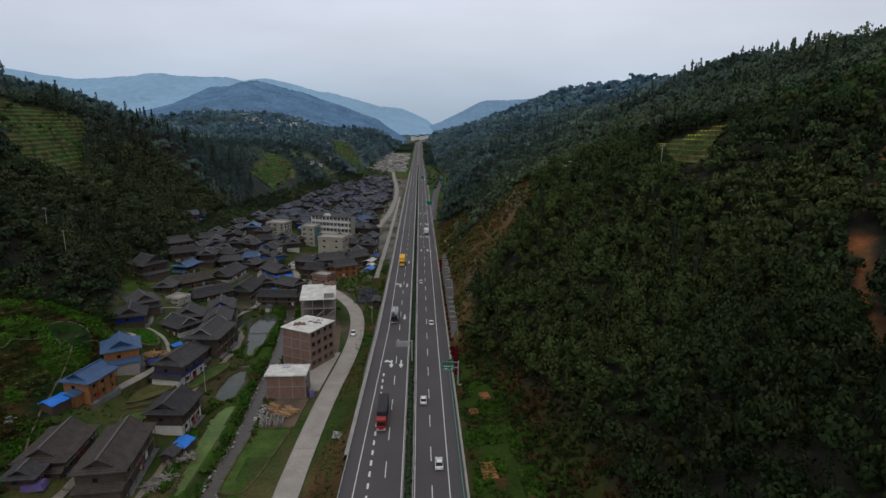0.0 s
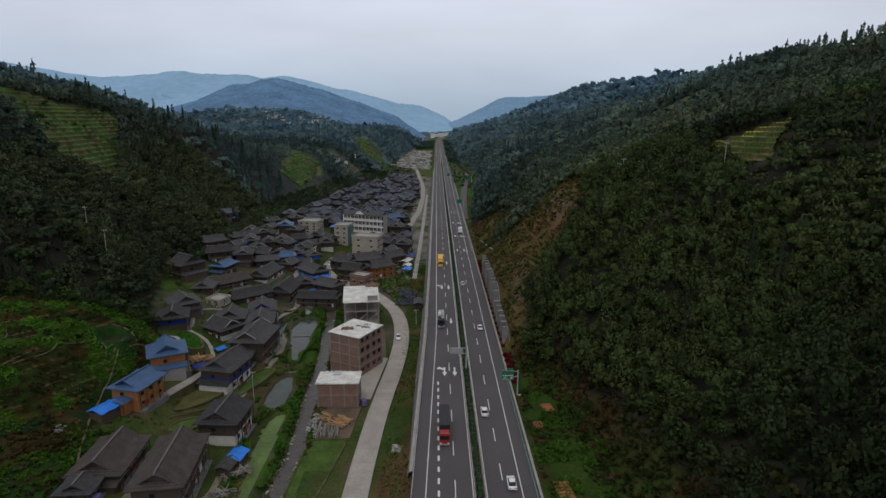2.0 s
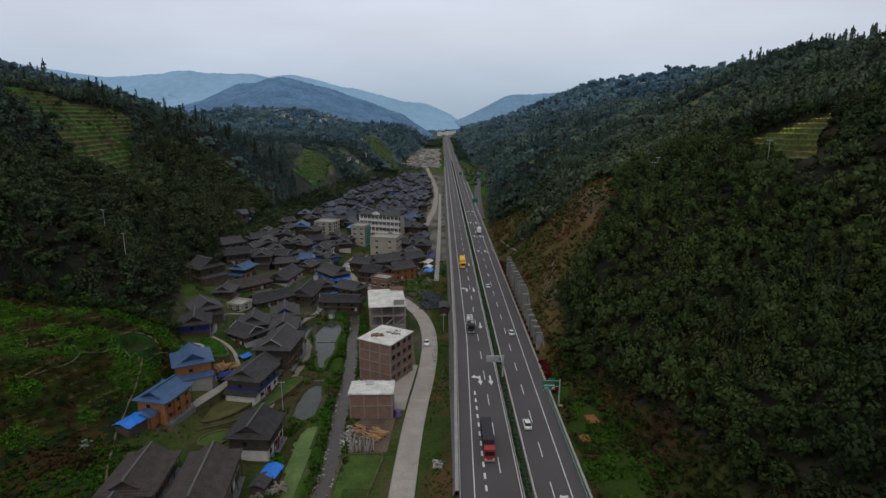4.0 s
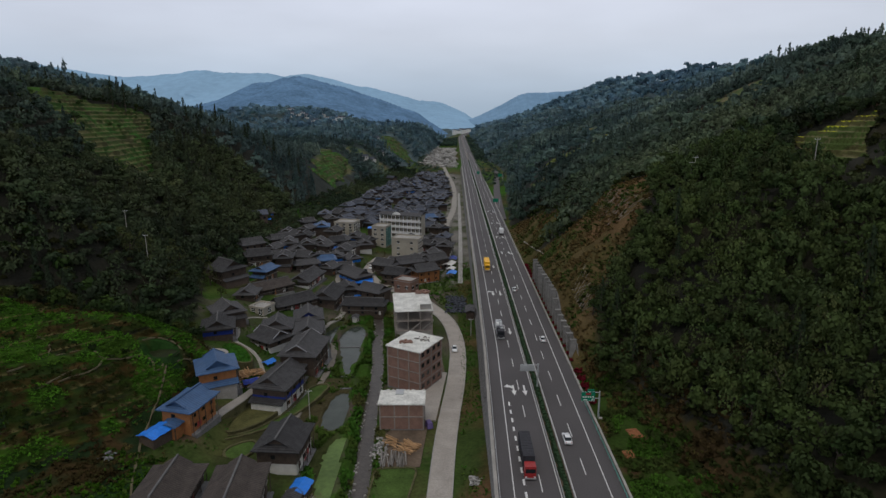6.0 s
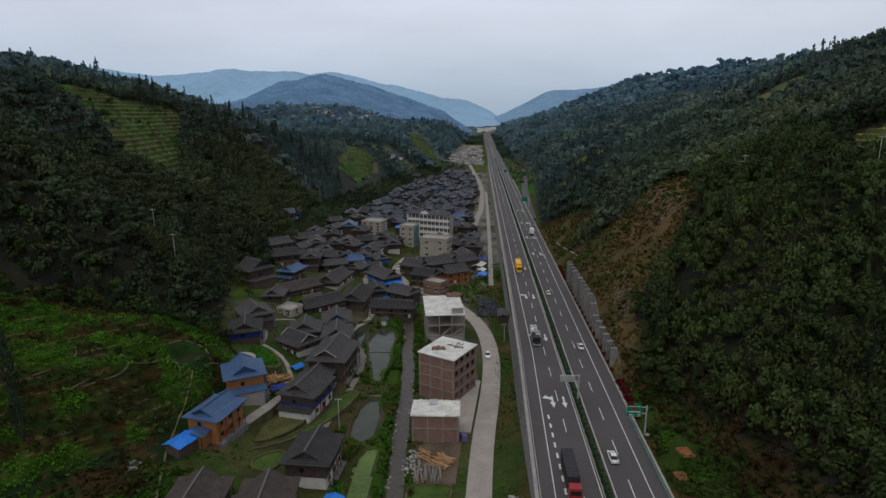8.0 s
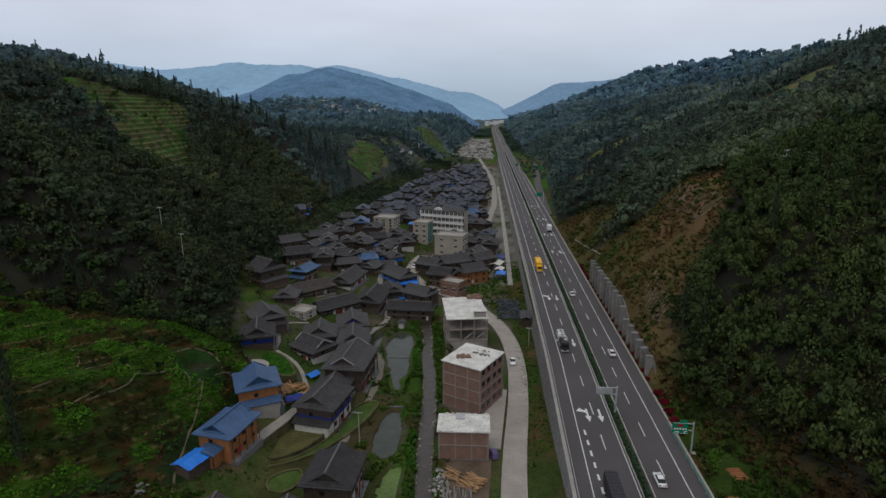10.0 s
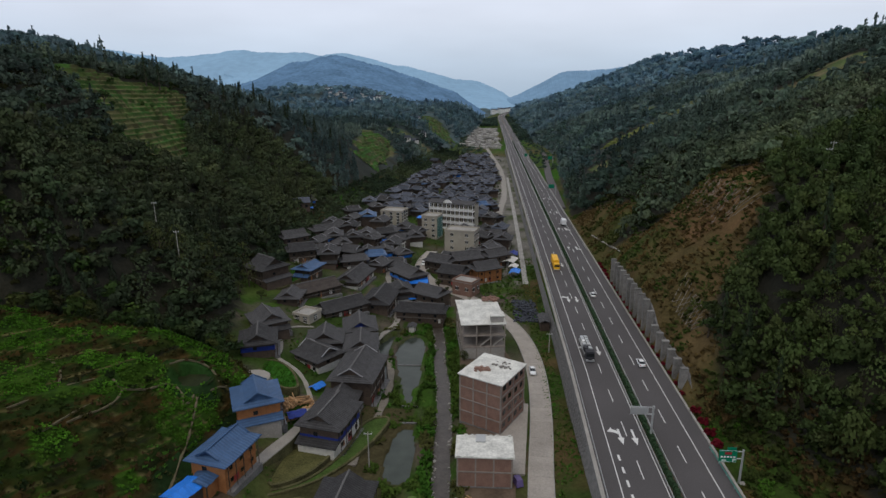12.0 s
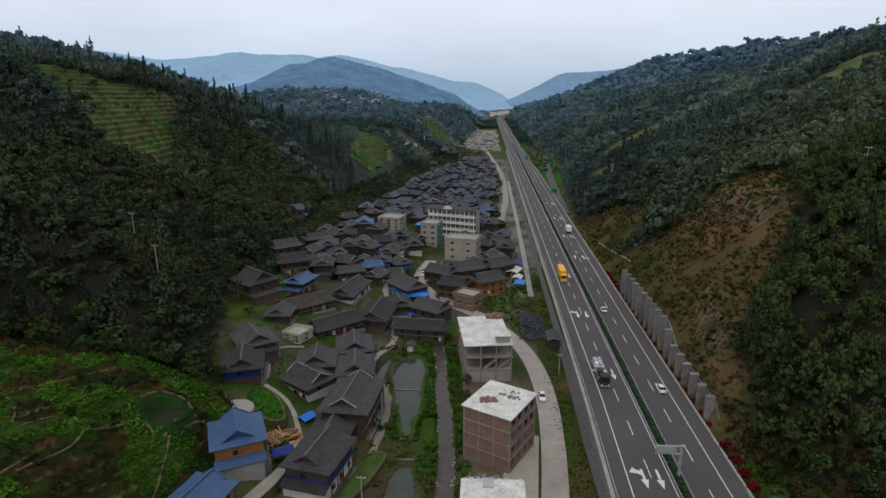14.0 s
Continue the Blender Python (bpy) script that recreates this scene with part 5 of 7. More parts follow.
def hip_gable(L, W, h, rh, over, fold=0.5):
    """Roof of a timber house: lower skirt all round, steeper upper slopes, open gables."""
    Le, We = L / 2 + over, W / 2 + over
    rx = L / 2 - 0.6
    yb, zb, zr = We * (1 - fold), h + rh * fold * 0.82, h + rh
    ox, up = rx + 0.7, h + 0.25  # upturned eave corners, open verges
    V = []
    for sy in (-1, 1):
        V += [(-Le, sy * We, up), (-Le * 0.55, sy * We, h), (Le * 0.55, sy * We, h), (Le, sy * We, up), (-rx, sy * yb, zb), (rx, sy * yb, zb), (-ox, sy * yb, zb + 0.02), (ox, sy * yb, zb + 0.02)]
    V += [(-ox, 0, zr), (ox, 0, zr)]
    F = [(0, 1, 2, 3, 5, 4), (6, 4, 5, 7, 17, 16), (11, 10, 9, 8, 12, 13), (15, 13, 12, 14, 16, 17), (3, 11, 13, 5), (8, 0, 4, 12)]
    n = len(V)
    seen = {}
    for f in F:
        for a, b in zip(f, f[1:] + f[:1]):
            seen[(a, b)] = True
    rim = [(b, a, a + n, b + n) for (a, b) in seen if (b, a) not in seen]
    F2 = F + [tuple(k + n for k in f[::-1]) for f in F] + rim
    top = Geo().poly(V + [(a, b, c - 0.2) for a, b, c in V], F2)
    return top, rx, yb, zb, zr


def timber_house(x, y, turn, L, W, ridge, label, roof=None, lower=None, upper=None, gable=None, cap=None, floors=2, windows=3, band=None, base=None, group="timber houses of the village", over=1.1, skirt=0):
    roof, lower, upper, gable = roof or M_ROOF, lower or M_WOODDARK, upper or M_WOODDARK, gable or M_WOODDARK
    c, s = math.cos(radians(turn)), math.sin(radians(turn))
    corners = [(x + u * c - v * s, y + u * s + v * c) for u in (-L / 2, L / 2) for v in (-W / 2, W / 2)]
    z0 = base if base is not None else sorted(gz(*p) for p in corners)[1]
    low = min(gz(*p) for p in corners) - 0.4
    rh = W * 0.33
    h = ridge - z0 - rh
    if h < 3.0:
        h = 3.0
    ob = thing("house", pose(x, y, z0, 0, 0, turn), label, "house", group)
    hl = min(2.8, h * 0.5)
    part("lower_wall", Geo().box((0, 0, (hl + low - z0) / 2), (L, W, hl - (low - z0))), lower, ob)
    part("upper_wall", Geo().box((0, 0, (h + hl) / 2 + 0.15), (L + 0.16, W + 0.16, h - hl + 0.3)), upper, ob)
    top, rx, yb, zb, zr = hip_gable(L, W, h, rh, over)
    r = part("roof", top, roof, ob)
    for sx in (-1, 1):
        part("gable", Geo().poly([(sx * (rx - 0.05), -yb, zb - 0.1), (sx * (rx - 0.05), yb, zb - 0.1), (sx * (rx - 0.05), 0, zr - 0.15), (sx * (rx - 0.3), -yb, zb - 0.1), (sx * (rx - 0.3), yb, zb - 0.1), (sx * (rx - 0.3), 0, zr - 0.15)], [(0, 1, 2), (5, 4, 3), (0, 2, 5, 3), (1, 4, 5, 2), (0, 3, 4, 1)]), gable, ob)
    part("ridge_cap", Geo().box((0, 0, zr + 0.08), (2 * rx + 1.5, 0.42, 0.3), 0, 0.97), M_RIDGE if cap in (None, M_VERGE) else cap, r)
    if cap:
        for sx in (-1, 1):
            for sy in (-1, 1):
                part("verge", Geo().tube((sx * (rx + 0.65), 0, zr + 0.05), (sx * (rx + 0.65), sy * (yb + 0.25), zb - 0.05), 0.16, n=5), cap, r)
    for sx in ((-1, 1) if skirt == 2 else (skirt,) if skirt else ()):
        q = [(sx * (L / 2 + 0.05), -W / 2 - 0.5, hl + 0.9), (sx * (L / 2 + 2.3), -W / 2 - 0.5, hl + 0.05), (sx * (L / 2 + 2.3), W / 2 + 0.5, hl + 0.05), (sx * (L / 2 + 0.05), W / 2 + 0.5, hl + 0.9)]
        part("skirt_roof", Geo().slab(q if sx > 0 else q[::-1], 0.18), roof, ob)
        part("lean_to_wall", Geo().box((sx * (L / 2 + 0.95), 0, hl / 2 + (low - z0) / 2), (1.9, W - 0.3, hl - (low - z0))), lower, ob)
    if band:
        part("sheeting", Geo().box((0, 0, hl + 0.75), (L + 0.3, W + 0.3, 1.3)), band, ob, "blue plastic sheeting")
    win = Geo().box((0, 0, 0), (1.0, 0.12, 0.95)).mesh("window", M_GLASSDARK)
    frm = Geo().box((0, 0.03, 0.52), (1.2, 0.1, 0.1)).box((0, 0.03, -0.52), (1.2, 0.1, 0.1)).box((0.55, 0.03, 0), (0.1, 0.1, 1.0)).box((-0.55, 0.03, 0), (0.1, 0.1, 1.0)).mesh("window_frame", M_WOODNEW if upper is M_WOODNEW else M_WOODDARK)
    for sy in (-1, 1):
        for k in range(windows):
            u = (k + 0.5) / windows * L - L / 2
            for z in ([hl + (h - hl) / 2] + ([hl / 2 + 0.3] if windows > 2 else [])):
                w = part("window", win, None, ob)
                w.location = (u, sy * (W / 2 + 0.1), z)
                part("window_frame", frm, None, w).location = (0, sy * 0.05 - 0.03, 0)
    if windows > 2:
        for sx in (-1, 1):
            w = part("window", win, None, ob)
            w.location, w.rotation_euler = (sx * (L / 2 + 0.1), 0.8, hl + (h - hl) / 2), (0, 0, math.pi / 2)
        part("door", Geo().box((0.6, -W / 2 - 0.06, 1.05), (1.1, 0.12, 2.1)), M_REDPAINT if lower is M_LIME else M_WOODNEW, ob, "timber door")
        for k in range(5):
            u = -L / 2 + 0.1 + k * (L - 0.2) / 4
            part("porch_post", Geo().tube((u, -W / 2 - over * 0.65, 0), (u, -W / 2 - over * 0.65, h + 0.05), 0.1, n=5), M_WOODDARK, ob)
        part("porch_floor", Geo().box((0, -W / 2 - over * 0.6, -0.1 + (low - z0) / 2), (L, over * 1.3, 0.3 - (low - z0))), M_STONE, ob)
    if windows:
        r = random.Random(int(x * 31 + y * 17))
        for sy in (-1, 1):
            for k in range(r.randint(1, 4)):
                w = r.uniform(0.7, 1.7)
                part("panel", Geo().box((r.uniform(-L / 2 + 1, L / 2 - 1), sy * (W / 2 + 0.13), r.uniform(1.1, 1.5)), (w, 0.06, r.uniform(1.2, 2.0))), r.choice((M_LIME, M_LIME, M_WOODNEW, M_REDPAINT)), ob, "pale door or wall panel")
        part("beam", Geo().box((0, -W / 2 - 0.14, hl + 0.05), (L + 0.3, 0.16, 0.2)).box((0, W / 2 + 0.14, hl + 0.05), (L + 0.3, 0.16, 0.2)), M_WOODNEW if upper is M_WOODNEW else M_OLDLOG, ob)
    BUILT.append((x, y, max(L, W) / 2))
    return ob


dark = "dark weathered timber house with a grey tiled hip-and-gable roof"
blue = "timber house with a bright blue tiled roof"
# beside the knoll
timber_house(-91.5, 149.4, 78, 9.8, 7.5, 8.5, "two-storey orange timber house with a blue tiled roof", M_BLUEROOF, M_WOODNEW, M_WOODNEW, M_BLUEROOF, M_BLUEROOF, base=0.2)
timber_house(-92.4, 168.6, 118, 9.5, 9.0, 9.9, "grey-walled house with a blue tiled roof and skirt roof", M_BLUEROOF, M_CONC, M_WOODNEW, M_BLUEROOF, M_BLUEROOF, base=0.6, skirt=-1)
timber_house(-75.5, 169.6, 79, 11.5, 9.2, 5.2, "dark tiled timber house with blue sheeting and a limewashed base", None, M_LIME, None, None, None, band=M_DARKBLUE, base=-4.2, skirt=-1)
timber_house(-73.9, 192.8, 86, 15, 10.5, 5.8, "large dark tiled timber house with pale roof verges", None, None, None, None, M_VERGE)
timber_house(-76.5, 181.0, 86, 7.5, 8.0, 2.2, "low lean-to timber house with a dark tiled roof")
timber_house(-87.8, 201.8, 145, 10.5, 8.5, 5.2, "dark tiled timber house with a limewashed lower wall", None, M_LIME, None, None, M_VERGE)
timber_house(-88.8, 212.8, 101, 9.5, 9.5, 5.4, dark, skirt=-1)
timber_house(-80.6, 224.5, 105, 11, 9, 4.7, "dark tiled timber house with a blue sheeted gable", gable=M_DARKBLUE)
timber_house(-77.2, 210.6, 101, 11, 8.5, 4.5, dark)
timber_house(-90.9, 241.1, 43, 16.5, 8, 4.4, "long dark timber house with a plain tiled roof")
timber_house(-104.2, 252.2, 43, 18, 8, 6.0, "long timber house with a brown tiled roof and white posts", M_ROOFBROWN)
timber_house(-109.0, 240.5, 93, 8.5, 7, 5.5, dark)
timber_house(-107.7, 215.6, 127, 11, 9, 10.0, dark, skirt=-1)
timber_house(-105.5, 202.2, 110, 10.5, 9, 9.2, "dark tiled timber house with blue sheeting under the eaves", band=M_DARKBLUE)
timber_house(-122.1, 253.7, 144, 11, 11, 16.0, "large timber house with a wide grey hipped roof on the slope", skirt=2)
timber_house(-119.5, 286.0, 25, 11, 8, 13.0, dark)
timber_house(-128.0, 301.0, 40, 11, 8, 15.0, dark)
timber_house(-93.6, 274.0, 81, 19, 9, 5.4, "long dark tiled timber house with white-washed front posts", None, M_LIME)
timber_house(-79.2, 253.0, 85, 16, 9.5, 4.2, dark)
timber_house(-72.8, 284.2, 131, 15, 9, 4.4, "dark tiled timber house with a blue tarpaulin awning", band=M_TARP)
timber_house(-61.0, 261.0, 147, 12, 8, 3.4, dark)
timber_house(-63.0, 247.0, 175, 17, 7, 1.4, "long low dark timber covered bridge house")
timber_house(-84.0, 121.6, 94, 14, 9.6, 4.6, "long timber house with a wide dark tiled roof", M_ROOFBROWN, skirt=-1)
timber_house(-84.3, 110.6, 94, 4.5, 5.5, 0.2, "low timber outhouse with a dark tiled roof")
timber_house(-69.6, 119.2, 97, 19, 9.4, 4.8, "very long timber house with a wide dark brown roof", M_ROOFBROWN, skirt=-1)
timber_house(-65.6, 141.2, 87, 11, 9, 4.2, "dark tiled timber house with a limewashed base on a stone plinth", None, M_LIME, skirt=0)
timber_house(-54.0, 290.0, 160, 11, 8.5, 3.2, dark)
timber_house(-40.5, 296.0, 30, 12, 8.5, 3.4, "orange-brown timber house with a dark tiled roof", None, M_WOODNEW, M_WOODNEW)
timber_house(-61.0, 306.0, 150, 12, 8, 3.2, dark)
timber_house(-50.0, 312.0, 25, 14, 9, 3.4, dark)
timber_house(-36.0, 318.0, 35, 12, 8, 3.2, dark)
timber_house(-146.0, 372.0, 25, 13, 8, 15.0, "dark timber house on the slope with blue sheeting", band=M_TARP)
# the crowded far part of the village
FAR = [(-70.5, 372, 11), (-95, 383, 11), (-53, 345, 12), (-60.5, 396, 17), (-83, 392, 11), (-40, 264, 13), (-42, 226, 16), (-70, 318, 7), (-69, 336, 7), (-71, 302, 7)]
rr = random.Random(21)
n_far = 0
for yy in np.arange(268, 800, 8.0):
    for xx in np.arange(-150, -22, 8.6):
        x, y = xx + rr.uniform(-3.5, 3.5), yy + rr.uniform(-3.5, 3.5)
        if y < 300 and x > -62 or x < float(np.interp(y, [268, 330, 400, 520, 640, 736, 800], [-115, -122, -116, -104, -92, -84, -66])) or x > -29 - 2 * (y < 420) or (y > 640 and x < -86) or (y > 700 and x < -72):
            continue
        if any((x - a) ** 2 + (y - b) ** 2 < (c + 3.7) ** 2 for a, b, c in BUILT + FAR) or rr.random() < 0.08:
            continue
        if y > 420 and abs(x - float(np.interp(y, [430, 460, 510, 600, 690, 790], [-33, -31, -26.5, -25.5, -27, -34]))) < 6.5:
            continue
        u = rr.random()
        band, rf, lo, lab = None, None, None, dark
        if u < 0.06:
            band, lab = M_TARP, "dark timber house with bright blue tarpaulin round its upper floor"
        elif u < 0.085:
            rf, lab = M_BLUEROOF, blue
        elif u < 0.25:
            lo, lab = M_LIME, "dark tiled timber house with a limewashed lower wall"
        L, W = rr.uniform(6.5, 10.5), rr.uniform(5.6, 7.6)
        turn = rr.choice((25, 70, 85, 95, 105, 120, 150)) + rr.uniform(-14, 14)
        # houses farther off take the haze-tinted tile
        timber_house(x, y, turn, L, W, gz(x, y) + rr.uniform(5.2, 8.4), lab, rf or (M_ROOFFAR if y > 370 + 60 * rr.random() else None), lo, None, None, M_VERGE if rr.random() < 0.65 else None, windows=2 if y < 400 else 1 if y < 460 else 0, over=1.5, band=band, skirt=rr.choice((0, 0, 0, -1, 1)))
        BUILT[-1] = (x, y, 3.8)
        n_far += 1


# ---------------------------------------------------------------- brick and concrete buildings
def frame_building(x, y, turn, L, W, z0, floors, fh, label, infill, slabmat, open_floors=(), name="house", group="unfinished concrete-frame houses", nx=3, ny=2, parapet=0.0, over=0.5):
    ob = thing(name, pose(x, y, z0, 0, 0, turn), label, "building", group)
    H = floors * fh
    cols = [(-L / 2 + L * i / nx, -W / 2 + W * j / ny) for i in range(nx + 1) for j in range(ny + 1) if i in (0, nx) or j in (0, ny)]
    col = Geo().box((0, 0, H / 2 - 0.7), (0.34, 0.34, H + 1.4)).mesh("column", M_COLUMN)
    for u, v in cols:
        part("column", col, None, ob).location = (u, v, 0)
    part("base", Geo().box((0, 0, -0.7), (L + 0.4, W + 0.4, 1.3)), M_STONE, ob)
    win = Geo().box((0, 0, 0), (1.5, 0.16, 1.3)).mesh("window", M_GLASSDARK)
    for k in range(floors):
        zt = (k + 1) * fh
        last = k == floors - 1
        o = over if last else 0.22
        part("roof_slab" if last else "floor_slab", Geo().box((0, 0, zt - 0.12), (L + 2 * o, W + 2 * o, 0.26)), slabmat if last else M_COLUMN, ob, "pale cement roof" if last else "")
        if k in open_floors:
            continue
        for i in range(nx):
            for sy in (-1, 1):
                u = -L / 2 + L * (i + 0.5) / nx
                part("wall_panel", Geo().box((u, sy * (W / 2 - 0.08), zt - fh / 2 - 0.12), (L / nx - 0.34, 0.26, fh - 0.26)), infill, ob)
        for j in range(ny):
            for sx in (-1, 1):
                v = -W / 2 + W * (j + 0.5) / ny
                part("wall_panel", Geo().box((sx * (L / 2 - 0.08), v, zt - fh / 2 - 0.12), (0.26, W / ny - 0.34, fh - 0.26)), infill, ob)
                for q in (-1, 1):
                    w = part("window", win, None, ob)
                    w.location, w.rotation_euler = (sx * (L / 2 - 0.01), v + q * W / ny * 0.23, zt - fh / 2 + 0.1), (0, 0, math.pi / 2)
    if parapet:
        zt = H + 0.02
        for sy in (-1, 1):
            part("parapet", Geo().box((0, sy * (W / 2 + over - 0.1), zt + parapet / 2), (L + 2 * over, 0.18, parapet)), slabmat, ob)
        for sx in (-1, 1):
            part("parapet", Geo().box((sx * (L / 2 + over - 0.1), 0, zt + parapet / 2), (0.18, W + 2 * over - 0.4, parapet)), slabmat, ob)
    return ob, H


zA = -4.5
b_low, HA = frame_building(-39.3, 158.6, 1, 11.2, 6.9, zA, 2, 3.6, "two-storey unfinished brick and concrete house with a white flat roof", M_BRICK, M_ROOFWHITE)
rr = random.Random(12)
for side in (-1, 1):
    for k in range(9):
        if rr.random() < 0.5:
            part("parapet", Geo().box((-5.4 + 1.35 * k, side * 3.85, HA + 0.14), (rr.uniform(0.5, 1.25), 0.2, rr.uniform(0.12, 0.3))), M_ROOFWHITE, b_low)
for k in range(5):
    part("parapet", Geo().box((5.95, -3.0 + 1.5 * k, HA + 0.14), (0.2, rr.uniform(0.5, 1.3), rr.uniform(0.12, 0.3))), M_ROOFWHITE, b_low)
b_tall, HB = frame_building(-37.6, 182.9, -28.5, 11.2, 12.6, -4.6, 4, 3.27, "four-storey unfinished brick house with a white flat roof", M_BRICK, M_ROOFWHITE)
b_open, HC = frame_building(-41.6, 226.5, 8, 13, 21, -4.8, 3, 3.8, "three-storey bare concrete frame under a white roof slab", M_CONC, M_ROOFWHITE, open_floors=(1, 2), ny=4)
part("stair_house", Geo().box((4.3, -8.2, HC + 1.0), (3.8, 3.2, 2.0)), M_CONC, b_open)
part("stair_roof", Geo().box((4.3, -8.2, HC + 2.1), (4.4, 3.8, 0.2)), M_ROOFWHITE, b_open)
for a, bq in ((-1, 1.2), (3, 5.2)):
    part("stair_flight", Geo().poly([(a, -10.3, 4.0), (a + 4.0, -10.3, 7.4), (a + 4.0, -9.2, 7.4), (a, -9.2, 4.0), (a, -10.3, 3.7), (a + 4.0, -10.3, 7.1), (a + 4.0, -9.2, 7.1), (a, -9.2, 3.7)], [(0, 1, 2, 3), (7, 6, 5, 4), (0, 4, 5, 1), (3, 2, 6, 7)]), M_CONC, b_open)
for o, name in ((b_low, 0), (b_tall, 1), (b_open, 2)):
    BUILT.append((o.location.x, o.location.y, 11))


def heap(x, y, z, n, size, mat, name, label, rx=2.0, ry=2.0, h=0.8):
    g = Geo()
    r = random.Random(int(x * 7 + y * 3))
    for _ in range(n):
        a, b = r.uniform(-rx, rx), r.uniform(-ry, ry)
        k = max(0.1, 1 - (abs(a) / rx + abs(b) / ry) / 2)
        s = size * r.uniform(0.5, 1.3)
        g.box((x + a, y + b, z + r.uniform(0, h * k) + s * 0.3), (s * 1.6, s, s * 0.6), r.uniform(0, 180), 0.8)
    return tagged(new(name, g.mesh(name, mat)), label, "building material", "", "stuff")


heap(-40.2, 182.0, -4.6 + HB, 26, 0.6, M_BRICK, "brick_heap", "heap of red bricks on the white flat roof", 1.7, 0.9, 0.4)
heap(-35.6, 184.8, -4.6 + HB, 16, 0.4, M_OLDLOG, "timber_offcuts", "scattered timber offcuts on the white flat roof", 2.6, 2.0, 0.1)
heap(-38.2, 237.0, -4.8 + HC, 60, 0.7, M_BRICK, "brick_heap", "large heap of red bricks on the roof slab", 2.6, 1.3, 1.6)
tagged(new("roof_hatch", Geo().box((-40.2, 161.2, zA + HA + 0.15), (2.1, 2.6, 0.3)).mesh("roof_hatch", M_STEEL)), "grey metal sheet over an opening in the white roof", "roof hatch")
tagged(new("purple_cover", Geo().box((-32.2, 156.8, -4.0), (1.6, 2.4, 1.5), 20, 0.8).mesh("purple_cover", M_PURPLE)), "dark purple tarpaulin over stacked goods beside the house", "tarpaulin")
heap(-41.0, 171.5, -4.85, 90, 0.5, M_OLDLOG, "scaffold_stack", "tangle of grey scaffold poles and boards", 4.0, 2.0, 1.2)
tagged(new("purple_cover", Geo().box((-81.6, 109.0, gz(-81.6, 109) + 0.9), (4.6, 2.6, 1.5), 8, 0.85).mesh("purple_cover", M_PURPLE)), "pale purple tarpaulin over goods beside the long house", "tarpaulin")
tagged(new("blue_cover", Geo().box((-41.6, 170.6, -4.2), (1.4, 1.2, 1.2), 30, 0.7).mesh("blue_cover", M_TARP)), "crumpled blue tarpaulin on a scaffold stack", "tarpaulin")


# stacks of timber in front of the lower house
def log_stack(x, y, turn, n, mat, label, length=5.0, spreadw=4.0, z=-4.7, messy=8):
    ob = thing("timber_stack", pose(x, y, z, 0, 0, turn), label, "timber stack", "timber stacks beside the unfinished houses")
    r = random.Random(int(x * 13 + y))
    for k in range(n):
        u = r.uniform(-spreadw / 2, spreadw / 2)
        hgt = 0.14 + r.random() ** 2 * 0.9
        q = radians(r.uniform(-messy, messy))
        l2 = length * r.uniform(0.35, 0.55)
        part("log", Geo().tube((u - l2 * math.sin(q), -l2 * math.cos(q), hgt), (u + l2 * math.sin(q), l2 * math.cos(q), hgt + r.uniform(-0.1, 0.1)), r.uniform(0.08, 0.16), n=6), mat, ob)


log_stack(-40.0, 141.5, 4, 34, M_OLDLOG, "stack of grey weathered planks on bare earth", 6.0, 6.0)
log_stack(-37.0, 146.5, 62, 30, M_LOG, "stack of fresh orange timber lengths", 5.0, 5.5, messy=25)
log_stack(-41.5, 149.0, 80, 16, M_LOG, "loose pile of fresh cut boards", 4.0, 3.5, messy=35)
heap(-43.5, 146, -4.7, 60, 0.5, M_RUBBLE, "rubble_heap", "heap of grey rubble and broken brick", 1.8, 6.0, 0.7)
heap(-81.5, 177.5, gz(-81.5, 177.5), 70, 0.8, M_LOG, "board_heap", "heap of sawn boards beside the blue-roofed house", 4.2, 3.6, 0.8)
heap(-25.0, 258.0, -5.25, 260, 0.8, M_ROOFFAR, "slate_heap", "long low heaps of blue-grey slates beside the road", 4.4, 11.0, 0.45)
heap(-20.5, 132.0, -3.4, 40, 0.5, M_RUBBLE, "rubble_heap", "small heap of pale rubble on the grass verge", 1.6, 1.4, 0.5)
heap(-101.5, 131.0, gz(-101.5, 131), 22, 0.4, M_STONE, "pale_stones", "small pile of pale stones beside the footpath", 1.6, 1.6, 0.8)
heap(-57.0, 121.0, gz(-57, 121), 420, 0.16, M_STRAW, "straw_and_brushwood", "litter of pale brushwood and straw on bare earth", 4.0, 8.0, 0.3)
log_stack(-58.5, 115.0, 60, 46, M_OLDLOG, "untidy pile of pale brushwood beside the pond", 4.5, 5.5, gz(-58.5, 115) + 0.1, 60)
log_stack(-57.5, 123.5, 40, 26, M_OLDLOG, "thin scatter of pale poles beside the shed", 4.0, 5.0, gz(-57.5, 123.5) + 0.1, 70)


log_stack(-82.0, 175.0, 40, 40, M_LOG, "untidy pile of fresh sawn boards beside the blue-roofed house", 5.0, 6.0, gz(-82, 175) + 0.1, 35)
log_stack(-86.5, 171.5, 110, 14, M_LOG, "few long planks leaning together", 5.0, 2.4, gz(-86.5, 171.5) + 0.1, 20)
log_stack(-88.2, 176.8, 70, 44, M_LOG, "spread of pale sawn boards behind the blue-roofed house", 5.0, 6.0, gz(-88.2, 176.8) + 0.4, 50)
log_stack(-85.0, 180.0, 130, 22, M_LOG, "loose boards beside the winding path", 4.0, 4.0, gz(-85, 180) + 0.3, 40)
disc = [(-99.0 + 4.6 * math.cos(k * math.pi / 14), 181.5 + 4.2 * math.sin(k * math.pi / 14), gz(-97, 180) + 0.9) for k in range(28)]
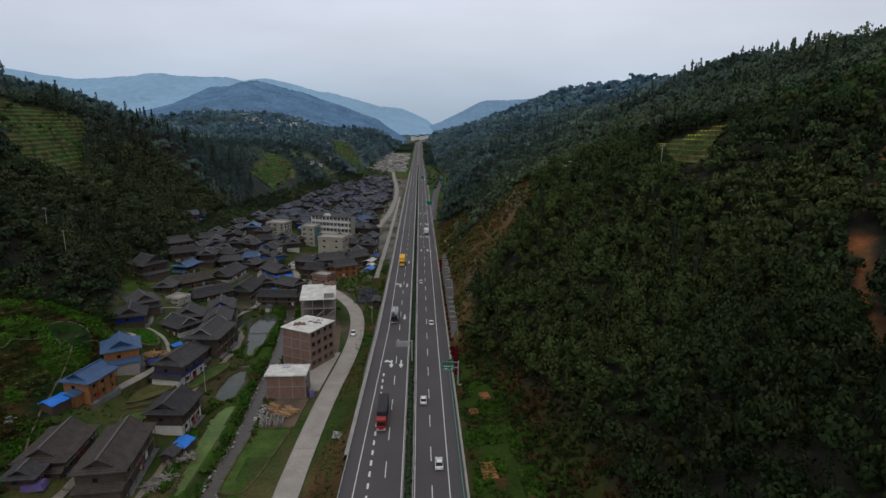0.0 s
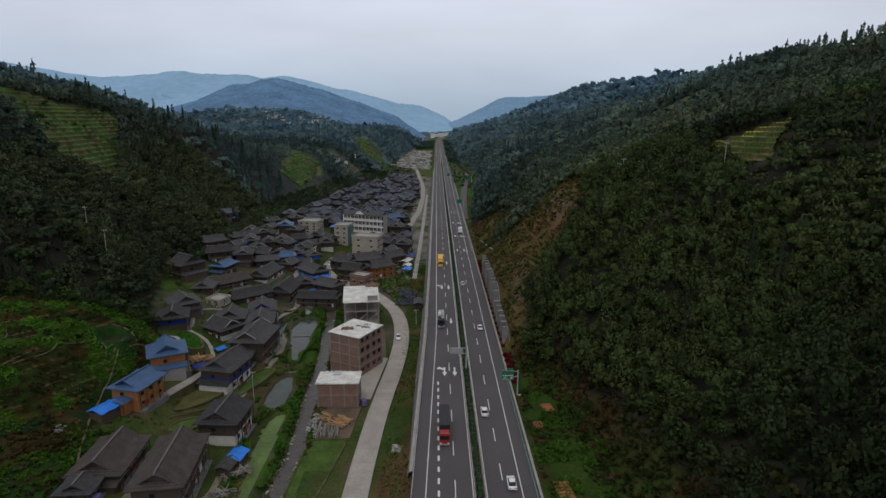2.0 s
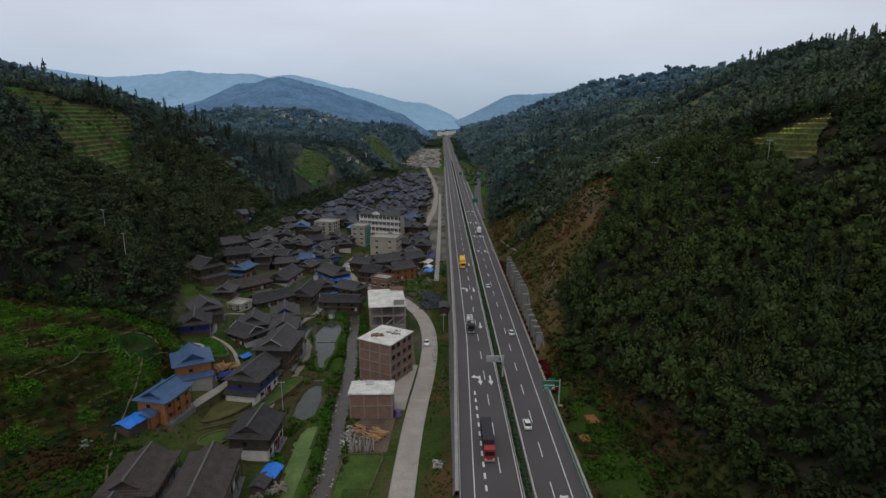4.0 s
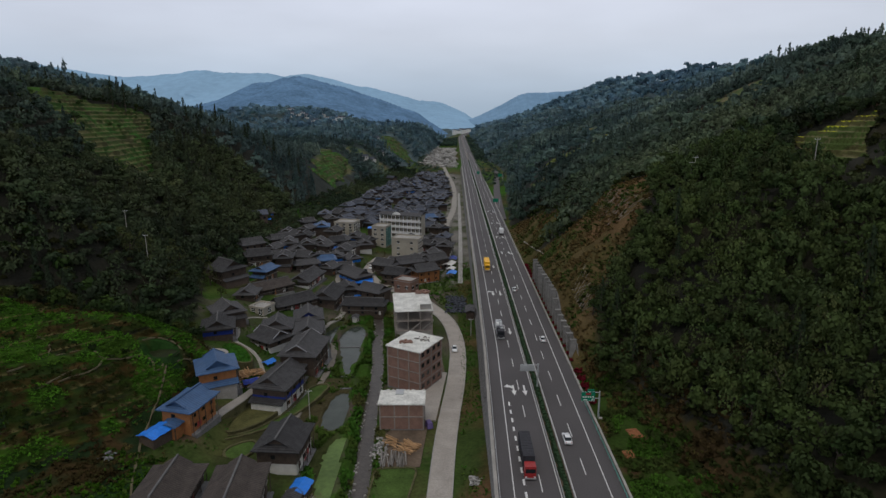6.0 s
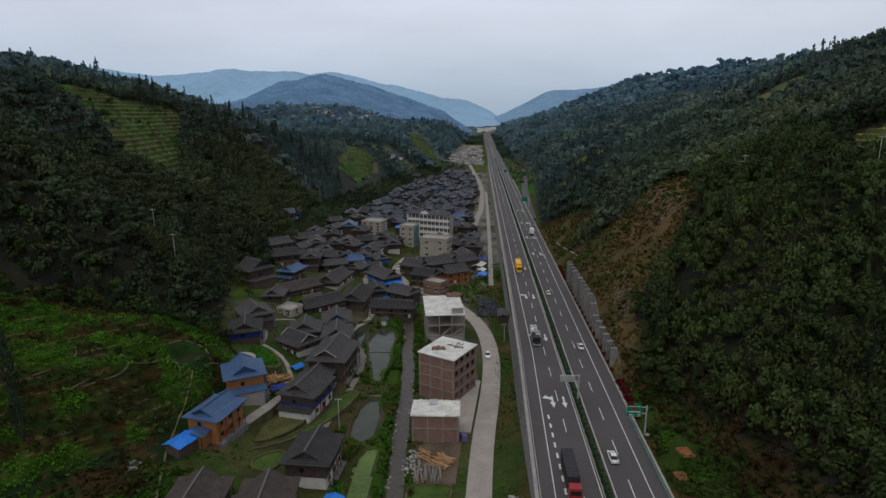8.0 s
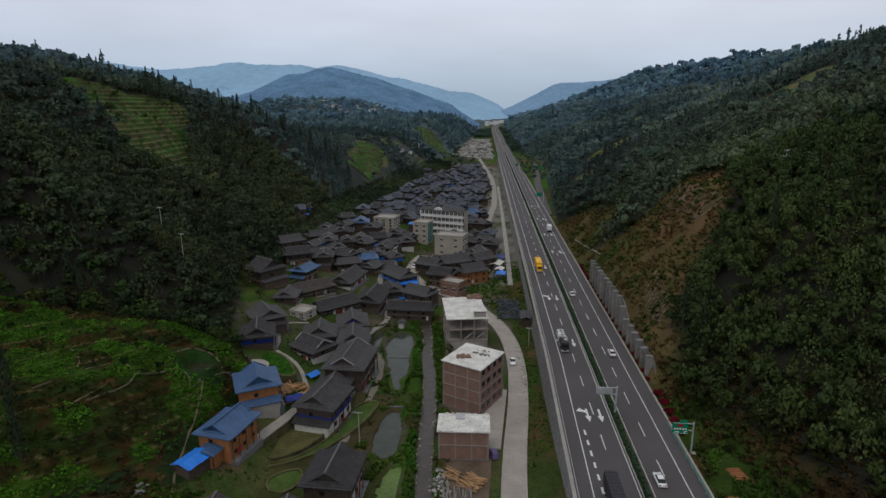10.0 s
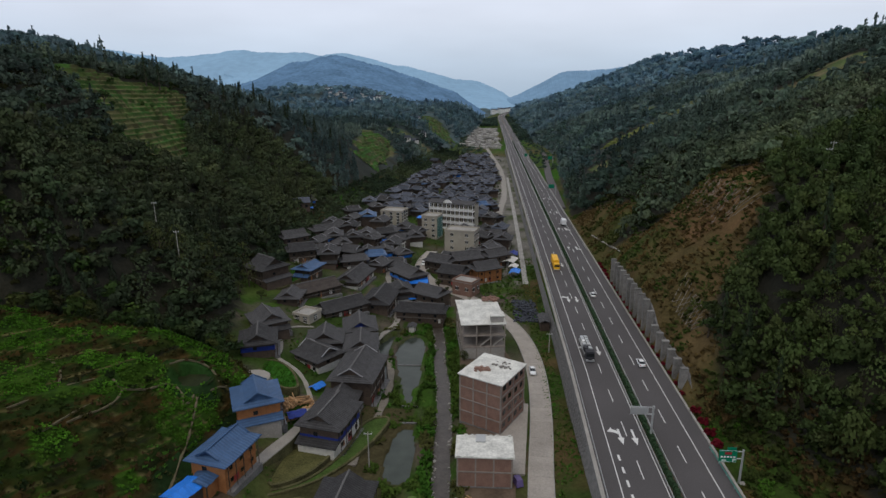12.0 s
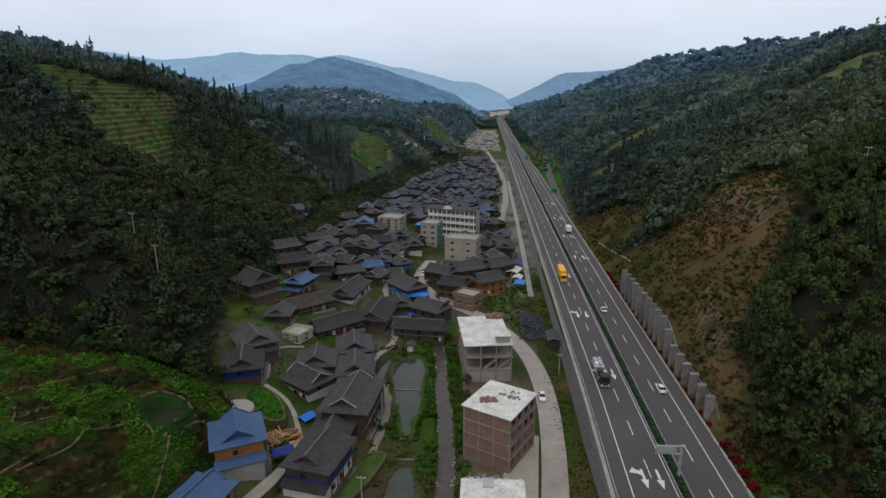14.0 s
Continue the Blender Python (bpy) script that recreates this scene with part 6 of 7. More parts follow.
solid("threshing_floor", Geo().slab(disc, 3.0), M_PATH, "round pale cement threshing floor behind the house", "threshing floor")


def windows_on(ob, L, W, z0, z1, rows, nfront, nside, w=1.5, h=1.5):
    win = Geo().box((0, 0, 0), (w, 0.14, h)).mesh("window", M_GLASSDARK)
    frm = Geo().box((0, -0.03, h / 2), (w + 0.2, 0.12, 0.1)).box((0, -0.03, -h / 2), (w + 0.3, 0.2, 0.12)).box((0, -0.03, 0), (0.08, 0.1, h)).mesh("window_frame", M_WHITE)
    for k in range(rows):
        z = z0 + (z1 - z0) * (k + 0.5) / rows
        for i in range(nfront):
            for sy in (-1, 1):
                o = part("window", win, None, ob)
                o.location, o.rotation_euler = (-L / 2 + L * (i + 0.5) / nfront, sy * (W / 2 + 0.02), z), (0, 0, 0 if sy < 0 else math.pi)
                part("window_frame", frm, None, o)
        for i in range(nside):
            for sx in (-1, 1):
                o = part("window", win, None, ob)
                o.location, o.rotation_euler = (sx * (L / 2 + 0.02), -W / 2 + W * (i + 0.5) / nside, z), (0, 0, sx * math.pi / 2)
                part("window_frame", frm, None, o)


def block_house(x, y, turn, L, W, zt, label, rows, nf, ns, mat=None, side=None, roof=None):
    z0 = gz(x, y) - 0.3
    H = zt - z0
    ob = thing("apartment_house", pose(x, y, z0, 0, 0, turn), label, "building", "rendered blocks in the village")
    part("wall", Geo().box((0, 0, H / 2), (L, W, H)), mat or M_BEIGE, ob)
    if side:
        part("wall_cladding", Geo().box((L / 2 + 0.05, 0, H / 2), (0.1, W * 0.9, H * 0.9)), side, ob, "blue-green sheeted end wall")
    part("roof_slab", Geo().box((0, 0, H + 0.1), (L + 0.5, W + 0.5, 0.22)), roof or M_CONC, ob)
    for sy in (-1, 1):
        part("parapet", Geo().box((0, sy * (W / 2 + 0.1), H + 0.55), (L + 0.4, 0.2, 0.7)), mat or M_BEIGE, ob)
    for sx in (-1, 1):
        part("parapet", Geo().box((sx * (L / 2 + 0.1), 0, H + 0.55), (0.2, W - 0.1, 0.7)), mat or M_BEIGE, ob)
    windows_on(ob, L, W, 0.6, H, rows, nf, ns)
    return ob


block_house(-95, 384, -12, 13, 11, 8.0, "four-storey beige rendered block with a flat roof", 4, 3, 3)
block_house(-71, 370, -14, 9, 10, 8.0, "four-storey beige block with a blue-green end wall", 4, 2, 2, None, M_GREENGLASS)
block_house(-53, 346, -14, 16, 10, 5.6, "three-storey pale green-beige block with a flat roof", 3, 2, 3)
block_house(-99.5, 229.0, -20, 6.5, 6.5, 3.6, "small two-storey cream house with a tiled roof", 2, 2, 1)
block_house(-48.0, 277.0, -28, 9, 7, 0.4, "low unfinished brown brick house", 1, 2, 2, M_BRICK)
block_house(-85.0, 330.0, -10, 8, 7, 2.0, "small white-walled house with a flat roof", 2, 2, 2, M_LIME)


def school():
    x, y, z0, zt, L, W = -60.5, 397, -5.2, 10.6, 29, 9
    H = zt - z0
    ob = thing("school", pose(x, y, z0, 0, 0, -20), "white four-storey school with open galleries and a rounded pediment", "school")
    part("wall", Geo().box((0, 1.5, H / 2), (L, W - 3, H)), M_BEIGE, ob)
    fh = H / 4
    for k in range(4):
        z = fh * (k + 1)
        part("gallery_slab", Geo().box((0, -W / 2 + 1.2, z - 0.1), (L, 3.2, 0.3)), M_WHITE, ob)
        part("balustrade", Geo().box((0, -W / 2 - 0.3, z - fh + 0.75), (L, 0.15, 1.1)), M_WHITE, ob)
        for i in range(11):
            part("pillar", Geo().box((-L / 2 + 0.3 + (L - 0.6) * i / 10, -W / 2 - 0.2, z - fh / 2), (0.45, 0.4, fh)), M_WHITE, ob)
        for i in range(10):
            part("window", Geo().box((-L / 2 + L * (i + 0.5) / 10, -W / 2 + 2.95, z - fh / 2), (1.8, 0.12, 1.6)), M_GLASSDARK, ob)
    part("roof", Geo().slab([(-L / 2 - 0.5, -W / 2 - 0.8, H + 0.3), (L / 2 + 0.5, -W / 2 - 0.8, H + 0.3), (L / 2 + 0.5, 0, H + 1.7), (-L / 2 - 0.5, 0, H + 1.7)], 0.3).slab([(-L / 2 - 0.5, 0, H + 1.7), (L / 2 + 0.5, 0, H + 1.7), (L / 2 + 0.5, W / 2 + 0.6, H + 0.3), (-L / 2 - 0.5, W / 2 + 0.6, H + 0.3)], 0.3), M_ROOF, ob)
    arc = [(2.8 * math.cos(math.pi * k / 12) - 2.0, -W / 2 - 0.6, H + 0.2 + 2.0 * math.sin(math.pi * k / 12)) for k in range(13)]
    back = [(a, b + 0.6, c) for a, b, c in arc]
    part("pediment", Geo().poly(arc + back, [tuple(range(13))[::-1], tuple(range(13, 26))] + [(i, i + 1, 14 + i, 13 + i) for i in range(12)] + [(12, 0, 13, 25)]), M_WHITE, ob)


school()


def farmhouse(x, y, turn, L, W, h, wall, label, group="distant farmhouses"):
    ob = thing("farmhouse", pose(x, y, gz(x, y) - 0.5, 0, 0, turn), label, "house", group)
    part("wall", Geo().box((0, 0, h / 2), (L, W, h)), wall, ob)
    e, t = W / 2 + 0.7, h + 0.32 * W
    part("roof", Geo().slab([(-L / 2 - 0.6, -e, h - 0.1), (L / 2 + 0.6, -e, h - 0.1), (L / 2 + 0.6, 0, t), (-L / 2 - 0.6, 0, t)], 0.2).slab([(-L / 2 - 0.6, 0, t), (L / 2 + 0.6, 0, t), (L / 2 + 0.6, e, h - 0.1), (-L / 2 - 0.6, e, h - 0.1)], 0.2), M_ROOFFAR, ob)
    win = Geo().box((0, 0, 0), (1.4, 0.1, 1.3)).mesh("window", M_GLASSDARK)
    for k in range(3):
        part("window", win, None, ob).location = ((k - 1) * L / 3.2, -W / 2 - 0.03, h * 0.62)


rr = random.Random(77)
for x, y in ((-404, 1400), (-389, 1412), (-372, 1404), (-420, 1432), (-350, 1370), (-327, 1430), (-312, 1418), (-338, 1446), (-300, 1440), (215, 1476), (204, 1500)):
    farmhouse(x, y, rr.uniform(-40, 40), rr.uniform(11, 18), rr.uniform(8, 11), rr.uniform(7, 11), M_WHITE, "pale farmhouse on a distant hillside")
for x, y in ((-135.4, 720), (-128, 728), (-149, 925), (-97, 672), (-141.5, 352), (-126, 790)):
    farmhouse(x, y, rr.uniform(-40, 40), 10, 7, 5.5, M_LIME if y > 700 else M_WOODDARK, "small farmhouse on the slope above the village")
for k in range(26):
    y = rr.uniform(2450, 3000)
    farmhouse(float(bend(y)) + rr.choice((-1, 1)) * rr.uniform(24, 75), y, rr.uniform(-30, 30), rr.uniform(12, 26), rr.uniform(10, 14), rr.uniform(8, 20), M_WHITE, "pale block of the town at the valley's end", "town at the valley's end")


# ---------------------------------------------------------------- sheds, tarpaulins, poles
def shed(x, y, turn, L, W, h, roof, label, wall=None):
    z0 = gz(x, y)
    ob = thing("shed", pose(x, y, z0, 0, 0, turn), label, "shed", "sheds and lean-tos")
    for u in (-1, 1):
        for v in (-1, 1):
            part("post", Geo().box((u * (L / 2 - 0.2), v * (W / 2 - 0.2), h / 2 - 0.2), (0.2, 0.2, h + 0.4)), M_WOODDARK, ob)
    n = 8
    pts = []
    r = random.Random(int(x * 3 + y))
    for i in range(n + 1):
        for j in range(3):
            pts.append((-L / 2 - 0.3 + (L + 0.6) * i / n, (j - 1) * (W / 2 + 0.3), h + (0.7 if j == 1 else 0) + r.uniform(-0.1, 0.1)))
    low = [(a, b, c - 0.08) for a, b, c in pts]
    m = len(pts)
    fs = [(3 * i + j, 3 * i + 3 + j, 3 * i + 4 + j, 3 * i + j + 1) for i in range(n) for j in range(2)]
    fs += [tuple(m + k for k in f[::-1]) for f in fs]
    part("roof", Geo().poly(pts + low, fs), roof, ob)
    if wall:
        part("wall", Geo().box((0, 0, h / 2 - 0.3), (L - 0.5, W - 0.5, h + 0.3)), wall, ob)
    return ob


shed(-95.0, 139.6, 70, 6.0, 4.6, 2.6, M_TARP, "lean-to roofed with a bright blue tarpaulin", M_WOODDARK)
shed(-92.8, 143.5, 78, 4.6, 4.4, 3.2, M_BLUEROOF, "low annexe with a blue tiled roof", M_WOODNEW)
shed(-58.6, 128.4, 80, 4.4, 3.6, 2.2, M_TARP, "timber shed under a bright blue tarpaulin", M_WOODDARK)
shed(-59.6, 124.6, 80, 4.4, 3.4, 2.2, M_ROOF, "small timber shed with a dark tiled roof", M_WOODDARK)
shed(-84.5, 172.5, 30, 4.0, 3.0, 1.6, M_DARKBLUE, "stack of boards under dark blue sheeting")
shed(-84.0, 187.5, 60, 3.2, 2.4, 1.0, M_TARP, "heap under a pale blue tarpaulin beside the path")
shed(-66.5, 262.5, 20, 7.0, 5.0, 3.4, M_TARP, "market shed under a bright blue tarpaulin")
shed(-68.5, 277.0, 10, 9.0, 4.0, 4.2, M_TARP, "long awning of bright blue tarpaulin on the timber house")
shed(-91.5, 329.0, 15, 6.5, 5.0, 3.6, M_TARP, "shed roofed with bright blue sheets")
shed(-28.5, 318.0, 70, 8.0, 5.0, 3.0, M_LIME, "white-sheeted shed beside the channel")
shed(-27.0, 301.0, 80, 6.0, 4.0, 2.6, M_TARP, "low stall under bright blue sheeting beside the channel")
shed(-27.4, 309.5, 75, 5.0, 3.6, 2.4, M_LIME, "low stall under white sheeting beside the channel")
shed(-26.4, 331.0, 85, 6.5, 3.6, 2.6, M_DARKBLUE, "low stall under dark blue sheeting beside the channel")
shed(-19.3, 243.0, 90, 8.0, 3.4, 3.2, M_ROOF, "dark open shed against the retaining wall", M_WOODDARK)
shed(-65.0, 236.0, 90, 3.0, 2.6, 2.4, M_ROOF, "tiny white-walled hut with a tiled roof beside the pond", M_LIME)
shed(-75.0, 375.0, 170, 9, 7, 9.5, M_TARP, "bright blue sheet roof between the blocks", M_WOODDARK)


def utility_pole(x, y, h, label="slender grey concrete utility pole"):
    ob = thing("utility_pole", pose(x, y, gz(x, y) - 0.2), label, "utility pole", "utility poles")
    part("shaft", Geo().tube((0, 0, 0), (0, 0, h), 0.17, 0.1, 8), M_CONC, ob)
    part("crossarm", Geo().box((0, 0, h - 0.5), (1.8, 0.12, 0.14)), M_STEEL, ob)
    for sx in (-0.8, 0, 0.8):
        part("insulator", Geo().tube((sx, 0, h - 0.43), (sx, 0, h - 0.15), 0.06, 0.04, 6), M_WHITE, ob)
    return ob


utility_pole(-136.4, 219.6, 14)
utility_pole(-150.0, 232.0, 13)
utility_pole(-64.6, 160.5, 9, "slender grey pole at the paddy's edge")
utility_pole(-19.5, 222.0, 7, "pale concrete pole on the verge")
utility_pole(59.0, 229.0, 9, "twin-armed utility pole on the wooded slope")
utility_pole(61.0, 231.0, 9, "twin-armed utility pole on the wooded slope")
utility_pole(88.0, 206.0, 12)
for x, y, t in ((-100.5, 339, 20), (-99, 306, 70), (-119.5, 291, 10), (-87, 441, 30), (-64, 420, 80), (-48, 470, 15), (-139, 357, 20)):
    shed(x, y, t, 6.0, 4.0, 2.8, M_TARP, "open shelter roofed with bright blue tarpaulin among the houses")


# ---------------------------------------------------------------- stepped fields
def stepped(name, box, res, step, mask, palette, label, lift=0.35, seed=0, rim=(0.14, 0.125, 0.065), lush=None, wide=0.0, bloom=None):
    """Terraced fields: flat treads with short steep risers."""
    x0, x1, y0, y1 = box
    X, Y = np.meshgrid(np.arange(x0, x1, res), np.arange(y0, y1, res))
    Z = ground(X, Y) + 0.8 * fbm(X / 14, Y / 14, 2)
    q = Z / step
    k, f = np.floor(q), q - np.floor(q)
    rise = np.clip((f - 0.66) / 0.34, 0, 1)
    ZT = (k + rise * rise * (3 - 2 * rise)) * step + lift
    ok = mask(X, Y)
    plot = vnoise(X / 11 + 13.7 * k + seed, Y / 17 + 7.1 * k) + 0.5
    pal = np.array(palette)
    idx = np.clip((plot * 1.25 - 0.12) * len(pal), 0, len(pal) - 1).astype(int)
    col = pal[idx] * (1 + 0.5 * fbm(X / 3, Y / 3, 2))[..., None]
    col = np.where((rise > 0.04)[..., None], col * 0.55 + np.array([0.012, 0.014, 0.004])  # grassed risers
                   , col)
    if lush:
        col = np.where((lush(X, Y) > 0.02)[..., None], np.array([0.026, 0.056, 0.003]) * (1 + 0.6 * fbm(X / 2, Y / 2, 2))[..., None], col)
    if bloom:
        col = np.where((bloom(X, Y) & (rise < 0.04))[..., None], np.array([0.42, 0.44, 0.02]) * (1 + 0.5 * fbm(X / 2, Y / 2, 2))[..., None], col)
    edge = (f > 0.60 - 0.5 * wide) & (f <= 0.70) & (fbm(X / 9 + 4, Y / 9, 2) > -0.15 - wide)
    col = np.where(edge[..., None], np.array(rim), col)
    ny, nx = X.shape
    idxs = np.arange(nx * ny).reshape(ny, nx)
    F = np.stack([idxs[:-1, :-1], idxs[:-1, 1:], idxs[1:, 1:], idxs[1:, :-1]], -1).reshape(-1, 4)
    keep = ok.ravel()[F].all(1)
    F = F[keep]
    used, inv = np.unique(F, return_inverse=True)
    V = np.stack([X, Y, ZT], -1).reshape(-1, 3)[used]
    F = inv.reshape(-1, 4)
    me = bpy.data.meshes.new(name)
    me.from_pydata(V.tolist(), [], F.tolist())
    me.materials.append(M_GROUND)
    paint(me, "cover", np.clip(col.reshape(-1, 3)[used], 0.008, 0.8))
    me.update()
    return tagged(new(name, me), label, "terraced fields", "", "structure")


GREENS = [(0.040, 0.098, 0.024), (0.058, 0.092, 0.026), (0.068, 0.078, 0.032), (0.032, 0.070, 0.020), (0.068, 0.066, 0.034), (0.046, 0.120, 0.026)]
stepped("terrace_hill", (-285, -165, 280, 420), 0.6, 2.2, terraces, GREENS, "green and straw-coloured terraced fields high on the hill", rim=(0.15, 0.14, 0.065), wide=0.1)
def rape_strip(x, y):
    """The uppermost strips of the slope's terraces, in flower."""
    return (y > 239.5 + 0.1 * (x - 110) + 5 * vnoise(x / 7, y / 30)) & (np.abs(vnoise(x / 9 + 3, y / 40)) < 0.36)


stepped("terrace_slope", (85, 145, 190, 270), 0.7, 1.9, terraces, [(0.085, 0.080, 0.034), (0.06, 0.090, 0.026), (0.065, 0.095, 0.028), (0.080, 0.070, 0.032), (0.085, 0.09, 0.03)], "terraced fields with bright yellow rape flowers", seed=3, bloom=rape_strip)
stepped("terrace_far_slope", (55, 200, 570, 710), 1.2, 2.0, terraces, [(0.10, 0.12, 0.035), (0.12, 0.13, 0.04), (0.07, 0.10, 0.03)], "pale green terraced fields on the far slope")
stepped("terrace_far_hill", (-200, -110, 510, 690), 1.4, 2.0, terraces, GREENS, "green terraced fields behind the village")
stepped("terrace_valley_end", (-200, -85, 880, 1140), 2.2, 2.6, terraces, GREENS, "distant green terraced fields")


def knoll_mask(x, y):
    return knoll_fields(x, y) & (ground(x, y) > 3.0) & ~in_pond(x, y, 1.5)


def crop_plot(x, y):
    return vnoise(x / 8 + 2, y / 5.5 + 0.25 * x / 8)


stepped("terrace_knoll", (-232, -94, 60, 186), 0.8, 1.5, knoll_mask, [(0.018, 0.026, 0.003), (0.016, 0.018, 0.004), (0.022, 0.038, 0.004), (0.046, 0.030, 0.010), (0.020, 0.034, 0.003), (0.034, 0.030, 0.006)], "terraced vegetable plots on the knoll", lift=0.15, seed=9, rim=(0.105, 0.092, 0.038), lush=crop_plot)


# ---------------------------------------------------------------- low plants
def tuft_template(seed, blades=6):
    r = np.random.RandomState(seed)
    V, N = [], []
    for k in range(blades):
        q = r.uniform(0, 6.283)
        d = np.array([math.cos(q), math.sin(q), 0])
        o = np.array([r.uniform(-0.4, 0.4), r.uniform(-0.4, 0.4), 0])
        lean = d * r.uniform(0.3, 0.9)
        w = np.array([-d[1], d[0], 0]) * r.uniform(0.18, 0.4)
        h = r.uniform(0.35, 0.8)
        V += [o - w, o + w, o + lean + w * 0.6 + (0, 0, h), o + lean - w * 0.5 + (0, 0, h * 0.9)]
        nn = d * 0.5 + (0, 0, 0.85)
        N += [nn / np.linalg.norm(nn)] * 4
    return np.array(V), np.array(N)


TUFTS = [tuft_template(k) for k in range(6)]
BUSHES = [crown_template("broad", 28, 90 + k) for k in range(4)]


def low_plants(name, X, Y, size, tints, label, bush=0.0, seed=0, zadd=0.0, level=None):
    r = np.random.RandomState(seed)
    Z = cut_ponds(X, Y, ground(X, Y)) if level is None else np.full(X.shape, level)
    VV, NN, CC = [], [], []
    tn = vnoise(X / 9 + seed, Y / 9) + 0.5
    for x, y, z, k in zip(X, Y, Z, tn):
        b = r.rand() < bush
        V, N = BUSHES[r.randint(4)] if b else TUFTS[r.randint(6)]
        q = r.uniform(0, 6.283)
        c, s = math.cos(q), math.sin(q)
        R = np.array([[c, s, 0], [-s, c, 0], [0, 0, 1]])
        sc = size * r.uniform(0.6, 1.4) * (1.5 if b else 1.0)
        VV.append((V * sc) @ R + (x, y, z + zadd - (0.25 * sc if b else 0.05)))
        NN.append(N @ R)
        t = np.array(tints[min(len(tints) - 1, int(k * len(tints)))]) * r.uniform(0.65, 1.3)
        CC.append(np.broadcast_to(t, V.shape))
    return tagged(new(name, leaf_mesh(name, np.concatenate(VV), np.concatenate(NN), np.concatenate(CC), M_CROP, False)), label, "vegetation", "", "stuff")


def scatter(n, box, keep, seed):
    r = np.random.RandomState(seed)
    X, Y = r.uniform(box[0], box[1], n), r.uniform(box[2], box[3], n)
    k = keep(X, Y)
    return X[k], Y[k]


def clear_of_houses(x, y):
    ok = np.ones(x.shape, bool)
    for a, b, c in BUILT:
        ok &= (x - a) ** 2 + (y - b) ** 2 > (c + 0.5) ** 2
    return ok


G1 = [(0.042, 0.086, 0.015), (0.058, 0.098, 0.018), (0.046, 0.118, 0.016), (0.078, 0.084, 0.027)]
X, Y = scatter(26000, (-190, -94, 70, 186), lambda x, y: knoll_mask(x, y) & (crop_plot(x, y) > 0.04), 1)
Y = np.round(Y / 0.9) * 0.9 + 0.12 * np.sin(X * 3)  # sown in rows
low_plants("knoll_crops", X, Y, 0.5, [(0.042, 0.110, 0.010), (0.054, 0.142, 0.012), (0.068, 0.172, 0.016), (0.056, 0.112, 0.014)], "leafy green vegetables in dense plots on the knoll", 0.0, 2, 0.3)
X, Y = scatter(9000, (-190, -94, 70, 186), lambda x, y: knoll_mask(x, y) & (crop_plot(x, y) < 0.02), 91)
low_plants("knoll_weeds", X, Y, 0.6, [(0.020, 0.034, 0.007), (0.036, 0.034, 0.010), (0.048, 0.032, 0.014), (0.026, 0.046, 0.008)], "brown and dark green weeds between the knoll's plots", 0.03, 92, 0.2)
X, Y = scatter(4200, (-150, -84, 78, 134), lambda x, y: (x < -85 - 0.15 * (y - 100)) & (ground(x, y) <= 3.2) & clear_of_houses(x, y), 95)
low_plants("knoll_foot_weeds", X, Y, 0.7, [(0.022, 0.050, 0.006), (0.034, 0.082, 0.006), (0.044, 0.034, 0.012), (0.030, 0.060, 0.008)], "green weeds and brown stalks at the foot of the knoll", 0.04, 96, 0.1)
X, Y = scatter(1500, (-106, -87, 181, 198), lambda x, y: outside(x, y, LUSH) < -0.5, 97)
X = np.round(X / 0.7) * 0.7
low_plants("leafy_crop", X, Y, 0.42, [(0.040, 0.120, 0.014), (0.052, 0.150, 0.018)], "leafy green vegetables in rows beside the round floor", 0.0, 98, 0.0, 1.62)
GRASSPLOT = [(-120, 263), (-119.5, 271), (-114.5, 281), (-112, 277), (-112.4, 266), (-115, 252)]
X, Y = scatter(2200, (-121, -110, 246, 286), lambda x, y: outside(x, y, GRASSPLOT) < -0.3, 99)
low_plants("terrace_crop", X, Y, 0.42, [(0.040, 0.115, 0.016), (0.050, 0.135, 0.018)], "leafy green crop on a terrace among the houses", 0.0, 100, 0.0, 5.22)
X, Y = scatter(420, (-190, -94, 70, 186), lambda x, y: knoll_mask(x, y) & (vnoise(x / 15 + 6, y / 15) > 0.08), 93)
low_plants("knoll_bushes", X, Y, 1.5, [(0.014, 0.024, 0.008), (0.020, 0.032, 0.009), (0.030, 0.028, 0.010)], "dark bushes on the terraced knoll", 1.0, 94, 0.2)
X, Y = scatter(15000, (-76, -43, 95, 262), lambda x, y: ((np.abs(np.abs(x - stream_x(y)) - 3.9) < 1.4) | (in_pond(x, y, 3.4) & ~in_pond(x, y, 1.3))) & ~in_pond(x, y, 1.3) & (vnoise(x / 5 + 3, y / 5) > -0.2), 3)
low_plants("bank_grass", X, Y, 0.9, G1, "lush green grass and weeds along the stream and ponds", 0.05, 4)
X, Y = scatter(2600, (-24, -16.8, 95, 330), lambda x, y: vnoise(x / 6, y / 12) > -0.1, 5)
low_plants("verge_grass", X, Y, 0.45, G1 + [(0.12, 0.095, 0.03)], "rough grass and weeds on the road's verge", 0.0, 6)
X, Y = scatter(5200, (10.4, 34, 84, 182), lambda x, y: (x < right_foot(y) + 5) & (vnoise(x / 3.5, y / 6) > -0.15), 7)
low_plants("roadside_garden", X, Y, 0.7, [(0.036, 0.078, 0.011), (0.048, 0.108, 0.014), (0.042, 0.060, 0.015), (0.075, 0.070, 0.020)], "bright green vegetable rows and weeds beside the road", 0.03, 8)
X, Y = scatter(14000, (12, 70, 165, 430), lambda x, y: (scar(x, y) > 0.25) & (vnoise(x / 6, y / 6) > -0.25), 9)
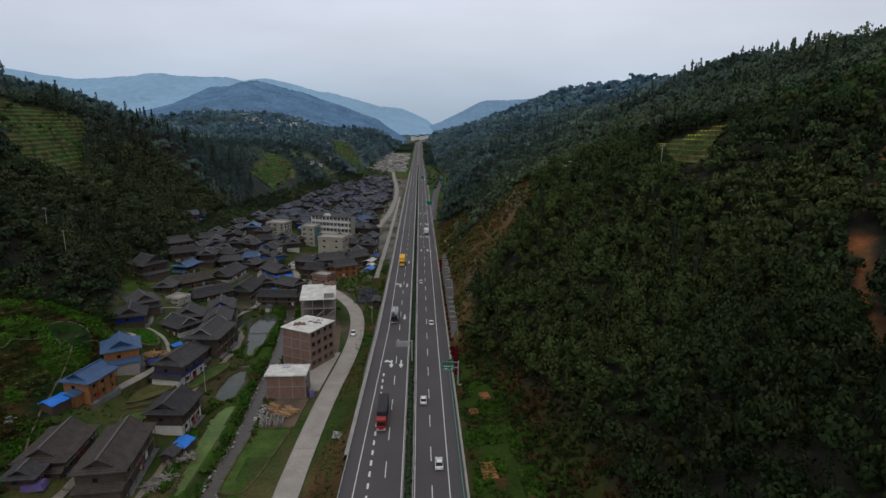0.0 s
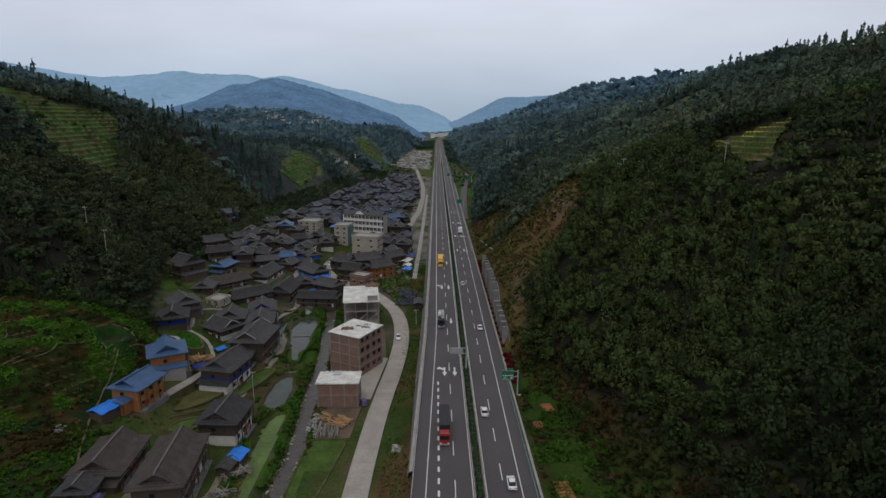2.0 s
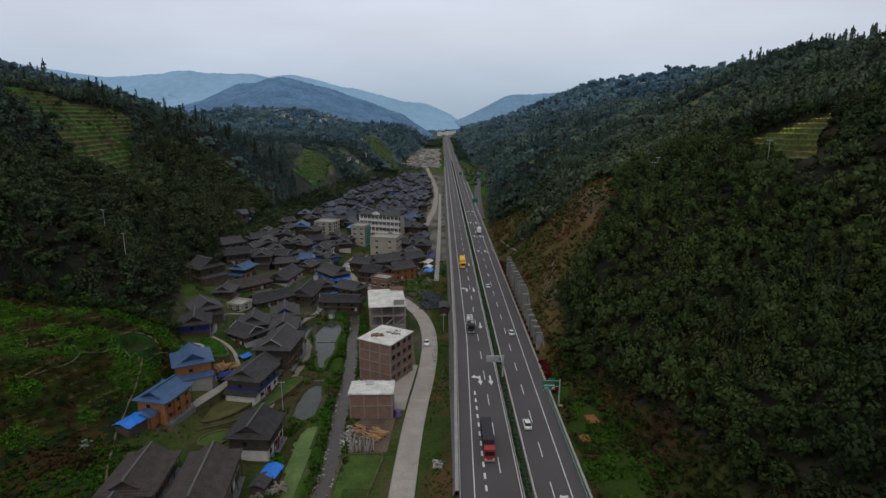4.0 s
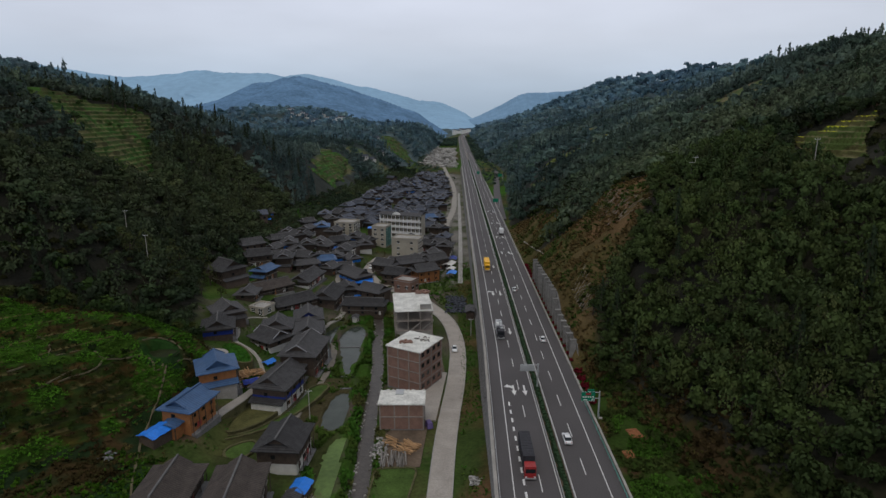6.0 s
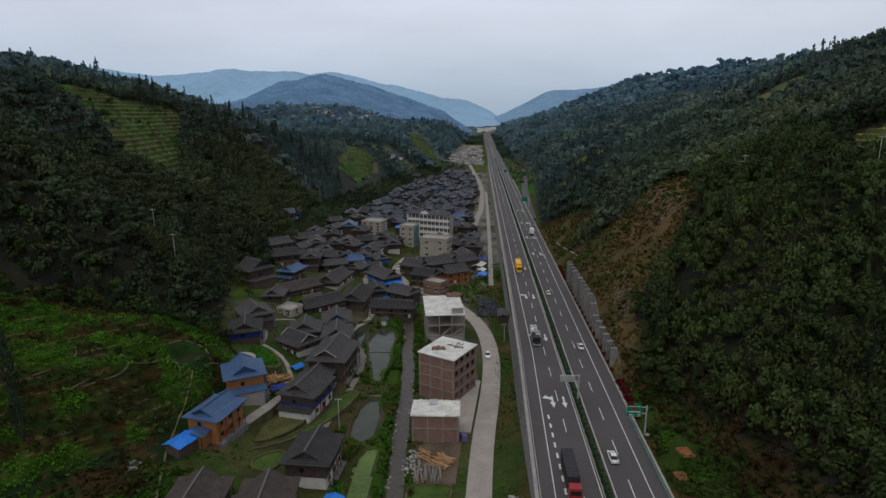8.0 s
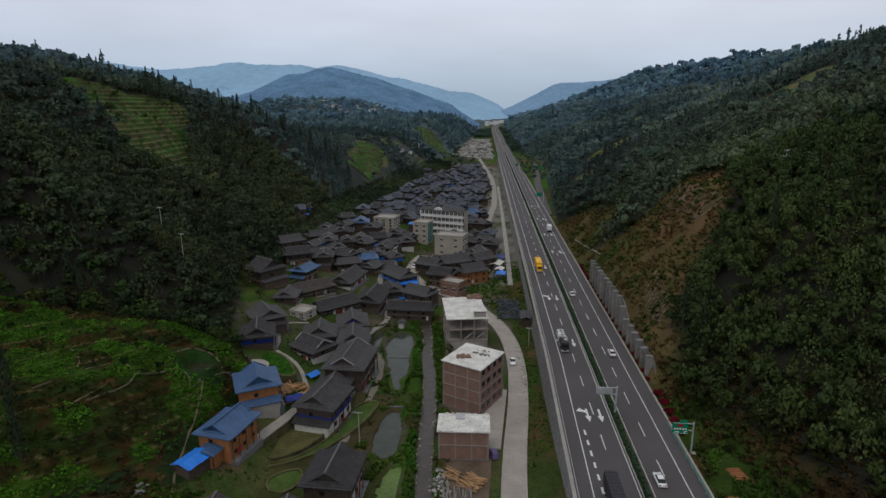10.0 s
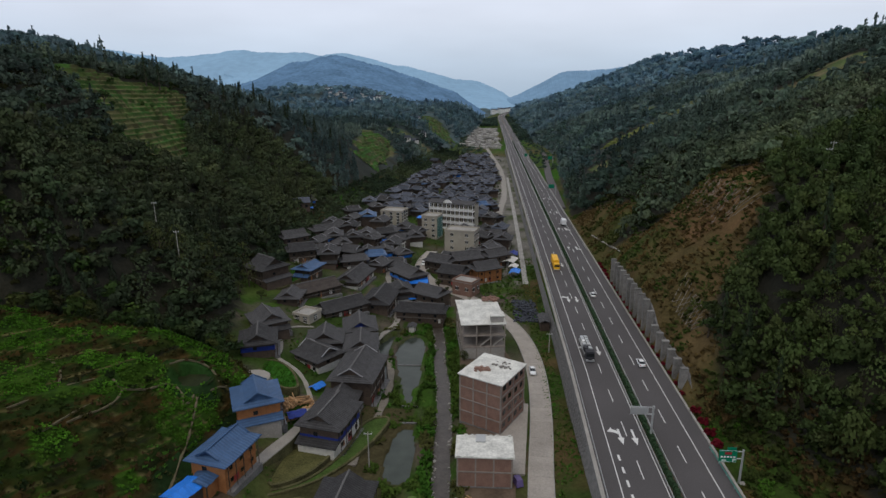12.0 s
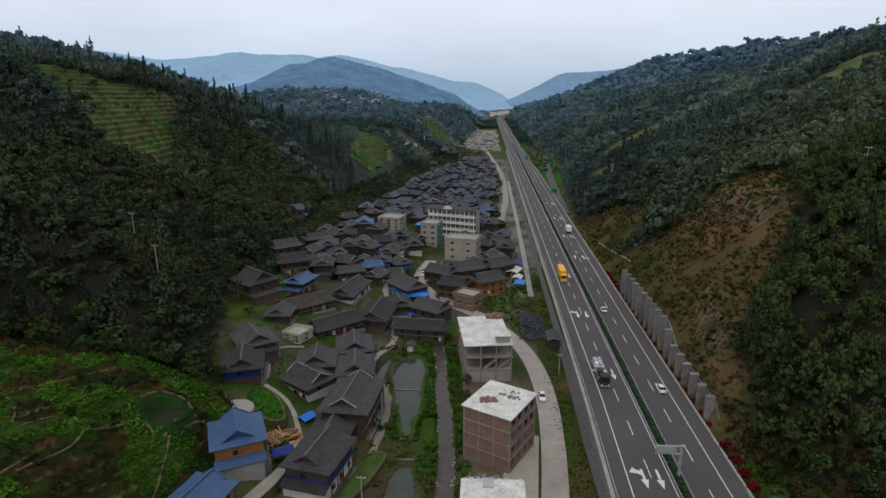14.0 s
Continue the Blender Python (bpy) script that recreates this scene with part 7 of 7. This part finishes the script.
low_plants("slope_scrub", X, Y, 1.0, [(0.095, 0.075, 0.028), (0.060, 0.075, 0.020), (0.115, 0.082, 0.032), (0.050, 0.080, 0.018)], "brown-green scrub and grass on the cut slope", 0.10, 10)
X, Y = scatter(9000, (-130, -24, 100, 420), lambda x, y: clear_of_houses(x, y) & ~in_pond(x, y, 1.0) & (np.abs(x - stream_x(y)) > 5) & (x < -30 - 18 * (y < 262)) & ~((np.abs(x + 69) < 12) & (np.abs(y - 158) < 22)) & (vnoise(x / 8, y / 8) > 0.02) & (x > left_foot(y)), 11)
low_plants("village_weeds", X, Y, 0.65, G1 + [(0.10, 0.085, 0.03)], "weeds, garden plants and bushes between the houses", 0.12, 12)
X, Y = scatter(1500, (-60, -18, 238, 330), lambda x, y: clear_of_houses(x, y) & (x > -47 + (y - 260) * 0.1) & (np.abs(x + 22) > 2.2) & (np.abs(x - np.interp(y, [235, 251, 265, 277, 290], [-27.2, -33.5, -41, -52, -64])) > 5.5), 13)
low_plants("plot_greens", X, Y, 0.9, [(0.055, 0.130, 0.018), (0.070, 0.105, 0.024), (0.050, 0.09, 0.020)], "overgrown green plots below the retaining wall", 0.25, 14)
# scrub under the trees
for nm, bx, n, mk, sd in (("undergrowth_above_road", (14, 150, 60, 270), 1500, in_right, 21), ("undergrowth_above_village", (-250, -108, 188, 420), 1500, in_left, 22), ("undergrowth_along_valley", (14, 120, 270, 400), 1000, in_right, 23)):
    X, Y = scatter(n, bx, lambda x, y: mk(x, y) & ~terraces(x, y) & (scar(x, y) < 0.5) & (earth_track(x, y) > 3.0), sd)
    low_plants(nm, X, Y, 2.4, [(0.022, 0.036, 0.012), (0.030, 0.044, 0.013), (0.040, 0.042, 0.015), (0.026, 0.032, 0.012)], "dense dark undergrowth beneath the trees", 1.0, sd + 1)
# bushes and trees along the valley floor, far off
r6 = np.random.RandomState(61)
rows = []
for _ in range(1500):
    y = r6.uniform(640, 1950)
    lf, rf = float(left_foot(y)), float(right_foot(y))
    left = r6.rand() < 0.72
    x = (r6.uniform(lf, -20) if left else r6.uniform(10.5, rf + 3)) + float(bend(y))
    if left and (y < 820 and x > lf + 8 or (930 < y < 1500 and x > -78 + 0.0 * y) or (y < 960 and abs(x + 36) < 14)):
        continue
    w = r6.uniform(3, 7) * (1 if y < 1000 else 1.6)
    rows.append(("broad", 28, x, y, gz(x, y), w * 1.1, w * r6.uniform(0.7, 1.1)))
# bluish hue stands in for the haze over the far floor
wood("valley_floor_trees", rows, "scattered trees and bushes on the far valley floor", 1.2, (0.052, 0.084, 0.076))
# trees and bushes at the foot of the hill and among the houses
rows = []
for _ in range(3300):
    y = r6.uniform(258, 830)
    lf = float(left_foot(y))
    edge = float(np.interp(y, [258, 330, 400, 520, 640, 736, 830], [-112, -120, -114, -102, -90, -80, -60]))
    x = r6.uniform(lf - 4, edge + 3) if r6.rand() < 0.75 else r6.uniform(edge, -26)
    if not bool(clear_of_houses(np.array([x]), np.array([y]))[0]) or (abs(x + 116) < 7 and 244 < y < 286):
        continue
    if x > edge and (r6.rand() < 0.55 or abs(x - float(np.interp(y, [430, 460, 510, 600, 690, 790], [-33, -31, -26.5, -25.5, -27, -34]))) < 4):
        continue
    if y < 300 and x > -62 or any((x - a) ** 2 + (y - b) ** 2 < c * c for a, b, c in FAR):
        continue
    w = r6.uniform(2.2, 4.6) if x < edge else r6.uniform(1.8, 3.4)
    rows.append(("broad", 28, x, y, gz(x, y), w * 1.15, w * r6.uniform(0.7, 1.25)))
# slight blue in this hue is haze added to the leaf colour
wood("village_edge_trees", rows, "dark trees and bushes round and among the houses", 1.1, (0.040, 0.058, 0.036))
r6 = random.Random(8)
yard = Geo()
for _ in range(330):
    y = r6.uniform(930, 1420)
    x = r6.uniform(-84 + 0.03 * (y - 930), -24)
    yard.box((x, y, gz(x, y) + 1.0), (r6.uniform(3, 9), r6.uniform(4, 14), r6.uniform(1.5, 4.5)), r6.uniform(-25, 25))
tagged(new("works_yard", yard.mesh("works_yard", M_RUBBLE)), "pale grey stacks and sheds of a distant works yard", "works yard", "", "stuff")
X, Y = scatter(200, (-270, -150, 280, 400), lambda x, y: terraces(x, y) & (vnoise(x / 12 + 8, y / 12) > 0.05), 71)
low_plants("terrace_shrubs", X, Y, 2.0, [(0.024, 0.045, 0.012), (0.032, 0.055, 0.014)], "dark shrubs along the terrace edges", 1.0, 72, 0.6)
# foot of the wood beside the gardens
X, Y = scatter(4600, (14, 50, 84, 190), lambda x, y: (x > right_foot(y) - 0.5) & (x < right_foot(y) + 16) & (vnoise(x / 6 + 5, y / 6) > -0.3), 31)
low_plants("wood_edge_scrub", X, Y, 1.05, [(0.055, 0.040, 0.017), (0.032, 0.044, 0.013), (0.066, 0.045, 0.019), (0.036, 0.055, 0.014)], "brown and green scrub at the wood's edge", 0.25, 32)


# red-leaved shrubs beside the road
def red_shrub(x, y, s):
    ob = thing("red_shrub", pose(x, y, gz(x, y) - 0.1), "clipped shrub with dark red leaves beside the road", "shrub", "red shrubs beside the road")
    V, N = BUSHES[int(y) % 4]
    V2, N2 = BUSHES[(int(y) + 1) % 4]
    V, N = np.concatenate([V, V2 * 0.96]), np.concatenate([N, N2])
    me = leaf_mesh("crown", V * (s * 1.7, s * 1.7, s * 1.4) - (0, 0, 0.35 * s), N, np.broadcast_to((0.13, 0.012, 0.020), V.shape), M_CROP)
    part("crown", me, None, ob)
    part("stem", Geo().tube((0, 0, 0), (0, 0, s * 0.5), 0.08, 0.05, 6), M_BARK, ob)


for y in (163, 167.5, 172, 176.5, 181):
    red_shrub(11.4, y, 2.0)
for k in range(22):
    red_shrub(11.2, 190 + 5.6 * k, 1.2 if k < 17 else 1.8)


# ---------------------------------------------------------------- single trees
def tree(kind, w, h, seed, label, tints):
    ob = thing("tree", pose(0, 0, 0), label, "tree", "single trees")
    r = np.random.RandomState(seed)
    V1, N1 = crown_template(kind, 230, seed)
    c = np.array(tints) * 1.0
    C = np.repeat(c * r.uniform(0.7, 1.3, (len(V1) // 4, 1)), 4, 0)
    part("crown", leaf_mesh("crown", V1 * (w, w, h), N1, C, M_LEAF), None, ob)
    g = Geo().tube((0, 0, -0.5), (0, 0, h * (0.93 if kind == "fir" else 0.6)), w * 0.05, w * 0.012, 7)
    if kind != "fir":
        for k in range(5):
            q = k * 1.3
            g.tube((0, 0, h * 0.25 + 0.04 * h * k), (0.3 * w * math.cos(q), 0.3 * w * math.sin(q), h * (0.5 + 0.05 * k)), w * 0.025, w * 0.008, 5)
    part("trunk", g, M_BARK, ob)
    return ob


KINDS = [tree("fir", 7.0, 14, 1, "tall dark fir with a narrow pointed crown", (0.020, 0.036, 0.018)), tree("fir", 9.0, 17, 2, "tall broad dark fir standing above the wood", (0.022, 0.036, 0.016)),
         tree("broad", 7.5, 8.5, 3, "rounded dark green broadleaf tree", (0.032, 0.056, 0.016)), tree("broad", 6.0, 7.0, 4, "bushy olive-green broadleaf tree", (0.048, 0.062, 0.018)),
         tree("plume", 6.5, 9.5, 5, "feathery yellow-green bamboo clump", (0.062, 0.075, 0.024))]
spots = []
rr = random.Random(33)
for k in range(11):  # firs along the crest above the village and on the terraces' edge
    y = rr.uniform(300, 560)
    spots.append((rr.choice((0, 1)), float(left_foot(y)) - rr.uniform(95, 165), y))
for k in range(9):  # firs standing out of the wood above the road
    spots.append((rr.choice((0, 1)), rr.uniform(120, 240), rr.uniform(170, 420)))
for k in range(26):
    y = rr.uniform(95, 200)
    spots.append((rr.choice((2, 2, 2, 1)), float(right_foot(y)) + float(scrub_width(y)) + rr.uniform(6, 60), y))
for k in range(10):
    spots.append((4, rr.uniform(36, 60), rr.uniform(118, 150)))
for k in range(18):
    spots.append((4, rr.uniform(-150, -122), rr.uniform(212, 262)))
for x, y in ((-128.1, 134.5), (-124, 130.5), (-134, 141), (-131, 129), (-137, 136), (-127, 126)):
    spots.append((0, x, y))
for k in range(16):  # dark stand of firs beside the high terrace
    spots.append((1, -218 + 4.2 * k + rr.uniform(-5, 5), 428 + 5.5 * k + rr.uniform(-9, 9)))
for x, y in ((-96, 262), (-110, 262), (-116, 270), (-66, 300), (-60, 283), (-84, 318), (-76, 308), (-101, 318), (-56, 275), (-46, 204), (-46, 214), (-46.5, 236), (-111, 226), (-118, 236), (-84, 232), (-70, 205)):
    spots.append((3, x, y))
for k, x, y in ((1, 213.5, 316), (1, 223, 307), (1, 177, 328), (0, 190, 340), (2, -256, 331), (1, -237, 382), (1, -231, 385), (2, -213, 307), (2, -77, 318)):
    spots.append((k, x, y))
first = {}
for k, x, y in spots:
    s = rr.uniform(0.7, 1.15) * (0.6 if k == 3 else 1.0)
    m = Matrix.LocRotScale((x, y, gz(x, y) - 0.2), Euler((0, 0, rr.uniform(0, 6.28))), (s, s, s))
    if k not in first:
        first[k] = True
        KINDS[k].matrix_basis = m
    else:
        o = copy_thing(KINDS[k], m)
        o.matrix_basis = m
